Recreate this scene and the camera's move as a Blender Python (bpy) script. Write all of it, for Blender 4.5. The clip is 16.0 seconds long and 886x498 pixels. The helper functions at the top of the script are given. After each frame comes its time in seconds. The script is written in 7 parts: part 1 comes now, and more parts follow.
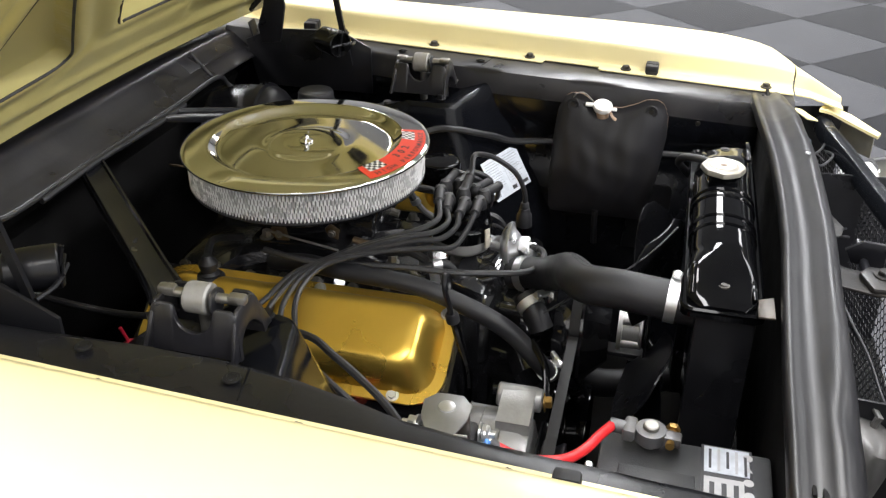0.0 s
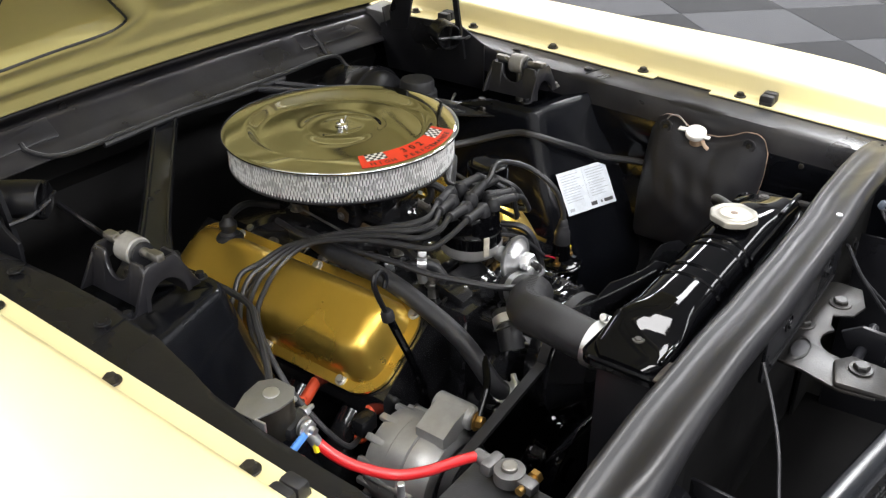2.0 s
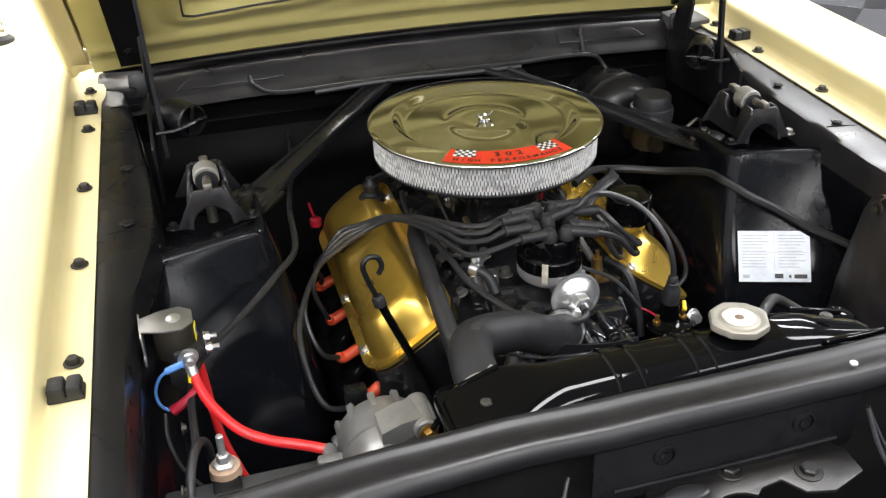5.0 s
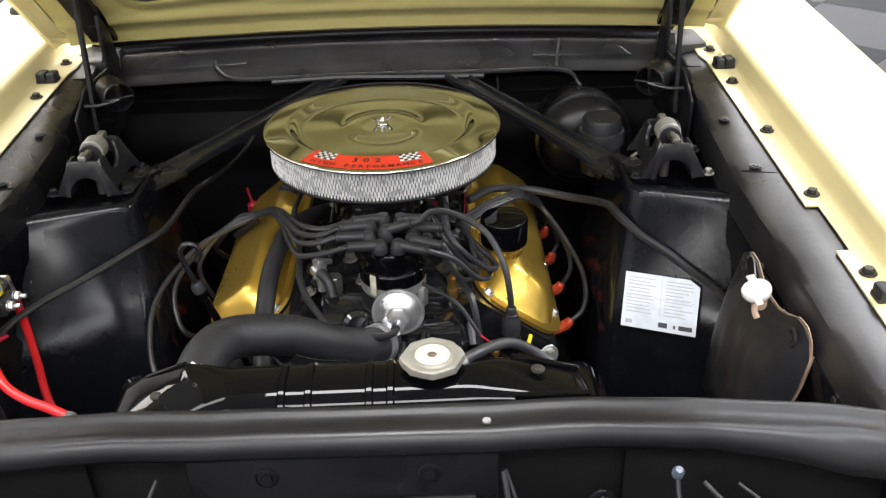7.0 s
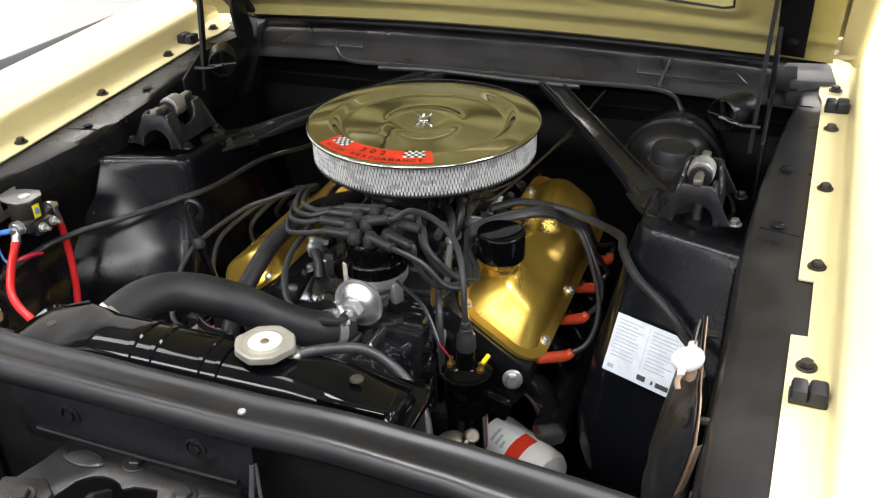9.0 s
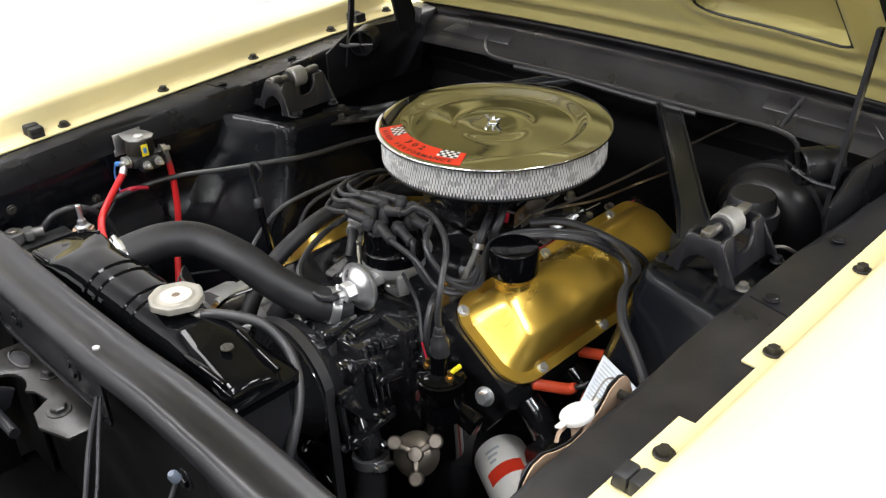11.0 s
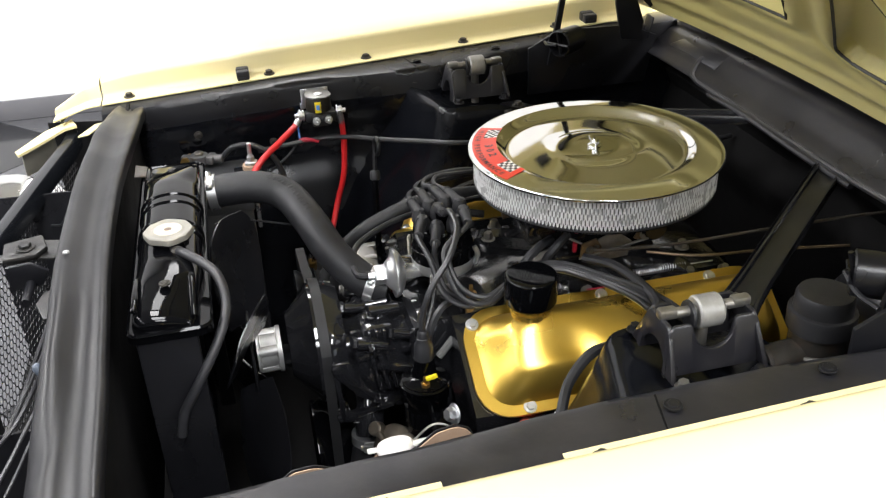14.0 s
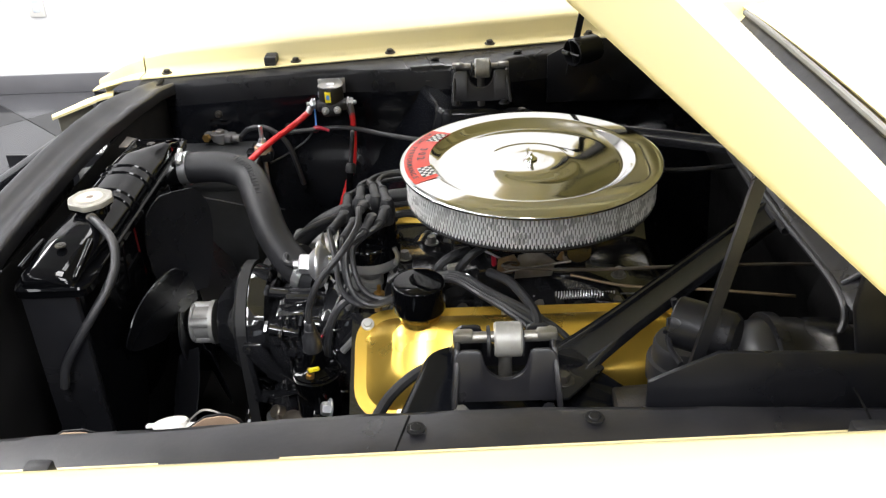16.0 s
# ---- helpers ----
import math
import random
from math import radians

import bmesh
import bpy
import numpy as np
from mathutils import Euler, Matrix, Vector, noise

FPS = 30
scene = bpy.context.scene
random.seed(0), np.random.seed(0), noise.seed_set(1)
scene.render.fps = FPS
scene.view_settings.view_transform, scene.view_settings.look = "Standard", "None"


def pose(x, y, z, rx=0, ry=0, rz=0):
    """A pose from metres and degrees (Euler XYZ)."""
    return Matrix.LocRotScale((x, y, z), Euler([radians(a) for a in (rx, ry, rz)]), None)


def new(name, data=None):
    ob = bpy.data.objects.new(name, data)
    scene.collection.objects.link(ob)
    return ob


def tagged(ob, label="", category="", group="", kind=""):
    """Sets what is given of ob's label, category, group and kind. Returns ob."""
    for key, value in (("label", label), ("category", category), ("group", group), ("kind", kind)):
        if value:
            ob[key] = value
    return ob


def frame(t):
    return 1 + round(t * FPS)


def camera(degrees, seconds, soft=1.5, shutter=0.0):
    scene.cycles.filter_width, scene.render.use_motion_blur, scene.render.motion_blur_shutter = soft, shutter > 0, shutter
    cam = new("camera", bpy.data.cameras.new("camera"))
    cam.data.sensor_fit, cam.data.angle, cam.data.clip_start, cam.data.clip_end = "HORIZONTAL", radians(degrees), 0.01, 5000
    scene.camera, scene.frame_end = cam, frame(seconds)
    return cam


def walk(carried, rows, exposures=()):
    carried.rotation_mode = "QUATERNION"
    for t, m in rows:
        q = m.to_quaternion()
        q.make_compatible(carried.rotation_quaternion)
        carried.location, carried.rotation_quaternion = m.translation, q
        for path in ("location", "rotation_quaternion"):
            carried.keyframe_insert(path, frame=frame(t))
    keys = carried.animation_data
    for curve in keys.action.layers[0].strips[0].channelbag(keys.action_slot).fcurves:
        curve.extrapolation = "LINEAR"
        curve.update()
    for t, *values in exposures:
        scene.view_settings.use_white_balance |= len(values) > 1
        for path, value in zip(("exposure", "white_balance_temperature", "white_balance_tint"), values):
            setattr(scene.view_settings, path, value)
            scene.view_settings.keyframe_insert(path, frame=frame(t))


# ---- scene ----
cam = camera(52.2, 16.0, 1.3)
METRES, EYE, TILT, LEAN, TURN = 3.33, 1.4335, -29.0, 0.0, -75.1
EYE_X, EYE_Y = -1.124, -0.5005
ROWS = [
    (0.0, 0.0, 0.0, 0.0, 0.0, 0.0, -0.0),
    (0.5, 0.0311, 0.0026, 0.0027, 4.15, -0.27, -2.24),
    (1.0, 0.0632, 0.0072, 0.0064, 8.61, -0.72, -4.64),
    (1.5, 0.0937, 0.0131, 0.0107, 13.3, -1.35, -7.08),
    (2.0, 0.1239, 0.0215, 0.0155, 19.05, -2.26, -10.03),
    (2.5, 0.1516, 0.0329, 0.0229, 25.55, -3.73, -12.96),
    (3.0, 0.1775, 0.0464, 0.0314, 31.82, -5.48, -15.62),
    (5.5, 0.2788, 0.1595, 0.0945, 60.1, -16.0, -24.03),
    (6.0, 0.2944, 0.1914, 0.1119, 63.84, -17.61, -24.78),
    (6.5, 0.3072, 0.2225, 0.1289, 67.77, -19.38, -25.47),
    (7.0, 0.3167, 0.2513, 0.1447, 72.12, -21.37, -26.34),
    (7.5, 0.322, 0.2795, 0.1598, 77.68, -23.93, -26.95),
    (8.0, 0.3248, 0.309, 0.1751, 83.8, -26.78, -27.36),
    (8.5, 0.3252, 0.3378, 0.1908, 90.37, -29.93, -27.45),
    (9.0, 0.3231, 0.366, 0.206, 97.02, -33.08, -27.13),
    (11.5, 0.2654, 0.4918, 0.2747, 128.58, -47.03, -21.37),
    (12.0, 0.2487, 0.5092, 0.2842, 133.94, -49.04, -19.51),
    (12.5, 0.231, 0.524, 0.2922, 138.6, -50.68, -17.89),
    (13.0, 0.2103, 0.5385, 0.3001, 143.45, -52.26, -15.98),
    (13.5, 0.1877, 0.5517, 0.3073, 148.32, -53.7, -13.92),
    (14.0, 0.1637, 0.5637, 0.3143, 153.13, -54.97, -11.76),
    (14.5, 0.1377, 0.575, 0.3199, 157.45, -55.89, -9.49),
    (15.0, 0.1105, 0.5852, 0.3252, 161.27, -56.58, -7.55),
    (15.5, 0.0821, 0.5937, 0.3292, 163.92, -56.95, -6.1),
    (16.0, 0.0543, 0.601, 0.3329, 166.2, -57.23, -4.86),
]
walk(cam, [(t, pose(EYE_X, EYE_Y, EYE, TILT, LEAN, TURN) @ pose(METRES * x, METRES * y, METRES * z, 90 + pitch, roll, yaw)) for t, x, y, z, yaw, pitch, roll in ROWS])

# ---- world and lamps ----
world = bpy.data.worlds.new("world")
scene.world = world
world.use_nodes = True
world.node_tree.nodes["Background"].inputs[0].default_value = (0.75, 0.82, 0.9, 1)
world.node_tree.nodes["Background"].inputs[1].default_value = 0.1
scene.view_settings.exposure = 0.0

ROOM = (-3.18, 9.0, -8.0, 8.0, 3.6)  # x0, x1, y0, y1, height
LAMPS = [(lx, ly) for lx in (-2.1, 0.15, 2.6, 5.4) for ly in (-5.6, -2.9, -0.4, 2.4, 5.2)]
LAMP_WATTS = 91.0
for lx, ly in LAMPS:
    d = bpy.data.lights.new("tube_light", "AREA")
    cool = lx < 1 and ly < 0  # newer, cooler tubes ahead of the car on its right
    blue = lx > 2  # bluish daylight tubes over the open half of the showroom
    watts = LAMP_WATTS * ((1.05 if ly < -5 else 1.15 if ly < -2 else 1.65) if cool else 0.45 if ly < -2 else 1.1)
    if lx < -2 and ly > -1:
        watts = LAMP_WATTS * 0.6
    d.shape, d.size, d.size_y, d.energy, d.color = "RECTANGLE", 1.7, 0.60, watts * (1.25 if blue else 1.02), (0.94, 0.930, 0.935) if cool else (0.925, 0.935, 0.962) if blue else (1.0, 0.948, 0.895)
    new("tube_light", d).matrix_world = pose(lx, ly, ROOM[4] - 0.10)


# ---- materials ----
def mat(name, color, rough=0.5, metal=0.0, coat=0.0, vary=0.12, scale=14.0, bump=0.0, bump_scale=400.0, dirt=None, dirt_amount=0.0,
        rough_vary=0.08, spec=0.5, by_object=0.0):
    """A plain painted, rubber, metal or plastic surface: two scales of tone, dust in patches, uneven gloss and fine relief."""
    m = bpy.data.materials.new(name)
    m.use_nodes = True
    t = m.node_tree
    n, l = t.nodes, t.links
    b = n["Principled BSDF"]
    b.inputs["Metallic"].default_value = metal
    b.inputs["Coat Weight"].default_value = coat
    b.inputs["Coat Roughness"].default_value = 0.04
    b.inputs["Specular IOR Level"].default_value = spec
    co = n.new("ShaderNodeTexCoord")
    big = n.new("ShaderNodeTexNoise")
    big.inputs["Scale"].default_value, big.inputs["Detail"].default_value = scale, 6
    fine = n.new("ShaderNodeTexNoise")
    fine.inputs["Scale"].default_value, fine.inputs["Detail"].default_value = scale * 17, 3
    for k in (big, fine):
        l.new(co.outputs["Object"], k.inputs["Vector"])
    add = n.new("ShaderNodeMath")
    add.operation = "MULTIPLY_ADD"
    add.inputs[1].default_value = 0.15
    l.new(fine.outputs["Fac"], add.inputs[0])
    l.new(big.outputs["Fac"], add.inputs[2])
    ramp = n.new("ShaderNodeMapRange")
    ramp.inputs["From Min"].default_value, ramp.inputs["From Max"].default_value = 0.35, 1.0
    ramp.inputs["To Min"].default_value, ramp.inputs["To Max"].default_value = 1 - vary, 1 + vary
    l.new(add.outputs[0], ramp.inputs["Value"])
    mul = n.new("ShaderNodeVectorMath")
    mul.operation = "SCALE"
    mul.inputs[0].default_value = color
    l.new(ramp.outputs[0], mul.inputs["Scale"])
    out = mul.outputs[0]
    if by_object:
        info = n.new("ShaderNodeObjectInfo")
        r2 = n.new("ShaderNodeMapRange")
        r2.inputs["To Min"].default_value, r2.inputs["To Max"].default_value = 1 - by_object, 1 + by_object
        l.new(info.outputs["Random"], r2.inputs["Value"])
        m2 = n.new("ShaderNodeVectorMath")
        m2.operation = "SCALE"
        l.new(out, m2.inputs[0])
        l.new(r2.outputs[0], m2.inputs["Scale"])
        out = m2.outputs[0]
    if dirt:
        d = n.new("ShaderNodeTexNoise")
        d.inputs["Scale"].default_value, d.inputs["Detail"].default_value, d.inputs["Roughness"].default_value = scale * 0.8, 8, 0.65
        l.new(co.outputs["Object"], d.inputs["Vector"])
        dr = n.new("ShaderNodeMapRange")
        dr.inputs["From Min"].default_value, dr.inputs["From Max"].default_value = 0.46, 0.72
        dr.inputs["To Max"].default_value = dirt_amount
        l.new(d.outputs["Fac"], dr.inputs["Value"])
        mix = n.new("ShaderNodeMix")
        mix.data_type = "RGBA"
        mix.inputs["B"].default_value = (*dirt, 1)
        l.new(dr.outputs[0], mix.inputs["Factor"])
        l.new(out, mix.inputs["A"])
        out = mix.outputs["Result"]
    l.new(out, b.inputs["Base Color"])
    rr = n.new("ShaderNodeMapRange")
    rr.inputs["From Min"].default_value, rr.inputs["From Max"].default_value = 0.3, 0.75
    rr.inputs["To Min"].default_value, rr.inputs["To Max"].default_value = max(rough - rough_vary, 0.01), rough + rough_vary
    l.new(big.outputs["Fac"], rr.inputs["Value"])
    l.new(rr.outputs[0], b.inputs["Roughness"])
    if bump:
        bn = n.new("ShaderNodeTexNoise")
        bn.inputs["Scale"].default_value, bn.inputs["Detail"].default_value = bump_scale, 4
        l.new(co.outputs["Object"], bn.inputs["Vector"])
        bp = n.new("ShaderNodeBump")
        bp.inputs["Strength"].default_value, bp.inputs["Distance"].default_value = bump, 0.001
        l.new(bn.outputs["Fac"], bp.inputs["Height"])
        l.new(bp.outputs[0], b.inputs["Normal"])
    return m


YELLOW = mat("yellow_paint", (0.735, 0.645, 0.355), 0.36, coat=0.15, vary=0.03, scale=3, rough_vary=0.05, bump=0.02, bump_scale=180)
# the same body yellow, with the shade under the hood put into its colour
SHADED_YELLOW = mat("shaded_yellow_paint", (0.53, 0.468, 0.185), 0.36, coat=0.15, vary=0.08, scale=5, bump=0.06, bump_scale=90)
BLACK = mat("satin_black_paint", (0.0078, 0.0080, 0.0098), 0.31, vary=0.25, scale=9, bump=0.12, bump_scale=130, dirt=(0.026, 0.025, 0.024), dirt_amount=0.16, spec=0.32)
BEAM = mat("beam_black_paint", (0.0062, 0.0062, 0.0075), 0.41, vary=0.25, scale=7, bump=0.10, bump_scale=45, dirt=(0.020, 0.019, 0.019), dirt_amount=0.25, rough_vary=0.08, spec=0.36)
# dusty black, its base lightened to carry some of the sheen
GREYBLACK = mat("dusty_black_paint_with_sheen", (0.0135, 0.0133, 0.0162), 0.33, vary=0.35, scale=14, bump=0.15, bump_scale=120, dirt=(0.045, 0.042, 0.040), dirt_amount=0.4)
GLOSS = mat("gloss_black_enamel", (0.0020, 0.0021, 0.0026), 0.045, spec=0.17, vary=0.2, scale=20, rough_vary=0.02)
SATIN = mat("semi_gloss_black_enamel", (0.0095, 0.0100, 0.0122), 0.24, spec=0.42, vary=0.2, scale=20, bump=0.06, bump_scale=80, rough_vary=0.05)
ENGINEBLACK = mat("black_engine_enamel", (0.0140, 0.0143, 0.0165), 0.055, spec=0.9, vary=0.25, scale=30, bump=0.06, bump_scale=150, rough_vary=0.03)
TOWERPAINT = mat("tower_black_paint", (0.0046, 0.0051, 0.0070), 0.18, spec=0.21, vary=0.2, scale=9, bump=0.03, bump_scale=90, dirt=(0.018, 0.018, 0.019), dirt_amount=0.2)
CAST = mat("black_cast_iron_enamel", (0.0130, 0.0132, 0.0150), 0.10, spec=0.8, vary=0.3, scale=30, bump=0.25, bump_scale=160, rough_vary=0.05)
RUBBER = mat("black_rubber", (0.0155, 0.0157, 0.0180), 0.5, vary=0.25, scale=30, bump=0.1, bump_scale=300, dirt=(0.05, 0.05, 0.05), dirt_amount=0.2, spec=0.4)
WIRE = mat("wire_rubber", (0.0200, 0.0202, 0.0230), 0.42, vary=0.25, scale=40, bump=0.06, dirt=(0.06, 0.058, 0.056), dirt_amount=0.25)
VINYL = mat("black_vinyl", (0.0125, 0.0122, 0.0149), 0.46, vary=0.25, scale=14, bump=0.35, bump_scale=500, dirt=(0.04, 0.038, 0.036), dirt_amount=0.25, spec=0.4)
GOLD = mat("gold_engine_paint", (0.78, 0.52, 0.10), 0.29, metal=0.88, coat=0.12, vary=0.06, scale=9, bump=0.015, bump_scale=300, rough_vary=0.03, dirt=(0.46, 0.30, 0.06), dirt_amount=0.15)
CHROME = mat("chrome", (0.72, 0.72, 0.70), 0.035, metal=1.0, vary=0.02, scale=20, rough_vary=0.02)
LIDCHROME = mat("brushed_chrome", (0.68, 0.68, 0.66), 0.055, metal=1.0, vary=0.04, scale=20, rough_vary=0.025, bump=0.02, bump_scale=400)
ZINC = mat("zinc_plate", (0.70, 0.705, 0.72), 0.34, metal=0.9, vary=0.12, scale=40, bump=0.06, dirt=(0.36, 0.35, 0.33), dirt_amount=0.2)
STEEL = mat("dull_steel", (0.30, 0.29, 0.27), 0.42, metal=0.85, vary=0.2, scale=50, bump=0.2, dirt=(0.10, 0.07, 0.04), dirt_amount=0.5)
ALU = mat("cast_aluminium", (0.38, 0.38, 0.375), 0.40, metal=0.55, vary=0.12, scale=40, bump=0.3, bump_scale=260, dirt=(0.2, 0.19, 0.17), dirt_amount=0.3)
CAPMETAL = mat("worn_cap_metal", (0.26, 0.25, 0.22), 0.42, metal=0.45, vary=0.12, scale=60, bump=0.15, dirt=(0.34, 0.30, 0.23), dirt_amount=0.5)
BRASS = mat("brass", (0.45, 0.28, 0.09), 0.35, metal=0.9, vary=0.2, scale=80)
MEDIA = mat("filter_paper", (0.30, 0.30, 0.29), 0.8, vary=0.08, scale=60)
SCREEN = mat("filter_screen_wire", (0.82, 0.82, 0.81), 0.3, metal=0.35, vary=0.12, scale=70)
RED = mat("red_cable_sheath", (0.62, 0.018, 0.022), 0.38, vary=0.08, scale=60, coat=0.2)
REDPLASTIC = mat("red_plastic", (0.40, 0.012, 0.035), 0.35, vary=0.1)
CAPPRINT = mat("worn_cream_print", (0.50, 0.465, 0.38), 0.5, vary=0.25, scale=120, dirt=(0.30, 0.27, 0.21), dirt_amount=0.6)
STRIPGREY = mat("grey_weatherstrip_rubber", (0.16, 0.16, 0.155), 0.6, vary=0.2, scale=30)
PUMPMETAL = mat("bronzed_cast_metal", (0.21, 0.185, 0.155), 0.36, metal=0.75, vary=0.25, scale=40, bump=0.3, dirt=(0.10, 0.075, 0.05), dirt_amount=0.4)
BLUE = mat("blue_wire", (0.10, 0.28, 0.70), 0.4, vary=0.1)
YELLOWPLASTIC = mat("yellow_plastic", (0.85, 0.68, 0.02), 0.4, vary=0.05)
ORANGE = mat("orange_silicone", (0.72, 0.085, 0.03), 0.5, vary=0.12, scale=50)
WHITEPLASTIC = mat("white_plastic", (0.78, 0.77, 0.74), 0.4, vary=0.04, scale=40, dirt=(0.5, 0.45, 0.36), dirt_amount=0.2)
TAN = mat("tan_rubber", (0.42, 0.29, 0.20), 0.6, vary=0.15, scale=40, dirt=(0.2, 0.13, 0.09), dirt_amount=0.4)
PAPER = mat("white_paper", (0.70, 0.75, 0.82), 0.28, vary=0.08, scale=40, dirt=(0.50, 0.54, 0.60), dirt_amount=0.5)
INK = mat("black_ink", (0.03, 0.03, 0.035), 0.5, vary=0.05)
GREYINK = mat("grey_ink", (0.42, 0.45, 0.50), 0.4, vary=0.2, scale=90)
DECALRED = mat("red_decal", (0.70, 0.045, 0.02), 0.35, vary=0.04)
DECALBLACK = mat("black_decal", (0.012, 0.012, 0.014), 0.35, vary=0.05)
DECALWHITE = mat("white_decal", (0.8, 0.8, 0.78), 0.35, vary=0.03)
BATTERY = mat("battery_plastic", (0.035, 0.036, 0.039), 0.42, vary=0.15, scale=30, bump=0.3, bump_scale=600, dirt=(0.07, 0.07, 0.07), dirt_amount=0.35)
CASTGREY = mat("raw_cast_iron", (0.085, 0.078, 0.07), 0.4, metal=0.65, vary=0.3, scale=40, bump=0.5, dirt=(0.16, 0.10, 0.06), dirt_amount=0.5)
LATCHGREY = mat("dusty_grey_steel", (0.0105, 0.0102, 0.0100), 0.40, metal=0.1, vary=0.4, scale=24, bump=0.25, dirt=(0.038, 0.032, 0.026), dirt_amount=0.5)
# near-black for seams and deep panels; the shade of the recesses is in its colour
PITBLACK = mat("matt_black_paint_with_shade", (0.0055, 0.0054, 0.0056), 0.7, vary=0.3, scale=20, bump=0.3, spec=0.1)
FARPAINT = mat("grey_wall_paint", (0.46, 0.46, 0.47), 0.7, vary=0.05, scale=1.5)
WALLPAINT = mat("white_wall_paint", (0.68, 0.68, 0.69), 0.7, vary=0.03, scale=1.5, bump=0.1, bump_scale=300)
CEILPAINT = mat("white_ceiling_paint", (0.80, 0.80, 0.80), 0.8, vary=0.03, scale=1.5)
BASEGREY = mat("grey_baseboard", (0.13, 0.13, 0.14), 0.45, vary=0.08, scale=6)
TILE_LIGHT = mat("light_grey_tile", (0.068, 0.069, 0.075), 0.12, spec=0.45, vary=0.22, scale=5, by_object=0.10, rough_vary=0.07, bump=0.03, bump_scale=40)
TILE_DARK = mat("dark_grey_tile", (0.014, 0.0145, 0.0165), 0.11, spec=0.45, vary=0.3, scale=5, by_object=0.15, rough_vary=0.07, bump=0.03, bump_scale=40)
GROUT = mat("dark_grout", (0.04, 0.04, 0.04), 0.8, vary=0.1)
GLASSDARK = mat("dark_windscreen_glass", (0.02, 0.025, 0.03), 0.03, vary=0.05, spec=0.8)



# ---- mesh helpers ----
WORLD = {}
V = Vector


def thing(name, at, label, category, group="", kind=""):
    """An empty at the base of a thing."""
    e = new(name)
    e.empty_display_size = 0.02
    e.location = at
    WORLD[e] = Matrix.Translation(at)
    return tagged(e, label, category, group, kind)


def finish(bm, name, material, angle=38):
    bmesh.ops.recalc_face_normals(bm, faces=bm.faces)
    me = bpy.data.meshes.new(name)
    bm.to_mesh(me)
    bm.free()
    me.materials.append(material)
    for p in me.polygons:
        p.use_smooth = True
    me.set_sharp_from_angle(angle=radians(angle))
    return me


def part(name, bm, material, parent=None, label="", angle=38):
    """One mesh, given in world coordinates, as a part of a thing or of a part."""
    me = bm if isinstance(bm, bpy.types.Mesh) else finish(bm, name, material, angle)
    ob = new(name, me)
    if parent is not None:
        ob.parent = parent
        ob.matrix_parent_inverse = WORLD[parent].inverted()
    WORLD[ob] = Matrix.Identity(4)
    if label:
        ob["label"] = label
    return ob


def B():
    return bmesh.new()


def join(*bms):
    a = bms[0]
    for o in bms[1:]:
        me = bpy.data.meshes.new("tmp")
        o.to_mesh(me)
        o.free()
        a.from_mesh(me)
        bpy.data.meshes.remove(me)
    return a


def loft(rings, closed=True, caps=True):
    """A skin over rings of points, all of one count."""
    bm = B()
    vs = [[bm.verts.new(p) for p in r] for r in rings]
    n = len(rings[0])
    for a, b in zip(vs, vs[1:]):
        for i in range(n if closed else n - 1):
            j = (i + 1) % n
            bm.faces.new((a[i], a[j], b[j], b[i]))
    if closed and caps:
        for r in (vs[0], vs[-1]):
            bm.faces.new(r)
    return bm


def spline(pts, step=6):
    """Points on a smooth line through pts."""
    pts = [V(p) for p in pts]
    if len(pts) == 2:
        return [pts[0].lerp(pts[1], i / step) for i in range(step + 1)]
    ext = [pts[0] * 2 - pts[1], *pts, pts[-1] * 2 - pts[-2]]
    out = []
    for a, b, c, d in zip(ext, ext[1:], ext[2:], ext[3:]):
        for i in range(step):
            t = i / step
            out.append(0.5 * ((2 * b) + (c - a) * t + (2 * a - 5 * b + 4 * c - d) * t * t + (3 * b - a - 3 * c + d) * t ** 3))
    out.append(pts[-1])
    return out


def tube(pts, r, n=8, step=6, flat=1.0):
    """A hose or wire along a smooth line; r: one radius or a function of 0..1."""
    line = spline(pts, step)
    up = V((0, 0, 1))
    rings = []
    side = None
    for i, p in enumerate(line):
        d = (line[min(i + 1, len(line) - 1)] - line[max(i - 1, 0)]).normalized()
        if side is None:
            side = d.cross(up if abs(d.z) < 0.9 else V((1, 0, 0))).normalized()
        else:
            side = (side - d * side.dot(d)).normalized()
        other = d.cross(side)
        rad = r(i / (len(line) - 1)) if callable(r) else r
        rings.append([p + rad * (math.cos(a) * side + flat * math.sin(a) * other) for a in (2 * math.pi * k / n for k in range(n))])
    return loft(rings)


def lathe(profile, n=24, m=None, caps=True):
    """A turned form about z; profile of (radius, height), then moved by m."""
    m = m or Matrix.Identity(4)
    rings = [[m @ V((max(r, 1e-5) * math.cos(2 * math.pi * k / n), max(r, 1e-5) * math.sin(2 * math.pi * k / n), z)) for k in range(n)] for r, z in profile]
    return loft(rings, True, caps)


def along(p, d, spin=0.0):
    """A pose at p whose z points along d."""
    return Matrix.Translation(p) @ V(d).to_track_quat("Z", "Y").to_matrix().to_4x4() @ Matrix.Rotation(spin, 4, "Z")


def rod(a, b, r, n=12, bev=0.0):
    a, b = V(a), V(b)
    h = (b - a).length
    prof = [(r - bev, 0), (r, bev), (r, h - bev), (r - bev, h)] if bev else [(r, 0), (r, h)]
    return lathe(prof, n, along(a, b - a))


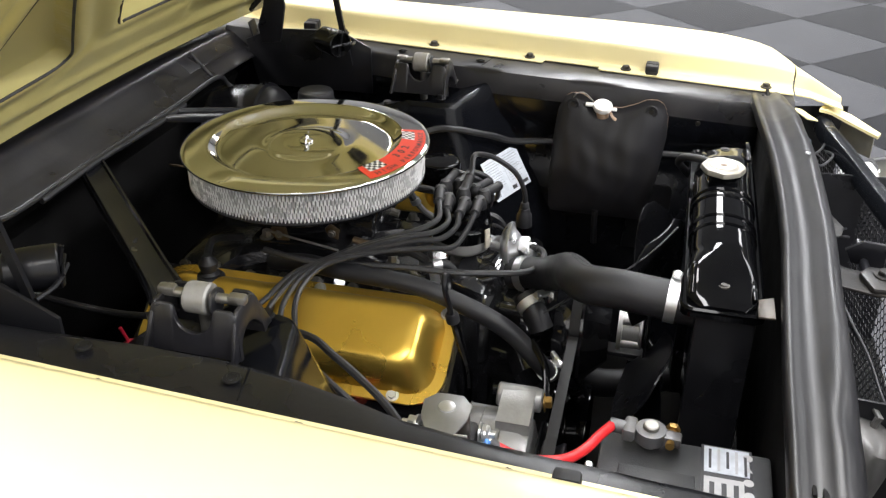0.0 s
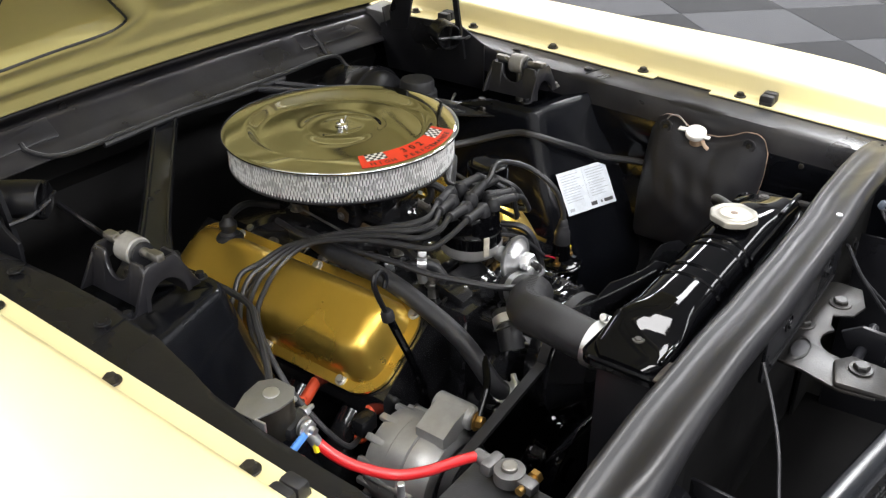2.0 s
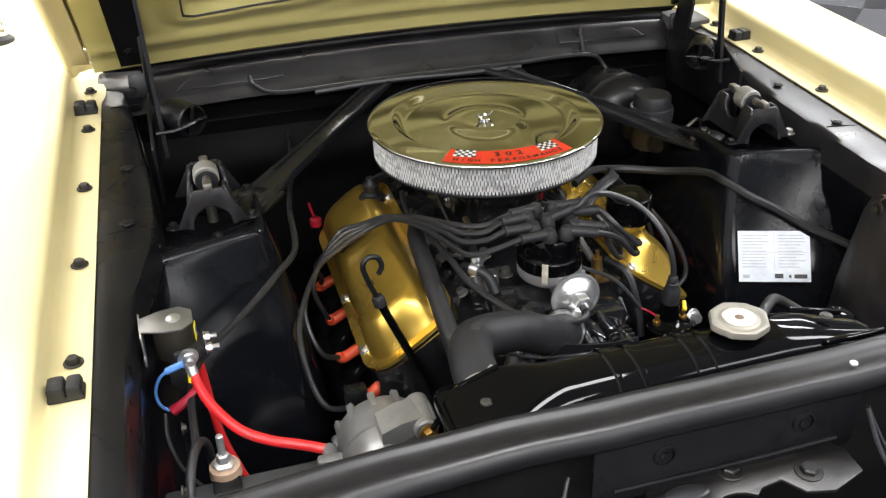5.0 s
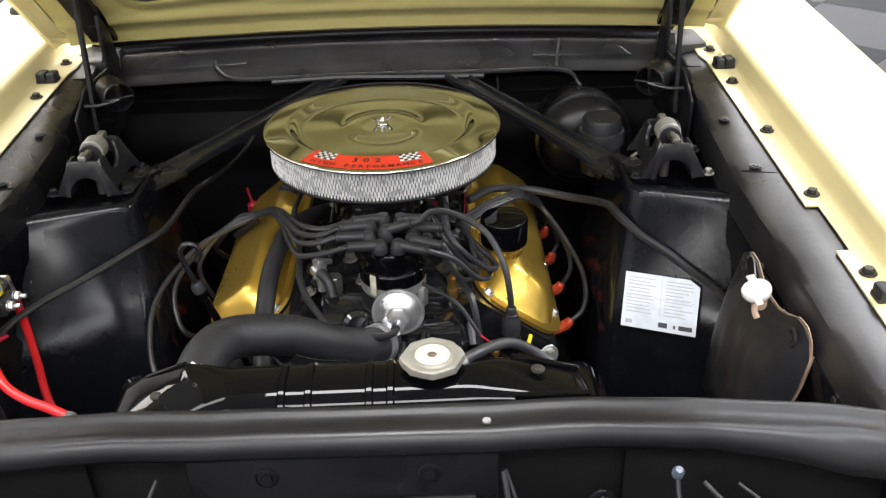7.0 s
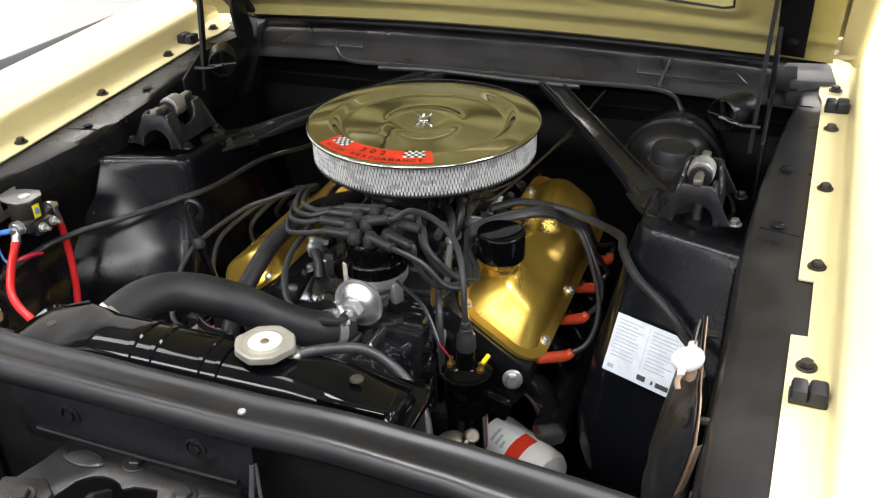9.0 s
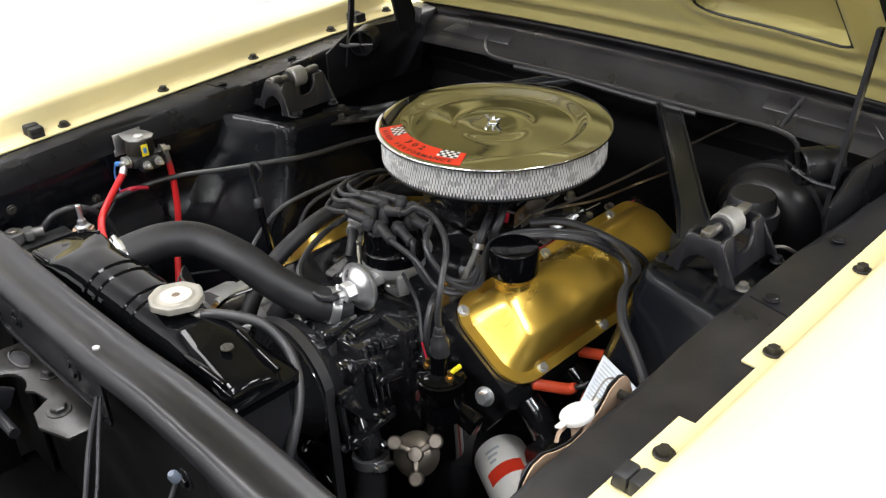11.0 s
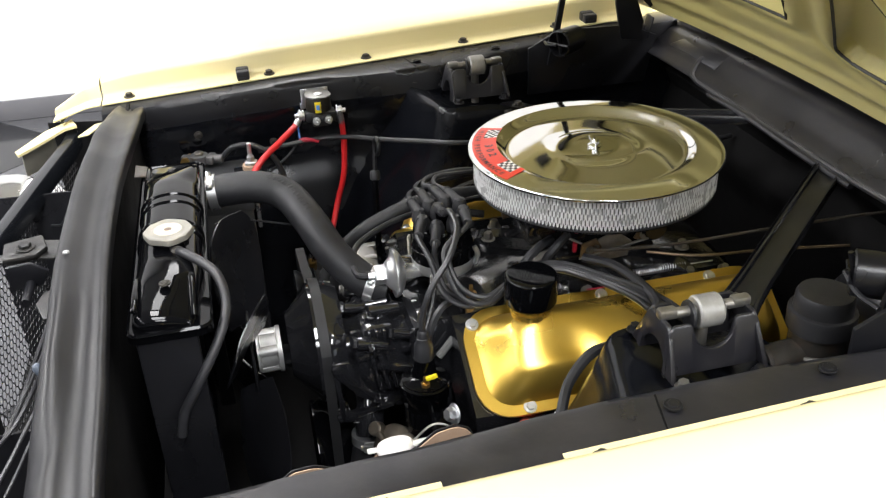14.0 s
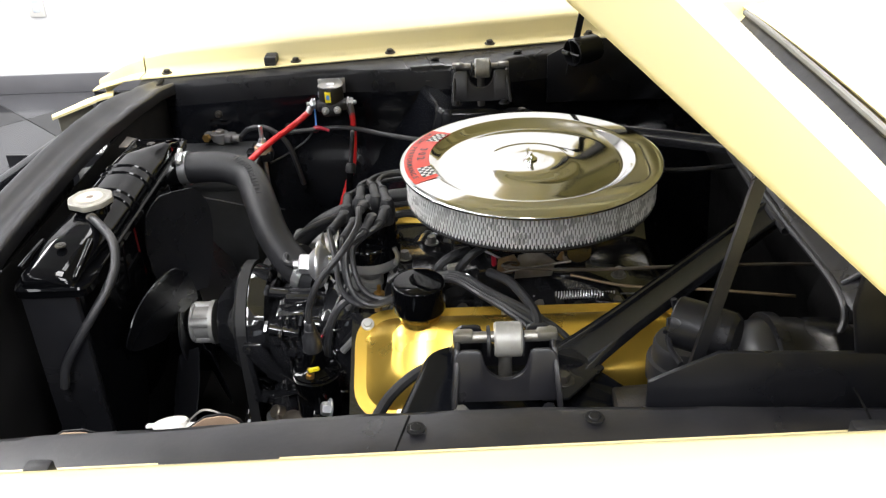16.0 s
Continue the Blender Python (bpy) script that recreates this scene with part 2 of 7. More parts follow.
def rbox(size, bev=0.003, m=None, seg=2):
    """A box with rounded edges about the origin, moved by m."""
    bm = B()
    bmesh.ops.create_cube(bm, size=1)
    bmesh.ops.scale(bm, vec=size, verts=bm.verts)
    if bev:
        bmesh.ops.bevel(bm, geom=list(bm.edges), offset=bev, segments=seg, affect="EDGES", profile=0.5)
    if m is not None:
        bmesh.ops.transform(bm, matrix=m, verts=bm.verts)
    return bm


def slab(poly, t, m=None, bev=0.0):
    """A plate of thickness t: a flat outline in x, y, raised from z 0 to t, moved by m."""
    bm = B()
    f = bm.faces.new([bm.verts.new((x, y, 0)) for x, y in poly])
    r = bmesh.ops.extrude_face_region(bm, geom=[f])
    bmesh.ops.translate(bm, vec=(0, 0, t), verts=[g for g in r["geom"] if isinstance(g, bmesh.types.BMVert)])
    if bev:
        bmesh.ops.bevel(bm, geom=[e for e in bm.edges if e.calc_face_angle(0) > 0.6], offset=bev, segments=2, affect="EDGES", profile=0.5)
    if m is not None:
        bmesh.ops.transform(bm, matrix=m, verts=bm.verts)
    return bm


def grid(nu, nv, f, thick=0.0):
    """A sheet f(u, v) for u, v in 0..1, with a thickness below it."""
    bm = B()
    vs = [[bm.verts.new(f(i / nu, j / nv)) for j in range(nv + 1)] for i in range(nu + 1)]
    for i in range(nu):
        for j in range(nv):
            bm.faces.new((vs[i][j], vs[i + 1][j], vs[i + 1][j + 1], vs[i][j + 1]))
    if thick:
        bmesh.ops.recalc_face_normals(bm, faces=bm.faces)
        bmesh.ops.solidify(bm, geom=list(bm.faces), thickness=thick)
    return bm


def rounded(w, h, r, n=5):
    """The outline of a rounded rectangle about 0, 0."""
    out = []
    for cx, cy, a0 in ((w / 2 - r, h / 2 - r, 0), (-w / 2 + r, h / 2 - r, 90), (-w / 2 + r, -h / 2 + r, 180), (w / 2 - r, -h / 2 + r, 270)):
        for i in range(n + 1):
            a = radians(a0 + 90 * i / n)
            out.append((cx + r * math.cos(a), cy + r * math.sin(a)))
    return out


def hexbolt(r=0.007, h=0.006, washer=1.5):
    """A bolt head on a washer, standing on z 0."""
    a = lathe([(r * washer, 0), (r * washer, 0.0012), (r * washer * 0.95, 0.0018), (r, 0.0018)], 16)
    b = lathe([(r, 0.0015), (r, h * 0.8), (r * 0.85, h)], 6)
    return join(a, b)


BOLT_MESH = {}


def bolt(parent, p, d=(0, 0, 1), r=0.007, h=0.006, material=None, name="bolt", spin=0.3):
    """A bolt head at p that points along d; alike heads share their mesh."""
    material = material or STEEL
    key = (r, h, material.name)
    if key not in BOLT_MESH:
        BOLT_MESH[key] = finish(hexbolt(r, h), name, material)
    ob = new(name, BOLT_MESH[key])
    ob.parent = parent
    ob.matrix_parent_inverse = WORLD[parent].inverted()
    ob.matrix_basis = along(p, d, spin + p[0] * 40 + p[1] * 70)
    WORLD[ob] = ob.matrix_basis.copy()
    return ob


def lerp_table(x, table):
    """The value at x of a table of (x, value), in order of x."""
    if x <= table[0][0]:
        return table[0][1]
    for (a, va), (b, vb) in zip(table, table[1:]):
        if x <= b:
            return va + (vb - va) * (x - a) / (b - a)
    return table[-1][1]


# ---- the room ----
X0, X1, Y0, Y1, HEIGHT = ROOM


def room_box(name, x0, x1, y0, y1, z0, z1, material, label, category, bev=0.0):
    ob = part(name, rbox((x1 - x0, y1 - y0, z1 - z0), bev, pose((x0 + x1) / 2, (y0 + y1) / 2, (z0 + z1) / 2)), material)
    return tagged(ob, label, category, kind="structure")


floor = room_box("floor", X0, X1, Y0, Y1, -0.2, -0.004, GROUT, "dark grouted showroom floor under grey checkered tiles", "floor")
room_box("wall_west", X0 - 0.7, X0, Y0, Y1, -0.2, HEIGHT, WALLPAINT, "plain white painted wall beside the car", "wall")
# three unseen walls close the room, grey so that they bounce less light
room_box("wall_east", X1, X1 + 0.7, Y0, Y1, -0.2, HEIGHT, FARPAINT, "unseen plain grey wall across the showroom", "wall")
room_box("wall_south", X0 - 0.2, X1 + 0.2, Y0 - 0.7, Y0, -0.2, HEIGHT, FARPAINT, "unseen plain grey wall ahead of the car", "wall")
room_box("wall_north", X0 - 0.2, X1 + 0.2, Y1, Y1 + 0.7, -0.2, HEIGHT, FARPAINT, "unseen plain grey wall behind the car", "wall")
room_box("ceiling", X0 - 0.2, X1 + 0.2, Y0 - 0.2, Y1 + 0.2, HEIGHT, HEIGHT + 0.2, CEILPAINT, "plain white showroom ceiling with tube lamps", "ceiling")
tagged(part("baseboard", rbox((0.014, Y1 - Y0, 0.094), 0.003, pose(X0 + 0.008, (Y0 + Y1) / 2, 0.047)), BASEGREY), "grey vinyl baseboard along the white wall", "baseboard", kind="structure")

for lx, ly in LAMPS:
    lamp = thing("ceiling_lamp", (lx, ly, HEIGHT), "long white tube lamp fixed under the ceiling", "ceiling lamp", "tube lamps on the ceiling")
    part("housing", rbox((1.76, 0.66, 0.06), 0.01, pose(lx, ly, HEIGHT - 0.032)), WHITEPLASTIC, lamp)

outlet = thing("wall_outlet", (X0 + 0.003, -2.105, 0.38), "white plastic wall outlet above the baseboard", "wall outlet")
part("cover_plate", rbox((0.006, 0.075, 0.118), 0.002, pose(X0 + 0.004, -2.105, 0.435)), WHITEPLASTIC, outlet)
for dz in (-0.022, 0.022):
    part("socket", rbox((0.004, 0.032, 0.028), 0.004, pose(X0 + 0.008, -2.105, 0.435 + dz)), PAPER, outlet)


# ---- the car's body ----
def bolt_line(y, s=1):
    """Where the fender's bolts stand: x and z along the car; the body sits a little higher on its right."""
    return (0.5705 + 0.018 * y, 0.921 + 0.045 * y) if s > 0 else (0.575 + 0.006 * y, 0.930 + 0.052 * y)


car = thing("car_body", (0, 0, 0), "pale yellow classic coupe body with black painted engine bay", "car")
FENDER_SECTION = [(-0.0175, 0.0), (0.0, 0.0005), (0.018, 0.0), (0.0215, 0.002), (0.0235, 0.010), (0.0245, 0.031), (0.027, 0.0375), (0.034, 0.040), (0.06, 0.0405),
                  (0.10, 0.039), (0.15, 0.034), (0.20, 0.024), (0.245, 0.009), (0.28, -0.013), (0.305, -0.05), (0.318, -0.12), (0.325, -0.23), (0.325, -0.41)]


def fender(s):
    """One front fender; s: +1 on the car's left, -1 on its right."""
    ys = sorted({0.95 - 0.03 * i for i in range(55)} | {-0.690, -0.7095, -0.2525, -0.2535, -0.3575, -0.3585}, reverse=True)

    def ring(y):
        bx, bz = bolt_line(y, s)
        k = lerp_table(y, [(-0.790, 0.02), (-0.775, 0.15), (-0.75, 0.30), (-0.72, 0.45), (-0.68, 0.60), (-0.62, 0.75), (-0.54, 0.88), (-0.44, 0.96), (-0.35, 1.0)])
        droop = lerp_table(y, [(-0.790, 0.012), (-0.745, 0.008), (-0.68, 0.002), (-0.5, 0.0)])
        low = lerp_table(y, [(-0.790, 0.25), (-0.75, 0.55), (-0.71, 0.82), (-0.66, 1.0)])  # the crown dies away towards the tip
        crown = lerp_table(y, [(-0.72, 0.0), (-0.66, 0.8), (-0.58, 1.0), (-0.42, 0.75), (-0.15, 0.35), (0.15, 0.0)]) * (0.022 if s > 0 else 0.009)
        out = []
        for i, (dx, dz) in enumerate(FENDER_SECTION):
            if i == 0:  # the inner edge of the flange steps in and out
                dx += (0.016 * (-0.358 < y < -0.253) if s > 0 else 0.0) - 0.006 * (0.28 < y < 0.34)
            wide = dx if dx < 0.035 else 0.034 + (dx - 0.034) * k
            swell = crown * max(0, 1 - ((dx - 0.16) / 0.13) ** 2)
            out.append(V((s * (bx + wide), y, bz + dz * (low if dz > 0 else 1) + swell - droop * min(1, max(0, dx / 0.1)))))
        return out
    bm = loft([ring(y) for y in ys], closed=False)
    bmesh.ops.recalc_face_normals(bm, faces=bm.faces)
    bmesh.ops.solidify(bm, geom=list(bm.faces), thickness=0.0025)
    f = part("fender", bm, YELLOW, car, "pale yellow front fender with bolted inner flange", 50)
    for y in (0.308, 0.157, -0.032, -0.224, -0.408, -0.662):
        bx, bz = bolt_line(y, s)
        bolt(f, (s * bx, y, bz + 0.001), (0, 0, 1), 0.0068, 0.0075, BOLTBLACK)
    # pointed headlamp extension ahead of the fender beyond a narrow seam, then a thin tapered plate down to the grille
    ext = loft([[p + V((-s * 0.9 * max(0, -0.735 - p.y), 0, 0)) for p in ring(y)[:14]] for y in (-0.7125, -0.725, -0.74, -0.755, -0.77, -0.78, -0.788)], closed=False)
    bmesh.ops.recalc_face_normals(ext, faces=ext.faces)
    bmesh.ops.solidify(ext, geom=list(ext.faces), thickness=0.0025)
    part("headlamp_extension", ext, YELLOW, car, "", 50)
    lip = [V((s * x, y, z)) for x, y, z in ((0.505, -0.752, 0.878), (0.552, -0.766, 0.873), (0.520, -0.808, 0.868), (0.436, -0.845, 0.868), (0.420, -0.838, 0.868), (0.470, -0.798, 0.872), (0.500, -0.772, 0.876))]
    part("headlamp_bezel", loft([[p - V((0, 0, 0.005)) for p in lip], lip]), YELLOW, car)
    part("bezel_side", rbox((0.003, 0.075, 0.045), 0.001, pose(s * 0.472, -0.815, 0.842, 0, 0, -s * 52)), CAPMETAL, car)
    return f


BOLTBLACK = mat("black_bolt_head", (0.035, 0.032, 0.028), 0.45, metal=0.4, vary=0.3, scale=60, dirt=(0.08, 0.068, 0.05), dirt_amount=0.4)
fender(1)
fender(-1)


def apron(s):
    """The black inner panel: a ledge under the fender's flange, a fold, and the side wall of the bay."""
    def ring(y):
        bx, bz = bolt_line(y, s)
        edge = lerp_table(y, [(-0.70, 0.487), (-0.35, 0.487), (-0.18, 0.484), (0.0, 0.492), (0.2, 0.512), (0.42, 0.535)])
        if s < 0:
            edge += lerp_table(y, [(-0.70, 0.036), (-0.40, 0.036), (-0.30, 0.030), (-0.20, 0.010), (-0.12, 0.0)])
        w = 0.0006 * math.sin(y * 31) + 0.0005 * math.sin(y * 83 + 1)
        pts = [(bx + 0.03, bz - 0.004), (bx - 0.02, bz - 0.004), (edge + 0.012 + w, bz - 0.006 + w), (edge + 0.003 + w, bz - 0.009), (edge + w, bz - 0.017), (edge - 0.004, bz - 0.05),
               (edge - 0.006, bz - 0.09), (edge - 0.002, bz - 0.10), (edge - 0.002, bz - 0.17), (edge - 0.012, bz - 0.18), (edge - 0.02, bz - 0.30), (edge - 0.05, bz - 0.45), (edge - 0.09, bz - 0.6)]
        return [V((s * x, y, z)) for x, z in pts]
    rows = [ring(-0.71 + 0.0225 * i) for i in range(51)]

    def sheet(a, b, name, material, label):
        bm = loft([r[a:b] for r in rows], closed=False)
        bmesh.ops.recalc_face_normals(bm, faces=bm.faces)
        bmesh.ops.solidify(bm, geom=list(bm.faces), thickness=0.002)
        return part(name, bm, material, car, label, 50)
    # the left ledge takes the lighter black, which holds its sheen as colour
    a = sheet(0, 6, "apron_ledge", GREYBLACK if s > 0 else BLACK, "dusty black ledge of the inner fender, lightened for its sheen" if s > 0 else "black ledge of the inner fender")
    sheet(5, 13, "apron", TOWERPAINT, "black inner fender apron")
    for y in (0.018, -0.137):
        bolt(a, (s * 0.521, y, bolt_line(y, s)[1] - 0.002), (0, 0, 1), 0.0058, 0.003, BLACK)
    for y, k in ((-0.152, 0.008), (0.245, 0.002)):  # butted ends of the ledge's plates
        z = bolt_line(y, s)[1] - 0.0046
        part("ledge_seam", tube([(s * 0.499, y + k, z), (s * 0.520, y + k * 0.4, z + 0.0003), (s * 0.546, y - k * 0.3, z)], 0.0011, 6, 4), PITBLACK, a)
    for y, z in ((-0.30, 0.84), (-0.42, 0.81), (-0.2, 0.8), (-0.55, 0.84)):
        bolt(a, (s * 0.484, y, z), (-s, 0, 0), 0.005, 0.005, BOLTBLACK)


apron(1)
apron(-1)


def tower(s):
    """The shock tower: a tapered box with a round inner front edge that leans forward as it goes down."""
    def ring(z):
        t = (0.885 - z) / 0.385
        xi = lerp_table(z, [(0.5, 0.318), (0.55, 0.306), (0.62, 0.300), (0.70, 0.312), (0.77, 0.326), (0.83, 0.338), (0.885, 0.352)])
        yf_in = lerp_table(z, [(0.5, -0.24), (0.56, -0.255), (0.62, -0.247), (0.705, -0.208), (0.77, -0.172), (0.83, -0.150), (0.885, -0.135)])
        yf_out = lerp_table(z, [(0.5, -0.31), (0.56, -0.325), (0.62, -0.318), (0.705, -0.280), (0.77, -0.236), (0.83, -0.194), (0.885, -0.163)])
        r = 0.030 + 0.03 * t
        pts = [(0.50, 0.11), (xi + 0.02, 0.11), (xi + 0.006, 0.105), (xi, 0.09), (xi, 0.03), (xi, -0.04)]
        for i in range(7):
            a = radians(90 * i / 6)
            pts.append((xi + r - r * math.cos(a), yf_in + r - r * math.sin(a)))
        for k in (0.25, 0.5, 0.75):
            pts.append((xi + r + (0.50 - xi - r) * k, yf_in + (yf_out - yf_in) * k))
        pts.append((0.50, yf_out))
        return [V((s * x, y, z - 0.8 * max(0, y - 0.005) * min(1, max(0, (z - 0.6) / 0.2)))) for x, y in pts]
    zs = [0.885, 0.8835, 0.879, 0.872, 0.86, 0.83, 0.79, 0.75, 0.71, 0.67, 0.63, 0.58, 0.5]
    rings = [ring(z) for z in zs]
    for r, inset in ((0, 0.008), (1, 0.004), (2, 0.001)):
        c = V((s * 0.43, -0.02, rings[r][0].z))
        rings[r] = [p + (c - p).normalized() * inset for p in rings[r]]
    bm = loft(rings, closed=False)
    top = rings[0]
    vs = [bm.verts.new(p) for p in top]
    bm.faces.new(vs)
    bmesh.ops.remove_doubles(bm, verts=bm.verts, dist=1e-5)
    t = part("shock_tower", bm, TOWERPAINT, car, "satin black shock tower with rounded edge", 45)
    bolt(t, (s * 0.492, -0.150, 0.888), (0, 0, 1), 0.004, 0.006, BOLTBLACK)
    return t


for s in (1, -1):
    tower(s)


SEALER = mat("worn_grey_sealer", (0.060, 0.060, 0.062), 0.5, vary=0.4, scale=24, bump=0.4, bump_scale=160, dirt=(0.025, 0.025, 0.026), dirt_amount=0.8)
# cowl, firewall and the floor of the bay
def cowl_point(u, v):
    x = -0.53 + 1.06 * u
    c = 1 - (x / 0.53) ** 2
    y, z = lerp_table(v, [(0, 0.318), (0.12, 0.322), (0.2, 0.338), (0.6, 0.368), (0.8, 0.392), (0.9, 0.40), (1, 0.398)]), lerp_table(v, [(0, 0.893), (0.12, 0.897), (0.2, 0.905), (0.6, 0.934), (0.8, 0.938), (0.9, 0.945), (1, 0.955)])
    return V((x, y - 0.014 * c, z + 0.018 * c))


cowl = part("cowl_panel", grid(40, 16, cowl_point, 0.003), GREYBLACK, car, "dusty black cowl panel below the hood", 50)
for s in (1, -1):
    # raised stamping with a slanted end
    quad = [cowl_point(0.5 + s * a, b) + V((0, -0.004, 0.004)) for a, b in ((0.245, 0.28), (0.42, 0.30), (0.385, 0.66), (0.245, 0.64))]
    low = [p + V((0, 0.012, -0.008)) for p in quad]
    st = loft([low, quad])
    bmesh.ops.bevel(st, geom=list(st.edges), offset=0.003, segments=2, affect="EDGES", profile=0.5)
    part("cowl_stamping", st, GREYBLACK, car)
    part("cowl_corner", rbox((0.075, 0.07, 0.05), 0.008, pose(s * 0.535, 0.355, 0.925, 8, 0, s * 10)), SEALER if s > 0 else GREYBLACK, car, "worn pale grey seam sealer" if s > 0 else "")
    part("cowl_tab", slab([(-0.02, 0), (0.02, 0), (0.016, 0.04), (-0.016, 0.04)], 0.003, pose(s * 0.50, 0.315, 0.925, 75, 0, s * 6), 0.001), BLACK, car)
seal = tube([cowl_point(u / 20, 1) + V((0, -0.004, 0.004)) for u in range(21)], 0.007, 8, 2)
part("cowl_seal", seal, RUBBER, car)


def firewall_point(u, v):
    x = -0.56 + 1.12 * u
    z = 0.30 + 0.605 * v
    rib = 0.022 * math.exp(-((z - 0.845) / 0.02) ** 2) + 0.03 * math.exp(-((z - 0.755) / 0.045) ** 2)
    return V((x, 0.405 - rib * (1 if abs(x) > 0.08 else 0.3), z))


part("firewall", grid(36, 40, firewall_point, 0.004), PITBLACK, car, "ribbed black firewall behind the engine")
part("bay_crossmember", rbox((0.9, 0.14, 0.10), 0.02, pose(0, -0.10, 0.22)), BLACK, car)
for s in (1, -1):
    part("frame_rail", rbox((0.09, 1.5, 0.11), 0.015, pose(s * 0.43, -0.10, 0.33)), BLACK, car)


# the radiator support: an arched hat section with two rolled ridges
def beam_ring(u):
    x = -0.555 + 1.11 * u
    a = abs(x)
    y = -0.676 + lerp_table(a, [(0, 0.0), (0.12, 0.001), (0.22, 0.006), (0.34, 0.009), (0.50, 0.009), (0.60, 0.004)])
    z = 0.944 + lerp_table(a, [(0, 0.0), (0.2, -0.003), (0.30, -0.009), (0.44, -0.027), (0.50, -0.038), (0.555, -0.052)])
    w = 1 + 0.11 * lerp_table(a, [(0, 0), (0.25, 0.3), (0.40, 1), (0.6, 1)])
    pinch = math.exp(-((a - 0.425) / 0.022) ** 2)  # a pressed dent across the front roll near each end
    dent = 0.0012 * math.exp(-((a - 0.30) / 0.04) ** 2) + 0.0005 * math.sin(x * 23 + 1) + 0.0003 * math.sin(x * 51 + 2)
    sec = [(0.028, -0.030), (0.0288, -0.014), (0.0275, -0.0096), (0.0240, -0.0080), (0.0200, -0.0086), (0.0165, -0.0103), (0.011, -0.0112), (0.004, -0.0104), (-0.003, -0.0070), (-0.009, -0.0025), (-0.0145, 0.0012), (-0.0195, 0.0022),
           (-0.0245, 0.0002), (-0.0285, -0.006), (-0.0297, -0.013), (-0.0280, -0.018), (-0.020, -0.020), (0.020, -0.032)]
    drop = lerp_table(a, [(0, 0.0), (0.30, 0.0), (0.36, 0.005), (0.43, 0.016), (0.50, 0.022), (0.60, 0.024)])
    front = [min(1, max(0, (-0.008 - dy) / 0.020)) for dy, dz in sec]
    sec = [(dy - 0.14 * drop * k, dz - 0.0030 * pinch * (k > 0.2) - drop * k) for (dy, dz), k in zip(sec, front)]
    return [V((x, y + dy * w, z + dz - dent)) for dy, dz in sec]


beam = part("radiator_support", loft([beam_ring(i / 140) for i in range(141)]), BEAM, car, "worn satin black radiator support beam", 60)
bolt(beam, (0.115, -0.689, 0.9465), (0, 0, 1), 0.0025, 0.002, ZINC, "rivet")

# upright panels below the support
for s in (1, -1):
    part("support_panel", rbox((0.305, 0.006, 0.50), 0.002, pose(s * 0.3925, -0.664, 0.645)), PITBLACK, car)
    # body yellow again, darkened in colour for the shade behind the nose
    part("headlamp_panel", rbox((0.17, 0.003, 0.16), 0.001, pose(s * 0.385, -0.722, 0.64, 0, 0, 0)), SHADED_YELLOW, car, "yellow panel behind the headlamp, darkened for its shade")
for s in (1, -1):
    # added dark plate that blocks the view of the bright floor outside
    part("nose_view_block", rbox((0.003, 0.150, 0.42), 0.001, pose(s * 0.540, -0.735, 0.66, 0, 0, s * 14)), PITBLACK, car)
    part("headlamp_edge", rbox((0.060, 0.022, 0.003), 0.001, pose(s * 0.500, -0.728, 0.868, 14, 0, s * 24)), YELLOW, car)
part("core_baffle", rbox((1.02, 0.004, 0.455), 0.001, pose(0, -0.655, 0.667)), PITBLACK, car)
part("support_lower", rbox((0.60, 0.07, 0.06), 0.01, pose(0, -0.655, 0.42)), BLACK, car)


# the open hood
HINGE, ANGLE = V((0, 0.352, 0.985)), radians(43.2)
HU, HN = V((0, -math.cos(ANGLE), math.sin(ANGLE))), V((0, math.sin(ANGLE), math.cos(ANGLE)))


def on_hood(x, d, n):
    """A point of the hood: x across, d from the rear edge, n above the skin's underside."""
    return V((x, 0, 0)) + HINGE + HU * d + HN * (n - 0.022 * (x / 0.6) ** 2)


hood = thing("hood", tuple(HINGE), "open pale yellow steel hood with stamped inner frame", "car hood")


def skin(u, v):
    x = -0.605 + 1.21 * u
    d = 1.16 * v
    d += 0.03 * max(0, 1 - v * 12) * (abs(x) / 0.6) ** 6
    return on_hood(x, d, 0.034)


part("outer_skin", grid(24, 12, skin, 0.0015), YELLOW, hood, "pale yellow outer skin")


def inside(poly, x, d):
    """How far a point lies inside an outline; negative outside."""
    best, odd = 9.0, False
    for (ax, ad), (bx, bd) in zip(poly, poly[1:] + poly[:1]):
        ex, ed = bx - ax, bd - ad
        t = min(1.0, max(0.0, ((x - ax) * ex + (d - ad) * ed) / (ex * ex + ed * ed)))
        best = min(best, math.hypot(x - ax - ex * t, d - ad - ed * t))
        if (ad > d) != (bd > d) and x < ax + ex * (d - ad) / ed:
            odd = not odd
    return best if odd else -best


SIDE_PAN = [(0.395, 0.132), (0.30, 0.141), (0.215, 0.147), (0.192, 0.156), (0.184, 0.168), (0.190, 0.182), (0.232, 0.232), (0.305, 0.320), (0.370, 0.405), (0.392, 0.418), (0.408, 0.400), (0.412, 0.30), (0.412, 0.155), (0.408, 0.138)]
CENTRE_PAN = [(-0.088, 0.199), (0.088, 0.199), (0.108, 0.205), (0.20, 0.318), (0.34, 0.50), (0.40, 0.60), (0.40, 1.02), (-0.40, 1.02), (-0.40, 0.60), (-0.34, 0.50), (-0.20, 0.318), (-0.108, 0.205)]
PANS = [SIDE_PAN, [(-x, d) for x, d in SIDE_PAN], CENTRE_PAN]


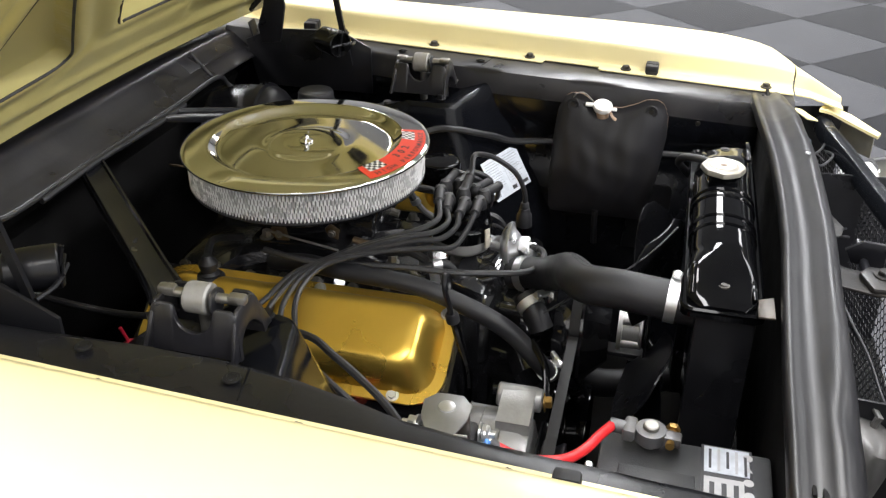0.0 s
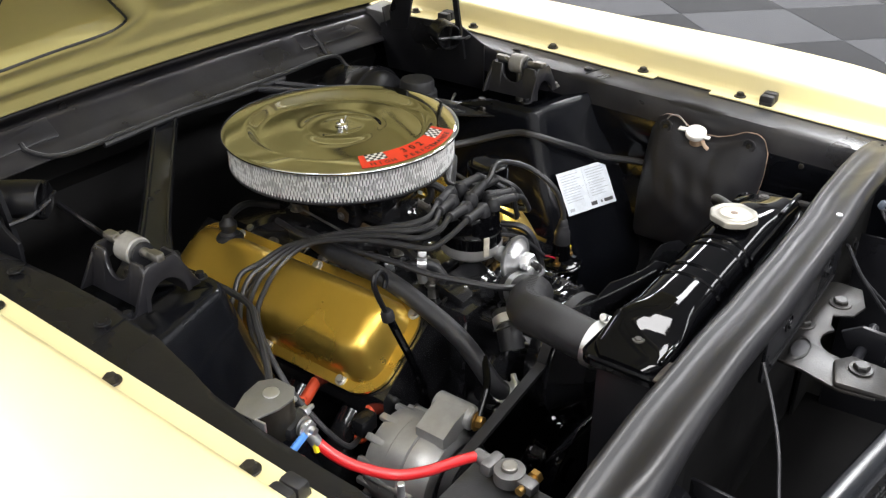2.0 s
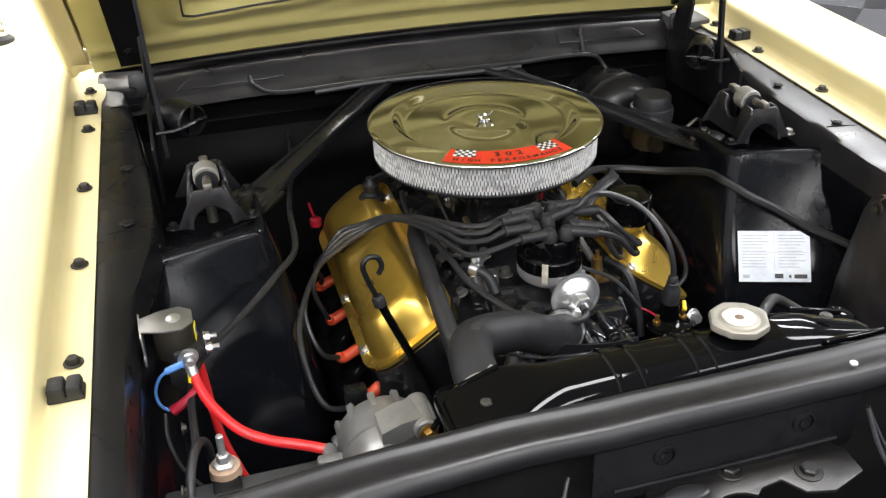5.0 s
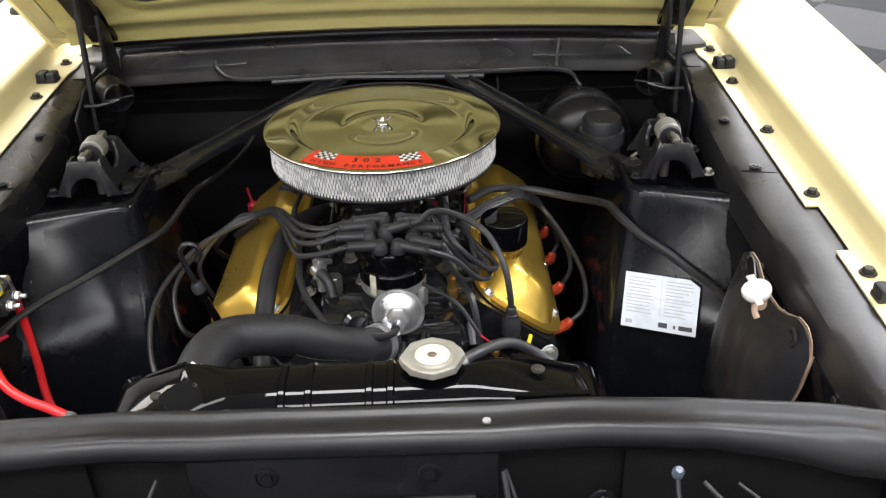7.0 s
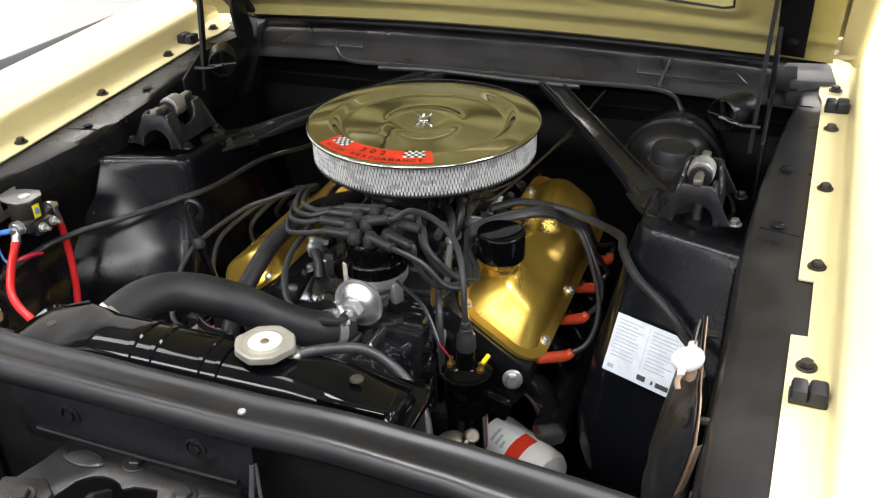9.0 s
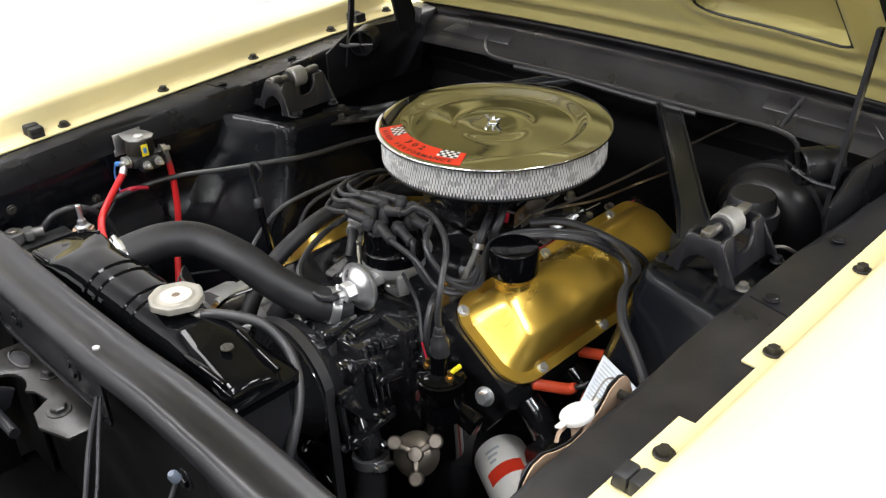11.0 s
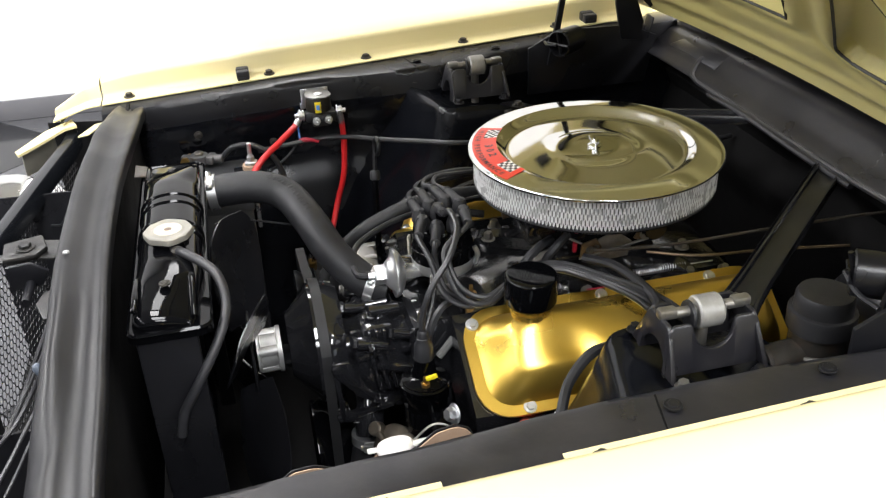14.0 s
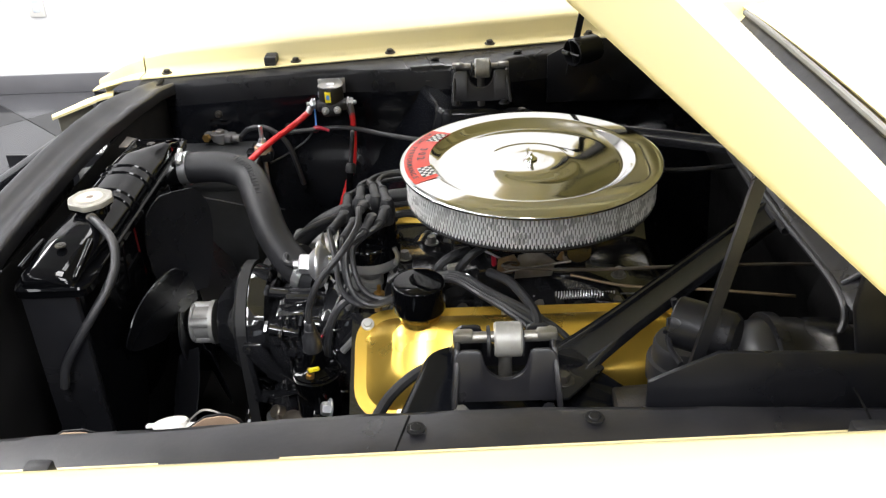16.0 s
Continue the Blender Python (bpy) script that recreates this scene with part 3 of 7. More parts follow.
def hood_plate():
    """The stamped inner frame: a sheet with openings that show the skin above, and soft pressed ridges."""
    def f(u, v):
        x = -0.565 + 1.13 * u
        d = 0.012 + 1.11 * v
        n = 0.0
        for p in PANS:
            e = inside(p, x, d)
            n += 0.020 * min(1, max(0, (e + 0.002) / 0.006))
            n += 0.0035 * math.exp(-((e + 0.035) / 0.012) ** 2)  # a pressed bead round each opening
        n -= 0.010 * min(1, max(0, (0.05 - d) / 0.03)) * (d > 0.012)
        n -= 0.006 * math.exp(-((d - 0.075) / 0.014) ** 2)
        return on_hood(x, d, n)
    plate = part("inner_frame", grid(150, 150, f, 0.0012), SHADED_YELLOW, hood, "yellow inner frame, darkened to olive for its shade", 70)
    for p in PANS:
        ring = [on_hood(x, d, 0.0005) for x, d in p + p[:1]]
        part("seam", tube(ring, 0.0019, 6, 4), RUBBER, plate, "dark seam round the frame opening")


hood_plate()
for s in (1, -1):
    # the folded edge along each side
    def lip_ring(t, s=s):
        d = 0.005 + 1.15 * t
        return [on_hood(s * x, d, n) for x, n in ((0.606, 0.036), (0.608, 0.0), (0.604, -0.006), (0.596, -0.006), (0.59, 0.0), (0.572, 0.004), (0.572, 0.012), (0.598, 0.03))]
    part("side_lip", loft([lip_ring(i / 20) for i in range(21)]), YELLOW, hood, "", 60)
rear = [[on_hood(x, -0.004 + 0.03 * max(0, 1 - 0) * (abs(x) / 0.6) ** 6, 0.036) + HU * 0.0, on_hood(x, -0.006 + 0.03 * (abs(x) / 0.6) ** 6, 0.002), on_hood(x, 0.0 + 0.03 * (abs(x) / 0.6) ** 6, -0.005),
         on_hood(x, 0.016 + 0.03 * (abs(x) / 0.6) ** 6, -0.005), on_hood(x, 0.022, 0.002), on_hood(x, 0.01, 0.03)] for x in [-0.6 + 0.05 * i for i in range(25)]]
part("rear_lip", loft(rear), YELLOW, hood, "", 60)
part("front_lip", tube([on_hood(-0.6 + 0.1 * i, 1.155, 0.02) for i in range(13)], 0.02, 10, 3), YELLOW, hood)


# hood hinges
def hinge(s):
    h = part("hinge", slab([(-0.10, -0.09), (0.14, -0.09), (0.16, 0.0), (0.10, 0.025), (-0.04, 0.03), (-0.10, 0.0)], 0.005, Matrix(((0, 0, s, s * 0.482), (1, 0, 0, 0.17), (0, 1, 0, 0.93), (0, 0, 0, 1))), 0.001), BLACK, car, "black steel hinge with coil spring barrel")
    c = V((s * 0.432, 0.125, 0.952))
    m = along(c + V((s * 0.022, 0.03, 0)), (-s * 0.55, -0.85, 0))
    part("spring_barrel", lathe([(0.019, 0), (0.023, 0.004), (0.0245, 0.030), (0.0245, 0.056), (0.0225, 0.058), (0.020, 0.052), (0.019, 0.02), (0.0, 0.018)], 24, m), BLACK, h)
    part("spring_end", join(rod(m @ V((-0.023, 0, 0.06)), m @ V((0.023, 0, 0.06)), 0.0022, 6), rod(m @ V((0, -0.02, 0.05)), m @ V((0, 0.023, 0.062)), 0.0032, 6)), BLACK, h)
    part("spring_wire", tube([m @ V((0, 0.0, 0.064)), (s * 0.45, 0.095, 0.945), (s * 0.477, 0.10, 0.942)], 0.003, 6), BLACK, h)
    part("link_bar", loft([[V((s * (x + a), y + b, z)) for a, b in ((-0.003, -0.0055), (0.003, -0.0055), (0.003, 0.0055), (-0.003, 0.0055))] for x, y, z in ((0.468, 0.108, 0.90), (0.470, 0.125, 0.99), (0.474, 0.150, 1.13))]), BLACK, h)
    arm = [(0.255, 0.93), (0.295, 0.925), (0.30, 0.96), (0.285, 1.0), (0.275, 1.05), (0.245, 1.065), (0.24, 1.0)]
    part("lift_arm", slab(arm, 0.008, Matrix(((0, 0, s, s * 0.478), (1, 0, 0, 0), (0, 1, 0, 0), (0, 0, 0, 1))), 0.002), BLACK, h)
    strap = [on_hood(s * x, d, -0.004) for x, d in ((0.478, 0.03), (0.522, 0.03), (0.522, 0.34), (0.478, 0.34))]
    part("hood_strap", loft([[p - HN * 0.010 for p in strap], strap]), BLACK, h)
    for d in (0.08, 0.3):
        bolt(h, on_hood(s * 0.50, d, -0.014), -HN, 0.007, 0.004, BLACK)


hinge(1)
hinge(-1)
for s in (1, -1):
    for y in (0.228, -0.456):
        bx, bz = bolt_line(y, s)
        b = thing("rubber_bumper", (s * bx, y, bz), "black rubber hood bumper on the fender flange", "rubber bumper", "hood bumpers")
        w = 0.034 if y > 0 else 0.030
        part("block", join(rbox((0.017, w * 0.80, 0.018), 0.004, pose(s * (bx + 0.012), y, bz + 0.009)), rbox((0.015, w * 0.80, 0.017), 0.004, pose(s * (bx - 0.0045), y, bz + 0.0085)), rbox((0.034, w * 0.7, 0.006), 0.001, pose(s * (bx + 0.004), y, bz + 0.003))), RUBBER, b)

# cowl top, windscreen and roof line behind the hood
part("cowl_gutter", grid(20, 6, lambda u, v: V((-0.56 + 1.12 * u, 0.396 + 0.052 * v - 0.012 * (1 - (2 * u - 1) ** 2), 0.952 + 0.018 * (2 * v - 1) ** 2 + 0.02 * (1 - (2 * u - 1) ** 2))), 0.002), RUBBER, car, "dark gutter behind the cowl")
part("weatherstrip", tube([(-0.56 + 0.056 * i, 0.446 - 0.012 * (1 - (0.1 * i - 1) ** 2), 0.974 + 0.02 * (1 - (0.1 * i - 1) ** 2)) for i in range(21)], 0.006, 8, 2), STRIPGREY, car, "grey rubber weatherstrip")
part("cowl_top", grid(20, 6, lambda u, v: V((-0.62 + 1.24 * u, 0.452 + 0.303 * v, 0.974 + 0.048 * v + 0.02 * (1 - (2 * u - 1) ** 2))), 0.003), YELLOW, car, "pale yellow cowl top ahead of the windscreen")
part("windscreen", grid(16, 8, lambda u, v: V(((-0.62 + 1.24 * u) * (1 - 0.12 * v), 0.76 + 0.55 * v - 0.06 * (1 - (2 * u - 1) ** 2), 1.02 + 0.33 * v)), 0.005), GLASSDARK, car)
part("roof", grid(12, 6, lambda u, v: V((-0.55 + 1.1 * u, 1.3 + 1.2 * v, 1.355 + 0.03 * math.sin(math.pi * v) + 0.02 * (1 - (2 * u - 1) ** 2))), 0.004), YELLOW, car)

# plain closed shell behind the front fenders
for s in (1, -1):
    def side_ring(y, s=s):
        f = (y - 0.95) / 2.15
        w = 0.895 - 0.05 * f * f
        top = 1.0 - 0.03 * f
        return [V((s * x, y, z)) for x, z in ((w - 0.20, top - 0.002), (w - 0.11, top - 0.005), (w - 0.045, top - 0.03), (w - 0.012, top - 0.09), (w, top - 0.22), (w - 0.005, top - 0.42), (w - 0.03, 0.38), (w - 0.08, 0.30))]
    sb = loft([side_ring(0.95 + 2.15 * i / 20) for i in range(21)], closed=False)
    bmesh.ops.solidify(sb, geom=list(sb.faces), thickness=0.003)
    part("body_side", sb, YELLOW, car)
    part("side_window", grid(12, 4, lambda u, v, s=s: V((s * (0.70 - 0.14 * v), 0.90 + 1.75 * u + 0.28 * v * (1 - 2 * u), 1.0 + 0.35 * v)), 0.004), GLASSDARK, car)
    part("roof_pillar", tube([(s * 0.69, 2.75, 0.99), (s * 0.62, 2.45, 1.2), (s * 0.56, 2.2, 1.35)], 0.05, 10, 4, 0.4), YELLOW, car)
    part("windscreen_pillar", tube([(s * 0.64, 0.74, 1.0), (s * 0.58, 1.05, 1.2), (s * 0.55, 1.33, 1.355)], 0.022, 8, 4), YELLOW, car)
part("rear_deck", grid(16, 8, lambda u, v: V((-0.69 + 1.38 * u, 2.45 + 0.65 * v, 0.995 - 0.03 * v + 0.03 * (1 - (2 * u - 1) ** 2))), 0.003), YELLOW, car)
part("rear_window", grid(10, 6, lambda u, v: V((-0.55 + 1.1 * u, 2.5 + 0.25 * v, 1.355 - 0.35 * v)), 0.004), GLASSDARK, car)
part("rear_panel", grid(16, 8, lambda u, v: V((-0.84 + 1.68 * u, 3.10 + 0.03 * math.sin(math.pi * v) - 0.05 * (2 * u - 1) ** 4, 0.32 + 0.65 * v)), 0.004), YELLOW, car)

GUARD = mat("blue_black_guard_enamel", (0.0068, 0.0078, 0.0098), 0.24, spec=0.4, vary=0.2, scale=9, bump=0.04, bump_scale=60)
# shallow V of the stone guard ahead of the beam
for s in (1, -1):
    ends = [(s * x, y) for x, y in ((0.522, -0.752), (0.47, -0.757), (0.36, -0.778), (0.20, -0.806), (0.05, -0.834), (0.004, -0.840))]
    profile = ((0.0, -0.030), (0.0, -0.004), (-0.003, 0.0), (-0.012, 0.002), (-0.020, 0.0), (-0.023, -0.004), (-0.023, -0.022), (-0.020, -0.022), (-0.020, -0.005), (-0.004, -0.004), (-0.003, -0.030))
    part("stone_guard", loft([[V((x, y + dy, 0.862 + dz)) for dy, dz in profile] for x, y in ends]), GUARD, car, "satin blue-black stone guard bar")
# grille opening: a wire screen in a black frame
part("grille_sill", rbox((1.30, 0.03, 0.05), 0.008, pose(0, -0.885, 0.44)), BLACK, car)
part("valance", rbox((1.40, 0.03, 0.20), 0.02, pose(0, -0.93, 0.27)), YELLOW, car)
part("splash_shield", rbox((1.04, 0.66, 0.004), 0.001, pose(0, -0.62, 0.372)), PITBLACK, car)
part("underbody", rbox((1.20, 3.2, 0.02), 0.004, pose(0, 1.2, 0.27)), PITBLACK, car)


def hex_screen(x0, x1, z0, z1, depth, cell=0.011, w=0.0009):
    """Expanded wire: six-sided cells in an upright sheet whose depth is a function of x."""
    bm = B()
    h = cell * 0.5
    nz = int((z1 - z0) / (1.5 * h))
    nx = int((x1 - x0) / (math.sqrt(3) * h))
    for j in range(nz):
        for i in range(nx):
            cx = x0 + math.sqrt(3) * h * (i + 0.5 * (j % 2))
            cz = z0 + 1.5 * h * j
            pts = [V((px, depth(px), cz + h * math.cos(radians(a)))) for a, px in ((a, cx + h * math.sin(radians(a))) for a in (0, 60, 120, 180))]
            for p, q in zip(pts, pts[1:]):
                n = (q - p).cross(V((0, 1, 0))).normalized() * w
                o = V((0, -0.0012, 0))
                near = [bm.verts.new(k) for k in (p - n, q - n, q + n, p + n)]
                far = [bm.verts.new(k + o) for k in (p - n * 0.3, q - n * 0.3, q + n * 0.3, p + n * 0.3)]
                bm.faces.new(near)
                bm.faces.new((near[0], far[0], far[1], near[1]))
                bm.faces.new((near[2], far[2], far[3], near[3]))
    return bm


for s in (1, -1):
    net = part("grille_screen", hex_screen(min(0, s * 0.53), max(0, s * 0.53), 0.50, 0.845, lambda x: -0.866 + 0.178 * abs(x), 0.0145), BLACK, car, "black honeycomb wire grille screen")
    net["kind"] = "stuff"


# headlamps in chrome rings at the corners of the nose
LENS = mat("headlamp_glass", (0.62, 0.66, 0.70), 0.06, vary=0.05, scale=20, bump=0.3, bump_scale=120, spec=0.6)
for s in (1, -1):
    hm = along((s * 0.612, -0.885, 0.655), (s * 0.06, -1, 0.0))
    hl = thing("headlamp", (s * 0.612, -0.93, 0.56), "round glass headlamp in a chrome ring behind the grille corner", "headlamp", "headlamps")
    part("ring", lathe([(0.086, 0.0), (0.092, 0.002), (0.096, 0.020), (0.098, 0.045), (0.095, 0.054), (0.088, 0.056), (0.084, 0.050)], 48, hm, caps=False), CHROME, hl, "chrome headlamp ring")
    part("bucket", lathe([(0.0, -0.07), (0.045, -0.065), (0.072, -0.045), (0.084, -0.01), (0.085, 0.0)], 32, hm), SCREEN, hl)
    part("lens", lathe([(0.084, 0.046), (0.070, 0.058), (0.045, 0.068), (0.020, 0.073), (0.0, 0.074)], 40, hm), LENS, hl, "ribbed glass lens")


# ---- shock mounts and braces on the towers ----
def shock_mount(s):
    cx, cy, z0 = s * 0.417, -0.054, 0.884
    t = thing("shock_mount", (cx, cy, z0), "black steel shock mount with pale rubber bushing on the shock tower", "shock mount", "shock mounts")
    # a pressed saddle: two leaning cheeks with a round cut, closed fore and aft by arched plates
    def cheek_top(y):
        u = abs(y)
        if u < 0.0215:
            return 0.046 - 0.0225 * math.sqrt(1 - (u / 0.0215) ** 2)
        return lerp_table(u, [(0.0215, 0.0475), (0.0235, 0.0515), (0.027, 0.0530), (0.041, 0.0530), (0.046, 0.0500), (0.049, 0.0440), (0.054, 0.0)])
    ys = [-0.0535 + 0.107 * i / 60 for i in range(61)]
    for k in (-1, 1):
        m = Matrix.Translation((cx + k * 0.029, cy, z0 - 0.001)) @ Matrix.Rotation(radians(-k * 9), 4, "Y")
        rings = []
        for y in ys:
            h = max(cheek_top(y), 0.0006)
            rings.append([m @ V(q) for q in ((-0.003, y, 0), (0.003, y, 0), (0.003, y, h * 0.96), (0.0018, y, h), (-0.0018, y, h), (-0.003, y, h * 0.96))])
        part("cheek", loft(rings), GREYBLACK, t, "", 50)
    arch = [(-0.047, 0), (-0.0235, 0.045), (-0.018, 0.0515), (0.018, 0.0515), (0.0235, 0.045), (0.047, 0), (0.031, 0)]
    arch += [(0.027 * math.cos(radians(a)), 0.027 * math.sin(radians(a)) ** 1.3) for a in range(15, 166, 15)] + [(-0.031, 0)]
    for k, lean in ((-0.053, -5), (0.047, 5)):
        m = Matrix.Translation((cx, cy + k, z0)) @ Matrix.Rotation(radians(lean), 4, "X") @ Matrix(((1, 0, 0, 0), (0, 0, 1, 0), (0, 1, 0, 0), (0, 0, 0, 1)))
        part("arch_plate", slab(arch, 0.0055, m, 0.0018), GREYBLACK, t)
    z = z0 + 0.047
    part("shaft", join(rod((cx, cy - 0.046, z + 0.005), (cx, cy + 0.046, z + 0.005), 0.0058, 10, 0.001), rbox((0.012, 0.020, 0.011), 0.003, pose(cx, cy - 0.040, z + 0.007)), rbox((0.012, 0.020, 0.011), 0.003, pose(cx, cy + 0.040, z + 0.007))), STEEL, t)
    part("bushing", lathe([(0.007, -0.0125), (0.0155, -0.0135), (0.0172, -0.0115), (0.0172, 0.0115), (0.0155, 0.0135), (0.007, 0.0125)], 24, along((cx, cy + 0.003, z + 0.002), (0, 1, 0))), BUSH, t)
    for k in (-0.028, 0.024):
        part("end_ring", lathe([(0.007, 0), (0.015, 0), (0.0155, 0.003), (0.007, 0.004)], 20, along((cx, cy + k * 0.62, z), (0, 1, 0))), RUBBER, t)
    part("shock_stud", rod((cx, cy, z0 - 0.02), (cx, cy, z0 + 0.035), 0.007, 10), STEEL, t)
    for dx, dy in ((-0.052, -0.066), (0.052, -0.062), (0.052, 0.055)):
        bolt(t, (cx + dx, cy + dy * 0.7, z0 + 0.001), (0, 0, 1), 0.006, 0.008, STEEL if s > 0 and dx > 0 and dy < 0 else BLACK)


BUSH = mat("pale_rubber_bushing", (0.30, 0.295, 0.28), 0.45, metal=0.3, vary=0.15, scale=60, dirt=(0.12, 0.11, 0.1), dirt_amount=0.5)
shock_mount(1)
shock_mount(-1)


def brace(s, top, low):
    """A pressed steel bar from the cowl to the shock tower: flat web, raised rims, flat feet."""
    top, low = V(top), V(low)
    t = thing("tower_brace", tuple(low), "black pressed steel brace from cowl to shock tower", "brace", "tower braces")
    d = (low - top).normalized()
    side = d.cross(V((0, 0, 1))).normalized()
    n = side.cross(d).normalized()
    L = (low - top).length
    sec = [(-0.027, -0.006), (-0.027, 0.003), (-0.0245, 0.0065), (-0.021, 0.0065), (-0.0185, 0.001), (-0.010, 0.0), (0.010, 0.0), (0.0145, 0.001), (0.0165, 0.006), (0.020, 0.0065), (0.0225, 0.003),
           (0.0245, 0.006), (0.027, 0.003), (0.027, -0.006)]
    rings = []
    for i in range(13):
        f = i / 12
        w = lerp_table(f, [(0, 0.75), (0.1, 0.74), (0.8, 0.76), (0.92, 0.95), (1, 1.15)])
        k = lerp_table(f, [(0, 0.3), (0.08, 1), (0.86, 1), (1, 0.25)])
        rings.append([top + d * (L * f) + side * (a * w) + n * (b * k) for a, b in sec])
    bm = loft(rings, closed=False)
    bmesh.ops.recalc_face_normals(bm, faces=bm.faces)
    bmesh.ops.solidify(bm, geom=list(bm.faces), thickness=0.0025)
    part("bar", bm, SATIN, t, "", 50)
    m = Matrix.Translation(low + d * 0.005) @ Matrix.Rotation(math.atan2(d.y, d.x), 4, "Z")
    foot = slab([(-0.03, -0.034), (0.035, -0.045), (0.055, -0.03), (0.055, 0.03), (0.035, 0.045), (-0.03, 0.034)], 0.004, m, 0.001)
    part("foot", foot, BLACK, t)
    for dx, dy in ((0.02, -0.022), (0.02, 0.022)):
        bolt(t, m @ V((dx, dy, 0.004)), (0, 0, 1), 0.008, 0.009, BOLTBLACK)


brace(1, (0.100, 0.318, 0.910), (0.352, 0.012, 0.853))
brace(-1, (-0.078, 0.318, 0.910), (-0.350, 0.020, 0.856))

# ---- engine ----
BRONZE = mat("bronze_passivated_steel", (0.20, 0.14, 0.08), 0.4, metal=0.7, vary=0.3, scale=60, bump=0.2, dirt=(0.06, 0.05, 0.04), dirt_amount=0.6)
engine = thing("engine", (0, -0.02, 0.3), "black V8 engine with gold valve covers", "engine")
part("block", join(rbox((0.30, 0.52, 0.22), 0.02, pose(0, 0.0, 0.50)), rbox((0.24, 0.42, 0.14), 0.03, pose(0, 0.02, 0.36))), CAST, engine)
A35, N35 = V((0.819, 0, -0.574)), V((0.574, 0, 0.819))  # across and out of the right-hand cover's rail


def bank_point(s, a, y, n):
    p = V((0.187, y, 0.737)) + A35 * a + N35 * n
    return V((s * p.x, p.y, p.z))


for s, y0, y1 in ((1, -0.237, 0.205), (-1, -0.262, 0.180)):
    yc, L = (y0 + y1) / 2, y1 - y0
    # cylinder head under the cover
    hd = loft([[bank_point(s, a, y, n) for a, n in ((-0.075, -0.002), (0.066, -0.002), (0.085, -0.03), (0.085, -0.10), (-0.095, -0.12), (-0.085, -0.03))] for y in (y0 - 0.006, y0 + 0.002, y1, y1 + 0.008)])
    part("cylinder_head", hd, CAST, engine)
    # exhaust manifold
    ports = [y0 + 0.07 + i * (L - 0.14) / 3 for i in range(4)]
    mf = tube([bank_point(s, 0.16, ports[0] - 0.03, -0.10), bank_point(s, 0.165, ports[1], -0.11), bank_point(s, 0.165, ports[3], -0.12), bank_point(s, 0.16, ports[3] + 0.07, -0.20)], 0.026, 10)
    log = part("exhaust_manifold", mf, CAST, engine)
    for y in ports:
        part("exhaust_runner", tube([bank_point(s, 0.085, y, -0.075), bank_point(s, 0.12, y, -0.08), bank_point(s, 0.16, y + 0.01, -0.11)], 0.021, 10, 4), CAST, log)



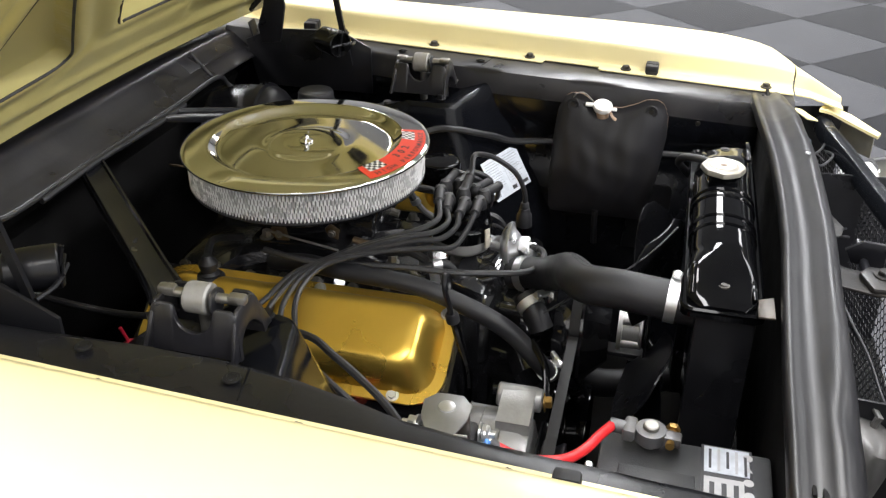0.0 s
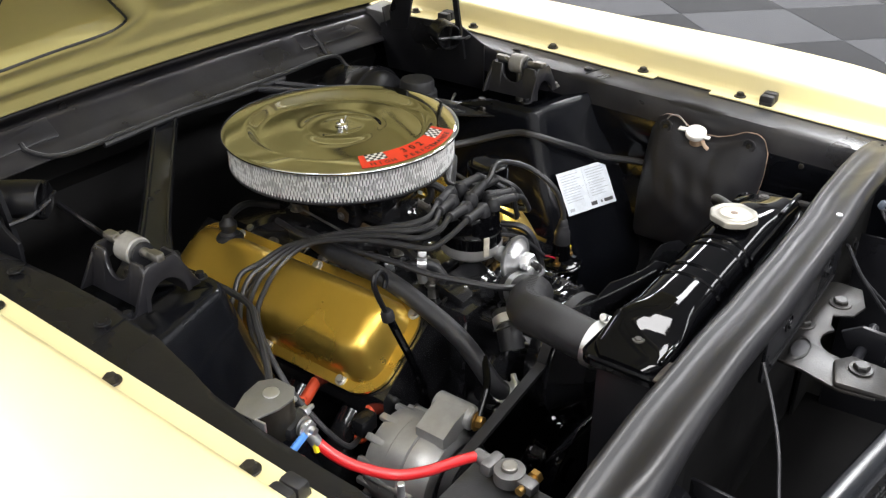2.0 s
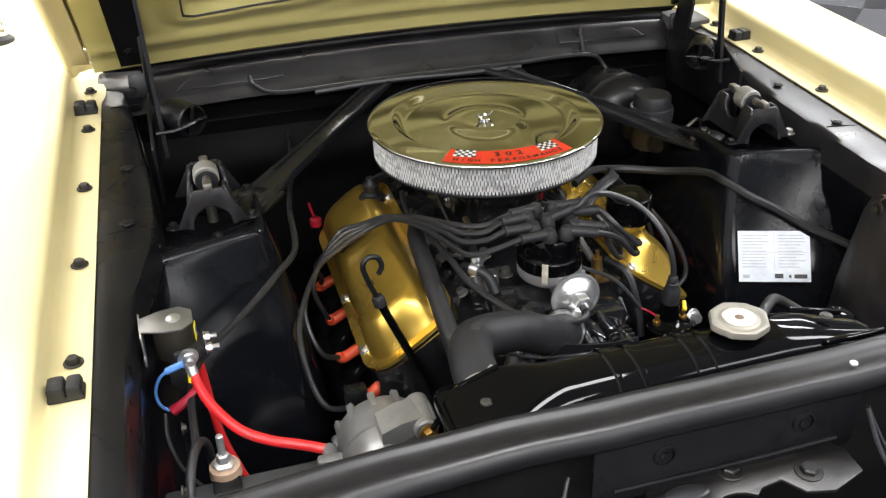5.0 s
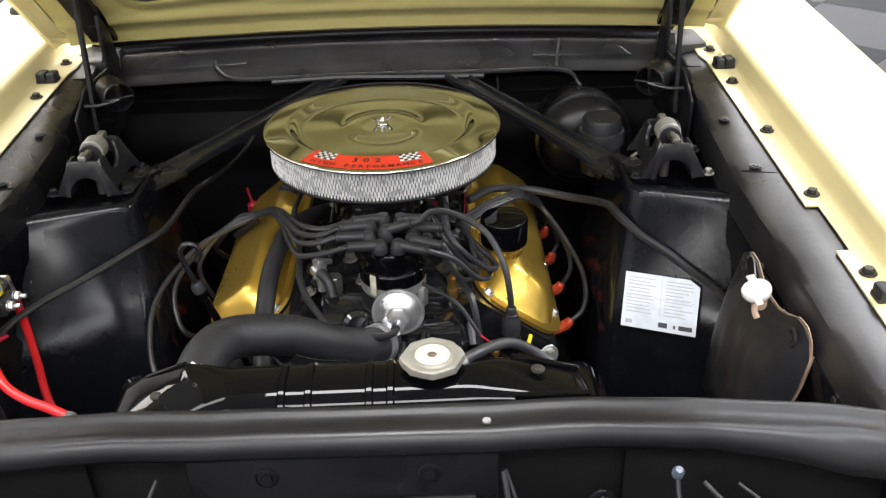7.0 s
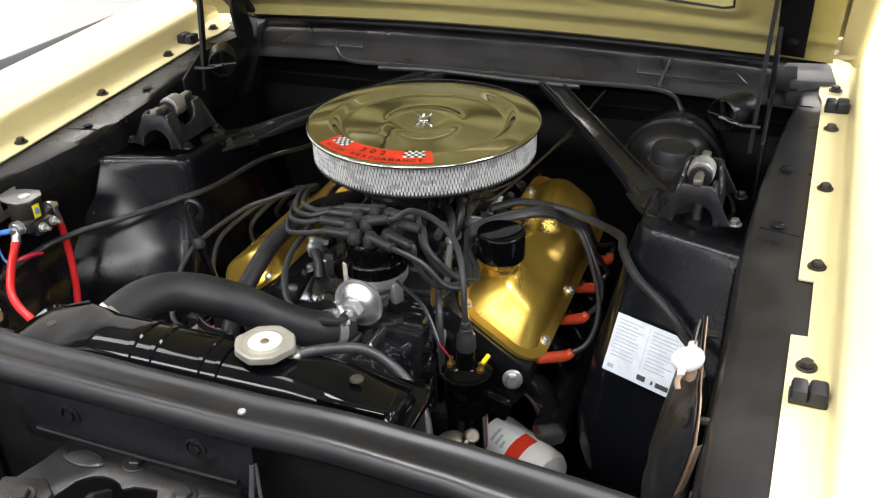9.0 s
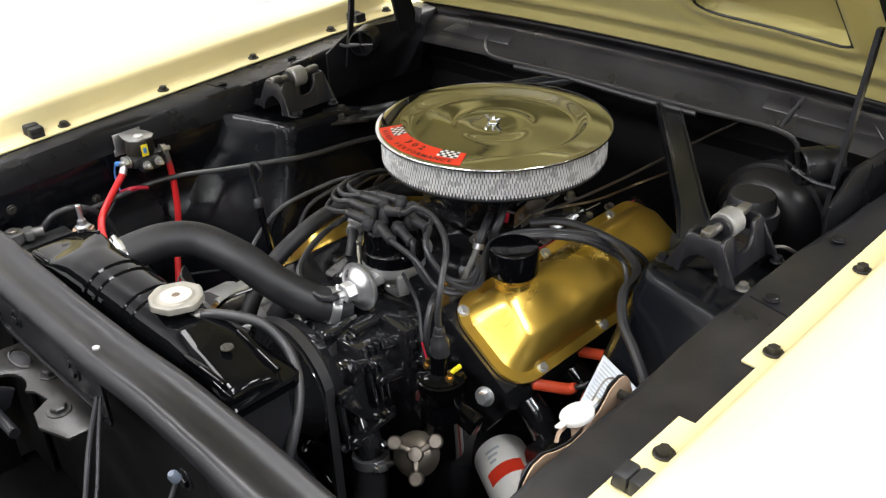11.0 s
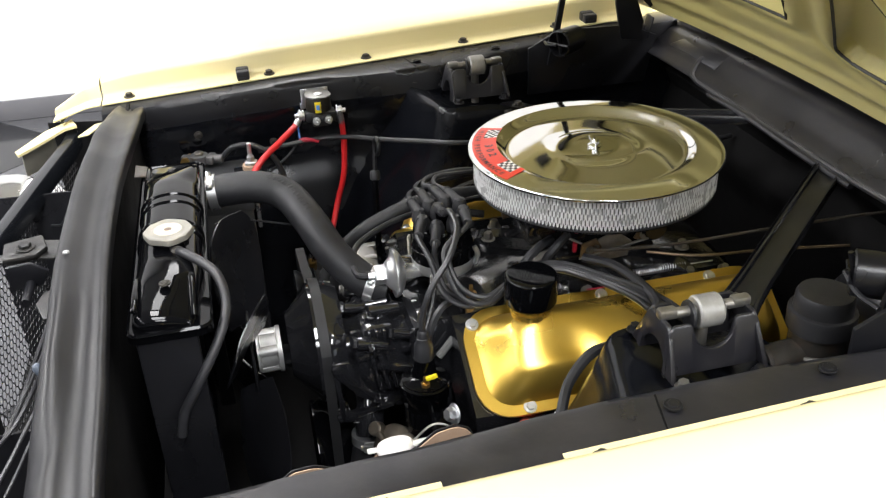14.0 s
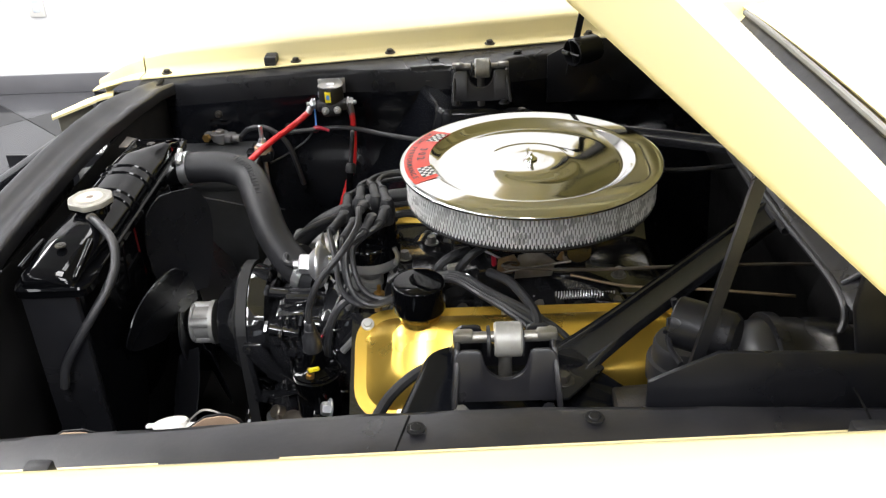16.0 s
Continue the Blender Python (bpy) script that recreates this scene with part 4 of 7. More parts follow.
def valve_cover(s, y0, y1):
    """A pressed cover: flange, rounded walls, a ridged top that rises in steps."""
    L = y1 - y0
    c = part("valve_cover", loft([[bank_point(s, x, y0 + L / 2 + y, n) for x, y in rounded(0.150, L, 0.045, 6)] for n in (0.0, 0.003, 0.0055)]), GOLD, engine, "satin gold painted valve cover", 50)
    half = (L - 0.026) / 2
    corner = [V((px / 0.062, py / half, 0)) for px, py in rounded(0.124, L - 0.026, 0.034, 8)]
    shape = []
    for p, q in zip(corner, corner[1:] + corner[:1]):
        steps = max(1, round((V((p.x * 0.062, p.y * half, 0)) - V((q.x * 0.062, q.y * half, 0))).length / 0.008))
        shape += [(p.lerp(q, j / steps).x, p.lerp(q, j / steps).y) for j in range(steps)]

    def top(x, y):
        """The height of the top: a flat box in front, a lower shelf behind, shallow dents between."""
        f = (y - y0) / L
        if s > 0:
            dent = 0.0070 * math.exp(-((f - 0.285 - 1.1 * x) / 0.060) ** 2) * min(1, max(0, (x + 0.035) / 0.05)) + 0.004 * math.exp(-((f - 0.60) / 0.06) ** 2) * min(1, max(0, (x + 0.02) / 0.05))
            ramp = min(1, max(0, (f - 0.02) / 0.34))
            rise = 0.82 + 0.18 * ramp * ramp * (3 - 2 * ramp)
            swell = 0.011 * math.exp(-((x + 0.030) / 0.034) ** 2 - ((y + 0.150) / 0.046) ** 2)
            return 0.0470 * rise + swell - dent - 0.008 * max(0, (f - 0.80) / 0.20)
        shelf = min(1, max(0, (f - 0.565) / 0.05))
        shelf = shelf * shelf * (3 - 2 * shelf)
        return 0.0480 - 0.0085 * shelf * (0.6 + 0.4 * min(1, max(0, (x + 0.04) / 0.06))) - 0.006 * max(0, (f - 0.86) / 0.14)
    rings = []
    # (how far up the wall, how far in over the top)
    boxy = ((0.0, 0), (0.12, 0), (0.32, 0.004), (0.52, 0.018), (0.68, 0.045), (0.80, 0.085), (0.89, 0.14), (0.95, 0.21), (0.985, 0.29), (1.0, 0.38), (1.0, 0.46), (1.0, 0.54), (1.0, 0.62), (1.0, 0.70), (1.0, 0.78), (1.0, 0.87), (1.0, 0.95))
    soft = ((0.0, 0), (0.10, 0), (0.26, 0.012), (0.42, 0.035), (0.57, 0.07), (0.70, 0.12), (0.80, 0.175), (0.88, 0.235), (0.94, 0.30), (0.975, 0.37), (0.993, 0.45), (1.0, 0.54), (1.0, 0.62), (1.0, 0.70), (1.0, 0.78), (1.0, 0.87), (1.0, 0.95))
    for w, k in soft if s > 0 else boxy:
        x_out, x_in = 0.062 - 0.017 * w, -0.062 + 0.008 * w
        y_front, y_rear = -half + (0.034 if s > 0 else 0.022) * w ** 0.85, half - 0.014 * w
        xc, hx, yc, hy = (x_out + x_in) / 2, (x_out - x_in) / 2, (y_front + y_rear) / 2, (y_rear - y_front) / 2
        ring = []
        for u, v in shape:
            xx, yy = xc + hx * u * (1 - k), y0 + L / 2 + yc + hy * v - v * min(hy, 0.5 * hx * k + 0.55 * hy * max(0, k - 0.30) * 1.4)
            ring.append(bank_point(s, xx, yy, 0.004 + (top(xx, yy) - 0.004) * w))
        rings.append(ring)
    part("dome", loft(rings), GOLD, c, "", 75)
    for x, y in ((0.066, y0 + 0.063), (0.066, y0 + 0.20), (0.066, y0 + 0.34), (-0.055, y0 + 0.016), (-0.066, y0 + 0.2), (-0.066, y0 + 0.36)):
        bolt(c, bank_point(s, x, y, 0.0055), bank_point(s, 0, 0, 1) - bank_point(s, 0, 0, 0), 0.0058, 0.006, ZINC)
    return c


cover_r = valve_cover(1, -0.237, 0.205)
cover_l = valve_cover(-1, -0.262, 0.180)
# oil filler cap on its neck; breather grommet on the other cover
cap_at = V((0.172, -0.150, 0.786))
part("filler_neck", lathe([(0.036, -0.040), (0.031, -0.018), (0.027, -0.002), (0.0250, 0.006), (0.0245, 0.013), (0.0265, 0.014), (0.0265, 0.018), (0.0245, 0.019), (0.0245, 0.022), (0.0265, 0.023), (0.0245, 0.029)], 24, Matrix.Translation(cap_at)), GOLD, cover_r)
part("filler_cap", lathe([(0.024, 0.027), (0.0325, 0.028), (0.0335, 0.031), (0.0335, 0.0630), (0.0330, 0.0655), (0.0315, 0.0672), (0.029, 0.0678), (0.010, 0.0680), (0, 0.0680)], 48, Matrix.Translation(cap_at)), GLOSS, cover_r, "glossy black oil filler cap")
br = V((-0.165, 0.089, 0.790))
part("breather_grommet", lathe([(0.021, -0.012), (0.021, 0.002), (0.017, 0.006), (0.008, 0.007)], 18, Matrix.Translation(br)), RUBBER, cover_l)
part("breather_valve", lathe([(0.011, 0.0), (0.0145, 0.008), (0.0105, 0.012), (0.0135, 0.020), (0.0135, 0.025), (0.009, 0.030), (0.0065, 0.036)], 14, Matrix.Translation(br)), RUBBER, cover_l)
# clips that hold the plug wires
part("wire_clip", rbox((0.05, 0.006, 0.01), 0.002, Matrix.Translation(bank_point(-1, 0.004, -0.022, 0.054)) @ pose(0, 0, 0, 0, -35, 0)), RUBBER, cover_l)
part("wire_clip", rbox((0.052, 0.007, 0.010), 0.002, Matrix.Translation((0.222, 0.003, 0.803)) @ pose(0, 0, 0, 0, 35, 50)), RUBBER, cover_r)

# intake, carburettor
intake = rbox((0.19, 0.40, 0.07), 0.02, pose(0, -0.01, 0.735))
for i in range(4):
    for s in (1, -1):
        part("intake_runner", tube([(s * 0.03, -0.02 + 0.02 * (i - 1.5), 0.77), (s * 0.075, -0.02 + 0.075 * (i - 1.5), 0.768), (s * 0.115, -0.02 + 0.10 * (i - 1.5), 0.735)], 0.021, 8, 4), CAST, engine)
part("intake_manifold", intake, CAST, engine, "black painted intake manifold")
part("front_rail", rbox((0.20, 0.05, 0.03), 0.008, pose(0, -0.235, 0.735)), CAST, engine)
carb = join(rbox((0.125, 0.15, 0.018), 0.004, pose(0, 0.0, 0.795)), rbox((0.105, 0.13, 0.04), 0.008, pose(0, 0.0, 0.824)), rbox((0.09, 0.05, 0.045), 0.006, pose(0, -0.085, 0.838)),
            rbox((0.07, 0.04, 0.03), 0.006, pose(0, 0.085, 0.838)), lathe([(0.062, 0), (0.064, 0.01), (0.06, 0.04)], 24, pose(0, 0, 0.852)))
part("carburettor", carb, CAST, engine, "dark carburettor under the air cleaner")

# throttle levers, rods and return spring beside the carburettor
part("throttle_lever", join(slab([(-0.02, -0.015), (0.03, -0.012), (0.035, 0.01), (0.01, 0.03), (-0.015, 0.02)], 0.003, Matrix(((0, 0, 1, 0.078), (1, 0, 0, -0.005), (0, 1, 0, 0.812), (0, 0, 0, 1))), 0.0005), rod((0.06, 0, 0.812), (0.086, 0, 0.812), 0.006, 8)), STEEL, engine)
part("throttle_rod", tube([(0.082, -0.020, 0.822), (0.104, -0.034, 0.836), (0.124, -0.035, 0.841), (0.150, 0.060, 0.849), (0.181, 0.163, 0.868), (0.195, 0.30, 0.875), (0.20, 0.385, 0.872)], 0.0022, 6), CASTGREY, engine)
helix = [V((0.091 + 0.0052 * math.cos(k * 0.9), 0.030 + 0.080 * k / 150, 0.775 + 0.0052 * math.sin(k * 0.9))) for k in range(151)]
part("return_spring", join(tube(helix, 0.0009, 4, 1), rod((0.086, 0.0, 0.772), (0.091, 0.030, 0.775), 0.001, 5), rod((0.091, 0.110, 0.775), (0.097, 0.15, 0.778), 0.001, 5)), ZINC, engine)
part("choke_housing", lathe([(0.018, 0), (0.02, 0.004), (0.02, 0.02), (0.016, 0.024), (0.0, 0.024)], 18, along((0.068, 0.06, 0.842), (1, 0, 0))), CAST, engine)
part("fuel_line", tube([(0.070, -0.085, 0.838), (0.082, -0.105, 0.838), (0.090, -0.124, 0.828), (0.0915, -0.134, 0.812)], 0.0062, 8), RUBBER, engine)
part("fuel_line", tube([(0.0915, -0.134, 0.814), (0.094, -0.150, 0.796), (0.104, -0.185, 0.772), (0.116, -0.225, 0.752), (0.122, -0.262, 0.715)], 0.0052, 8), STRIPGREY, engine, "grey fabric-covered line")
part("pipe_clamp", lathe([(0.0066, -0.004), (0.0080, -0.004), (0.0080, 0.004), (0.0066, 0.004)], 14, along((0.0915, -0.133, 0.815), (0.1, -0.5, -1))), ZINC, engine)
part("vacuum_tee", rod((0.072, -0.052, 0.815), (0.075, -0.052, 0.83), 0.0035, 8), REDPLASTIC, engine)
for p in ((-0.085, -0.12, 0.785), (-0.05, -0.14, 0.785), (0.085, -0.13, 0.785), (0.06, 0.12, 0.785), (-0.06, 0.05, 0.805), (-0.03, -0.18, 0.772)):
    bolt(engine, p, (0, 0, 1), 0.007, 0.012, STEEL)

# front cover and water pump: ribbed black castings
fc = join(rbox((0.20, 0.06, 0.20), 0.015, pose(0.01, -0.265, 0.66)), rbox((0.13, 0.09, 0.13), 0.02, pose(0.02, -0.31, 0.68)), lathe([(0.065, 0), (0.062, 0.02), (0.045, 0.04), (0.04, 0.08)], 24, along((0.0, -0.33, 0.69), (0, -1, 0))),
          )

part("pump_outlet", tube([(-0.02, -0.32, 0.70), (-0.09, -0.34, 0.69), (-0.13, -0.36, 0.68)], 0.022, 10), ENGINEBLACK, engine)
random.seed(11)
for x, y, z, w, d, h, tilt in ((-0.050, -0.310, 0.725, 0.012, 0.06, 0.045, -22), (-0.085, -0.315, 0.660, 0.010, 0.05, 0.060, -10)):
    part("casting_rib", rbox((w, d, h), 0.003, pose(x, y, z, random.uniform(-12, 12), tilt, random.uniform(-10, 10))), ENGINEBLACK, engine)
for x, z, r in ((0.058, 0.762, 0.008), (-0.06, 0.74, 0.009), (-0.09, 0.62, 0.011)):
    part("casting_boss", rod((x, -0.30, z), (x + random.uniform(-0.008, 0.008), -0.345, z + random.uniform(-0.006, 0.006)), r, 12, 0.002), ENGINEBLACK, engine)
    part("casting_web", tube([(x, -0.315, z), (x * 0.7, -0.320, z - 0.01), (x * 0.4, -0.325, z - 0.015)], r * 0.6, 8, 3, 0.7), ENGINEBLACK, engine)


def side_plate(outline, x, t):
    """A casting web that stands on edge along the engine: outline in y, z at x, t thick."""
    return slab(outline, t, Matrix(((0, 0, 1, x), (1, 0, 0, 0), (0, 1, 0, 0), (0, 0, 0, 1))), 0.0012)


for y in (-0.349, -0.339, -0.329):
    part("casting_rib", rbox((0.010, 0.0042, 0.034), 0.0012, pose(0.0885, y, 0.734, 0, 0, 0)), ENGINEBLACK, engine)
part("casting_box", join(rbox((0.046, 0.042, 0.036), 0.004, pose(0.062, -0.337, 0.734, 0, 0, 3)), rbox((0.050, 0.048, 0.006), 0.002, pose(0.063, -0.338, 0.716, 0, 0, 3))), ENGINEBLACK, engine)
part("casting_boss", join(rod((0.058, -0.392, 0.713), (0.058, -0.350, 0.713), 0.0165, 20, 0.003), rbox((0.034, 0.030, 0.010), 0.003, pose(0.058, -0.366, 0.693))), ENGINEBLACK, engine)
part("through_bolt", join(rod((0.026, -0.362, 0.752), (0.028, -0.312, 0.756), 0.0065, 12, 0.001), rod((0.026, -0.366, 0.7517), (0.026, -0.360, 0.752), 0.0092, 6, 0.001)), ENGINEBLACK, engine)
part("pump_ear", join(rod((-0.030, -0.366, 0.750), (-0.030, -0.330, 0.750), 0.0115, 14, 0.002), rbox((0.060, 0.014, 0.016), 0.004, pose(0.000, -0.345, 0.742, 0, 10, 0))), ENGINEBLACK, engine)
bolt(engine, (-0.030, -0.366, 0.751), (0, -1, 0.1), 0.0062, 0.006, STEEL)
part("shelf", join(rbox((0.016, 0.080, 0.008), 0.002, pose(0.097, -0.360, 0.628, 24, 0, -18)), rod((0.086, -0.402, 0.611), (0.088, -0.385, 0.618), 0.0075, 12, 0.001)), ENGINEBLACK, engine)
part("pump_housing", join(rbox((0.05, 0.035, 0.105), 0.006, pose(0.058, -0.356, 0.652)), rbox((0.045, 0.06, 0.03), 0.006, pose(0.064, -0.345, 0.716, 0, 0, 8))), ENGINEBLACK, engine)
part("gusset", side_plate([(-0.404, 0.714), (-0.380, 0.713), (-0.366, 0.684), (-0.352, 0.660), (-0.334, 0.646), (-0.310, 0.636), (-0.312, 0.628), (-0.344, 0.634), (-0.372, 0.654), (-0.402, 0.694)], 0.092, 0.008), ENGINEBLACK, engine)
for k in range(3):
    dy = 0.011 * k
    part("casting_rib", side_plate([(-0.352 + dy, 0.716), (-0.346 + dy, 0.716), (-0.337 + dy, 0.656), (-0.343 + dy, 0.656)], 0.080, 0.017), ENGINEBLACK, engine)
part("casting_rib", side_plate([(-0.404, 0.692), (-0.397, 0.692), (-0.390, 0.618), (-0.398, 0.616)], 0.088, 0.010), ENGINEBLACK, engine)
part("casting_rib", rbox((0.014, 0.056, 0.009), 0.002, pose(0.092, -0.368, 0.609, -18, 0, 0)), ENGINEBLACK, engine)
for a, b, r in (((0.090, -0.368, 0.735), (0.090, -0.325, 0.725), 0.0075), ((0.030, -0.374, 0.757), (0.032, -0.344, 0.754), 0.0075), ((0.088, -0.318, 0.742), (0.090, -0.282, 0.735), 0.008), ((0.090, -0.325, 0.690), (0.092, -0.290, 0.683), 0.009)):
    part("through_bolt", join(rod(a, b, r, 14, 0.0015), rod(V(a) - (V(b) - V(a)).normalized() * 0.006, a, r * 1.25, 6, 0.001)), ENGINEBLACK, engine)
for y, z in ((-0.398, 0.706), (-0.318, 0.636), (-0.385, 0.622), (-0.335, 0.700), (-0.300, 0.715), (-0.295, 0.655)):
    bolt(engine, (0.099 if y < -0.31 else 0.088, y, z), (1, 0, 0.1), 0.0055, 0.007, ENGINEBLACK)
for z in (0.745, 0.712, 0.675, 0.640):
    part("casting_rib", rbox((0.03, 0.012, 0.006), 0.002, pose(0.098, -0.268, z, 8, 20, 0)), ENGINEBLACK, engine)
    bolt(engine, (0.108, -0.277, z - 0.012), (0.5, -1, 0.1), 0.006, 0.010, ENGINEBLACK)
part("pump_spout", tube([(0.050, -0.340, 0.655), (0.072, -0.352, 0.628), (0.090, -0.360, 0.602), (0.098, -0.362, 0.585)], 0.0205, 16, 5), ENGINEBLACK, engine)
part("bypass_pipe", tube([(0.035, -0.292, 0.745), (0.045, -0.318, 0.752), (0.060, -0.340, 0.735), (0.062, -0.350, 0.705)], 0.011, 10, 5), ENGINEBLACK, engine)
part("water_pump", fc, ENGINEBLACK, engine, "glossy black water pump and front cover")
for x, z in ((0.10, 0.73), (0.12, 0.66), (0.11, 0.60), (0.06, 0.755), (-0.06, 0.74), (-0.09, 0.62)):
    bolt(engine, (x, -0.346, z), (0, -1, 0), 0.006, 0.007, ENGINEBLACK)
fp_m = along((0.174, -0.347, 0.622), (0.45, -0.55, 0.62)) @ Matrix.Scale(0.92, 4)
fp = lathe([(0.030, -0.05), (0.032, -0.03), (0.034, -0.012), (0.030, -0.006), (0.018, 0.0), (0.012, 0.002), (0.010, 0.008), (0, 0.009)], 26, fp_m)
pump = part("fuel_pump", fp, PUMPMETAL, engine, "bare bronze-grey three-lobed fuel pump")
for k in range(3):
    a = 0.6 + 2.0944 * k
    part("pump_rib", rbox((0.030, 0.009, 0.012), 0.003, fp_m @ Matrix.Rotation(a, 4, "Z") @ Matrix.Translation((0.018, 0, 0.001))), PUMPMETAL, pump)
    part("pump_lobe", rod(fp_m @ V((0.034 * math.cos(a), 0.034 * math.sin(a), -0.010)), fp_m @ V((0.034 * math.cos(a), 0.034 * math.sin(a), 0.008)), 0.010, 14, 0.002), PUMPMETAL, pump)
part("thermostat_housing", join(rod((-0.035, -0.262, 0.760), (-0.030, -0.292, 0.772), 0.020, 18, 0.006), rbox((0.09, 0.05, 0.014), 0.004, pose(-0.035, -0.255, 0.772, 20, 0, 0))), CAST, engine)
part("coolant_sender", join(rod((-0.066, -0.218, 0.750), (-0.066, -0.218, 0.782), 0.008, 10), rod((-0.066, -0.218, 0.780), (-0.066, -0.218, 0.806), 0.0115, 6, 0.001), rod((-0.066, -0.218, 0.768), (-0.066, -0.218, 0.774), 0.0125, 14, 0.001)), STEEL, engine)
part("hose_fitting", join(rod((-0.082, -0.213, 0.780), (-0.085, -0.210, 0.805), 0.0070, 10, 0.001), rod((-0.087, -0.216, 0.799), (-0.084, -0.203, 0.815), 0.0085, 10, 0.001)), ZINC, engine)
part("fitting_hose", tube([(-0.084, -0.205, 0.813), (-0.078, -0.175, 0.822), (-0.075, -0.140, 0.815)], 0.0062, 8), RUBBER, engine)
part("oil_sender", join(rod((0.097, -0.208, 0.755), (0.097, -0.208, 0.775), 0.009, 6), rod((0.097, -0.208, 0.775), (0.097, -0.208, 0.792), 0.0075, 10), rod((0.097, -0.208, 0.792), (0.097, -0.208, 0.803), 0.003, 6)), BRASS, engine, "brass temperature sender")

BELT = mat("worn_belt_rubber", (0.026, 0.026, 0.0275), 0.55, vary=0.2, scale=40, spec=0.3)
# pulleys, belt and fan
def pulley(at, r, name, w=0.03):
    m = along(at, (0, -1, 0))
    return part(name, lathe([(0.012, 0.002), (r * 0.6, 0.0), (r * 0.9, -0.004), (r, -0.006), (r, 0.002), (r - 0.009, w * 0.33), (r - 0.009, w * 0.45), (r, w * 0.75), (r, w), (r - 0.004, w + 0.001), (r - 0.012, w - 0.008), (r * 0.5, w - 0.012), (0.02, w - 0.012), (0.02, w - 0.008), (0, w - 0.008)], 40, m), GLOSS, engine)


pm = along((0.0, -0.345, 0.69), (0, -1, 0))
part("water_pump_pulley", lathe([(0.05, 0.030), (0.078, 0.034), (0.083, 0.046), (0.086, 0.054), (0.086, 0.058), (0.078, 0.063), (0.078, 0.066), (0.086, 0.071), (0.086, 0.075), (0.080, 0.078), (0.062, 0.094), (0.052, 0.104), (0.046, 0.110), (0.0, 0.111)], 48, pm), ENGINEBLACK, engine, "smooth black cone shaped pump pulley")
pulley((0.0, -0.385, 0.48), 0.085, "crank_pulley", 0.05)
belt_path = []
for c, r, a0, a1 in (((0.0, 0.69), 0.086, 20, 160), ((-0.262, 0.655), 0.037, 80, 250), ((0.0, 0.48), 0.086, 200, 340)):
    for i in range(29):
        a = radians(a0 + (a1 - a0) * i / 28)
        belt_path.append(V((c[0] + r * math.cos(a), -0.409, c[1] + r * math.sin(a))))
belt_path.append(belt_path[0])
rings = []
for i, p in enumerate(belt_path):
    d = (belt_path[(i + 1) % (len(belt_path) - 1)] - belt_path[(i - 1) % (len(belt_path) - 1)]).normalized()
    nrm = V((d.z, 0, -d.x))
    rings.append([p + nrm * a + V((0, b, 0)) for a, b in ((0.005, -0.0070), (0.005, 0.0070), (-0.006, 0.0045), (-0.006, -0.0045))])
part("fan_belt", loft(rings), BELT, engine)
m = along((0.006, -0.435, 0.693), (0, -1, 0))
hub = lathe([(0.033, 0.030), (0.033, 0.036), (0.025, 0.037), (0.025, 0.060), (0.029, 0.061), (0.029, 0.065), (0.0, 0.066)], 24, m)
for i in range(4):
    a = radians(90 * i + 30)
    hub = join(hub, rod(m @ V((0.0235 * math.cos(a), 0.0235 * math.sin(a), 0.034)), m @ V((0.0235 * math.cos(a), 0.0235 * math.sin(a), 0.063)), 0.0078, 10))
part("fan_spacer", hub, ALU, engine, "bare aluminium fan spacer")


def blade(ang):
    def f(u, v):
        r = 0.045 + 0.155 * u
        w = (v - 0.5) * (0.075 + 0.05 * math.sin(u * 2.4)) * (1 - 0.4 * max(0, (u - 0.8) / 0.2) ** 2)
        tw = radians(38 - 10 * u)
        a = radians(ang)
        x, z = r * math.cos(a) - w * math.cos(tw) * math.sin(a), r * math.sin(a) + w * math.cos(tw) * math.cos(a)
        return V((x, -0.513 + w * math.sin(tw) + 0.02 * (v - 0.5) ** 2, 0.69 + z))
    return grid(14, 8, f, 0.0018)


for ang in (104, 40, 172, 244, 316):
    part("fan_blade", blade(ang), BLACK, engine)
part("fan_hub", lathe([(0.06, 0), (0.062, 0.003), (0.04, 0.006), (0, 0.006)], 24, along((0, -0.504, 0.69), (0, -1, 0))), BLACK, engine)

# small clutter round the carburettor: cams, links, screws and pipes
for x, y, z, rz, k in ((0.084, -0.035, 0.822, 10, 1.0), (0.082, 0.045, 0.832, -15, 0.8), (-0.078, 0.02, 0.825, 5, 0.9), (-0.074, -0.06, 0.835, 25, 0.7)):
    part("fast_idle_cam", slab([(-0.016 * k, -0.010 * k), (0.004 * k, -0.014 * k), (0.018 * k, -0.002 * k), (0.012 * k, 0.014 * k), (-0.010 * k, 0.012 * k)], 0.003, Matrix.Translation((x, y, z)) @ Matrix.Rotation(radians(rz), 4, "X") @ Matrix(((0, 0, 1, 0), (1, 0, 0, 0), (0, 1, 0, 0), (0, 0, 0, 1))), 0.0006), BRONZE, engine)
    bolt(engine, (x + math.copysign(0.003, x), y, z), (math.copysign(1, x), 0, 0), 0.004, 0.005, STEEL)
for a, b, r, m_ in (((0.086, -0.05, 0.810), (0.090, 0.05, 0.828), 0.0018, STEEL), ((0.080, -0.07, 0.845), (0.080, -0.02, 0.815), 0.0016, ZINC), ((-0.082, -0.07, 0.812), (-0.080, 0.04, 0.828), 0.0018, STEEL),
                    ((0.062, -0.115, 0.805), (0.062, -0.085, 0.812), 0.006, STEEL), ((-0.060, -0.115, 0.815), (-0.060, -0.085, 0.82), 0.005, BRONZE)):
    part("link_rod", rod(a, b, r, 8), m_, engine)
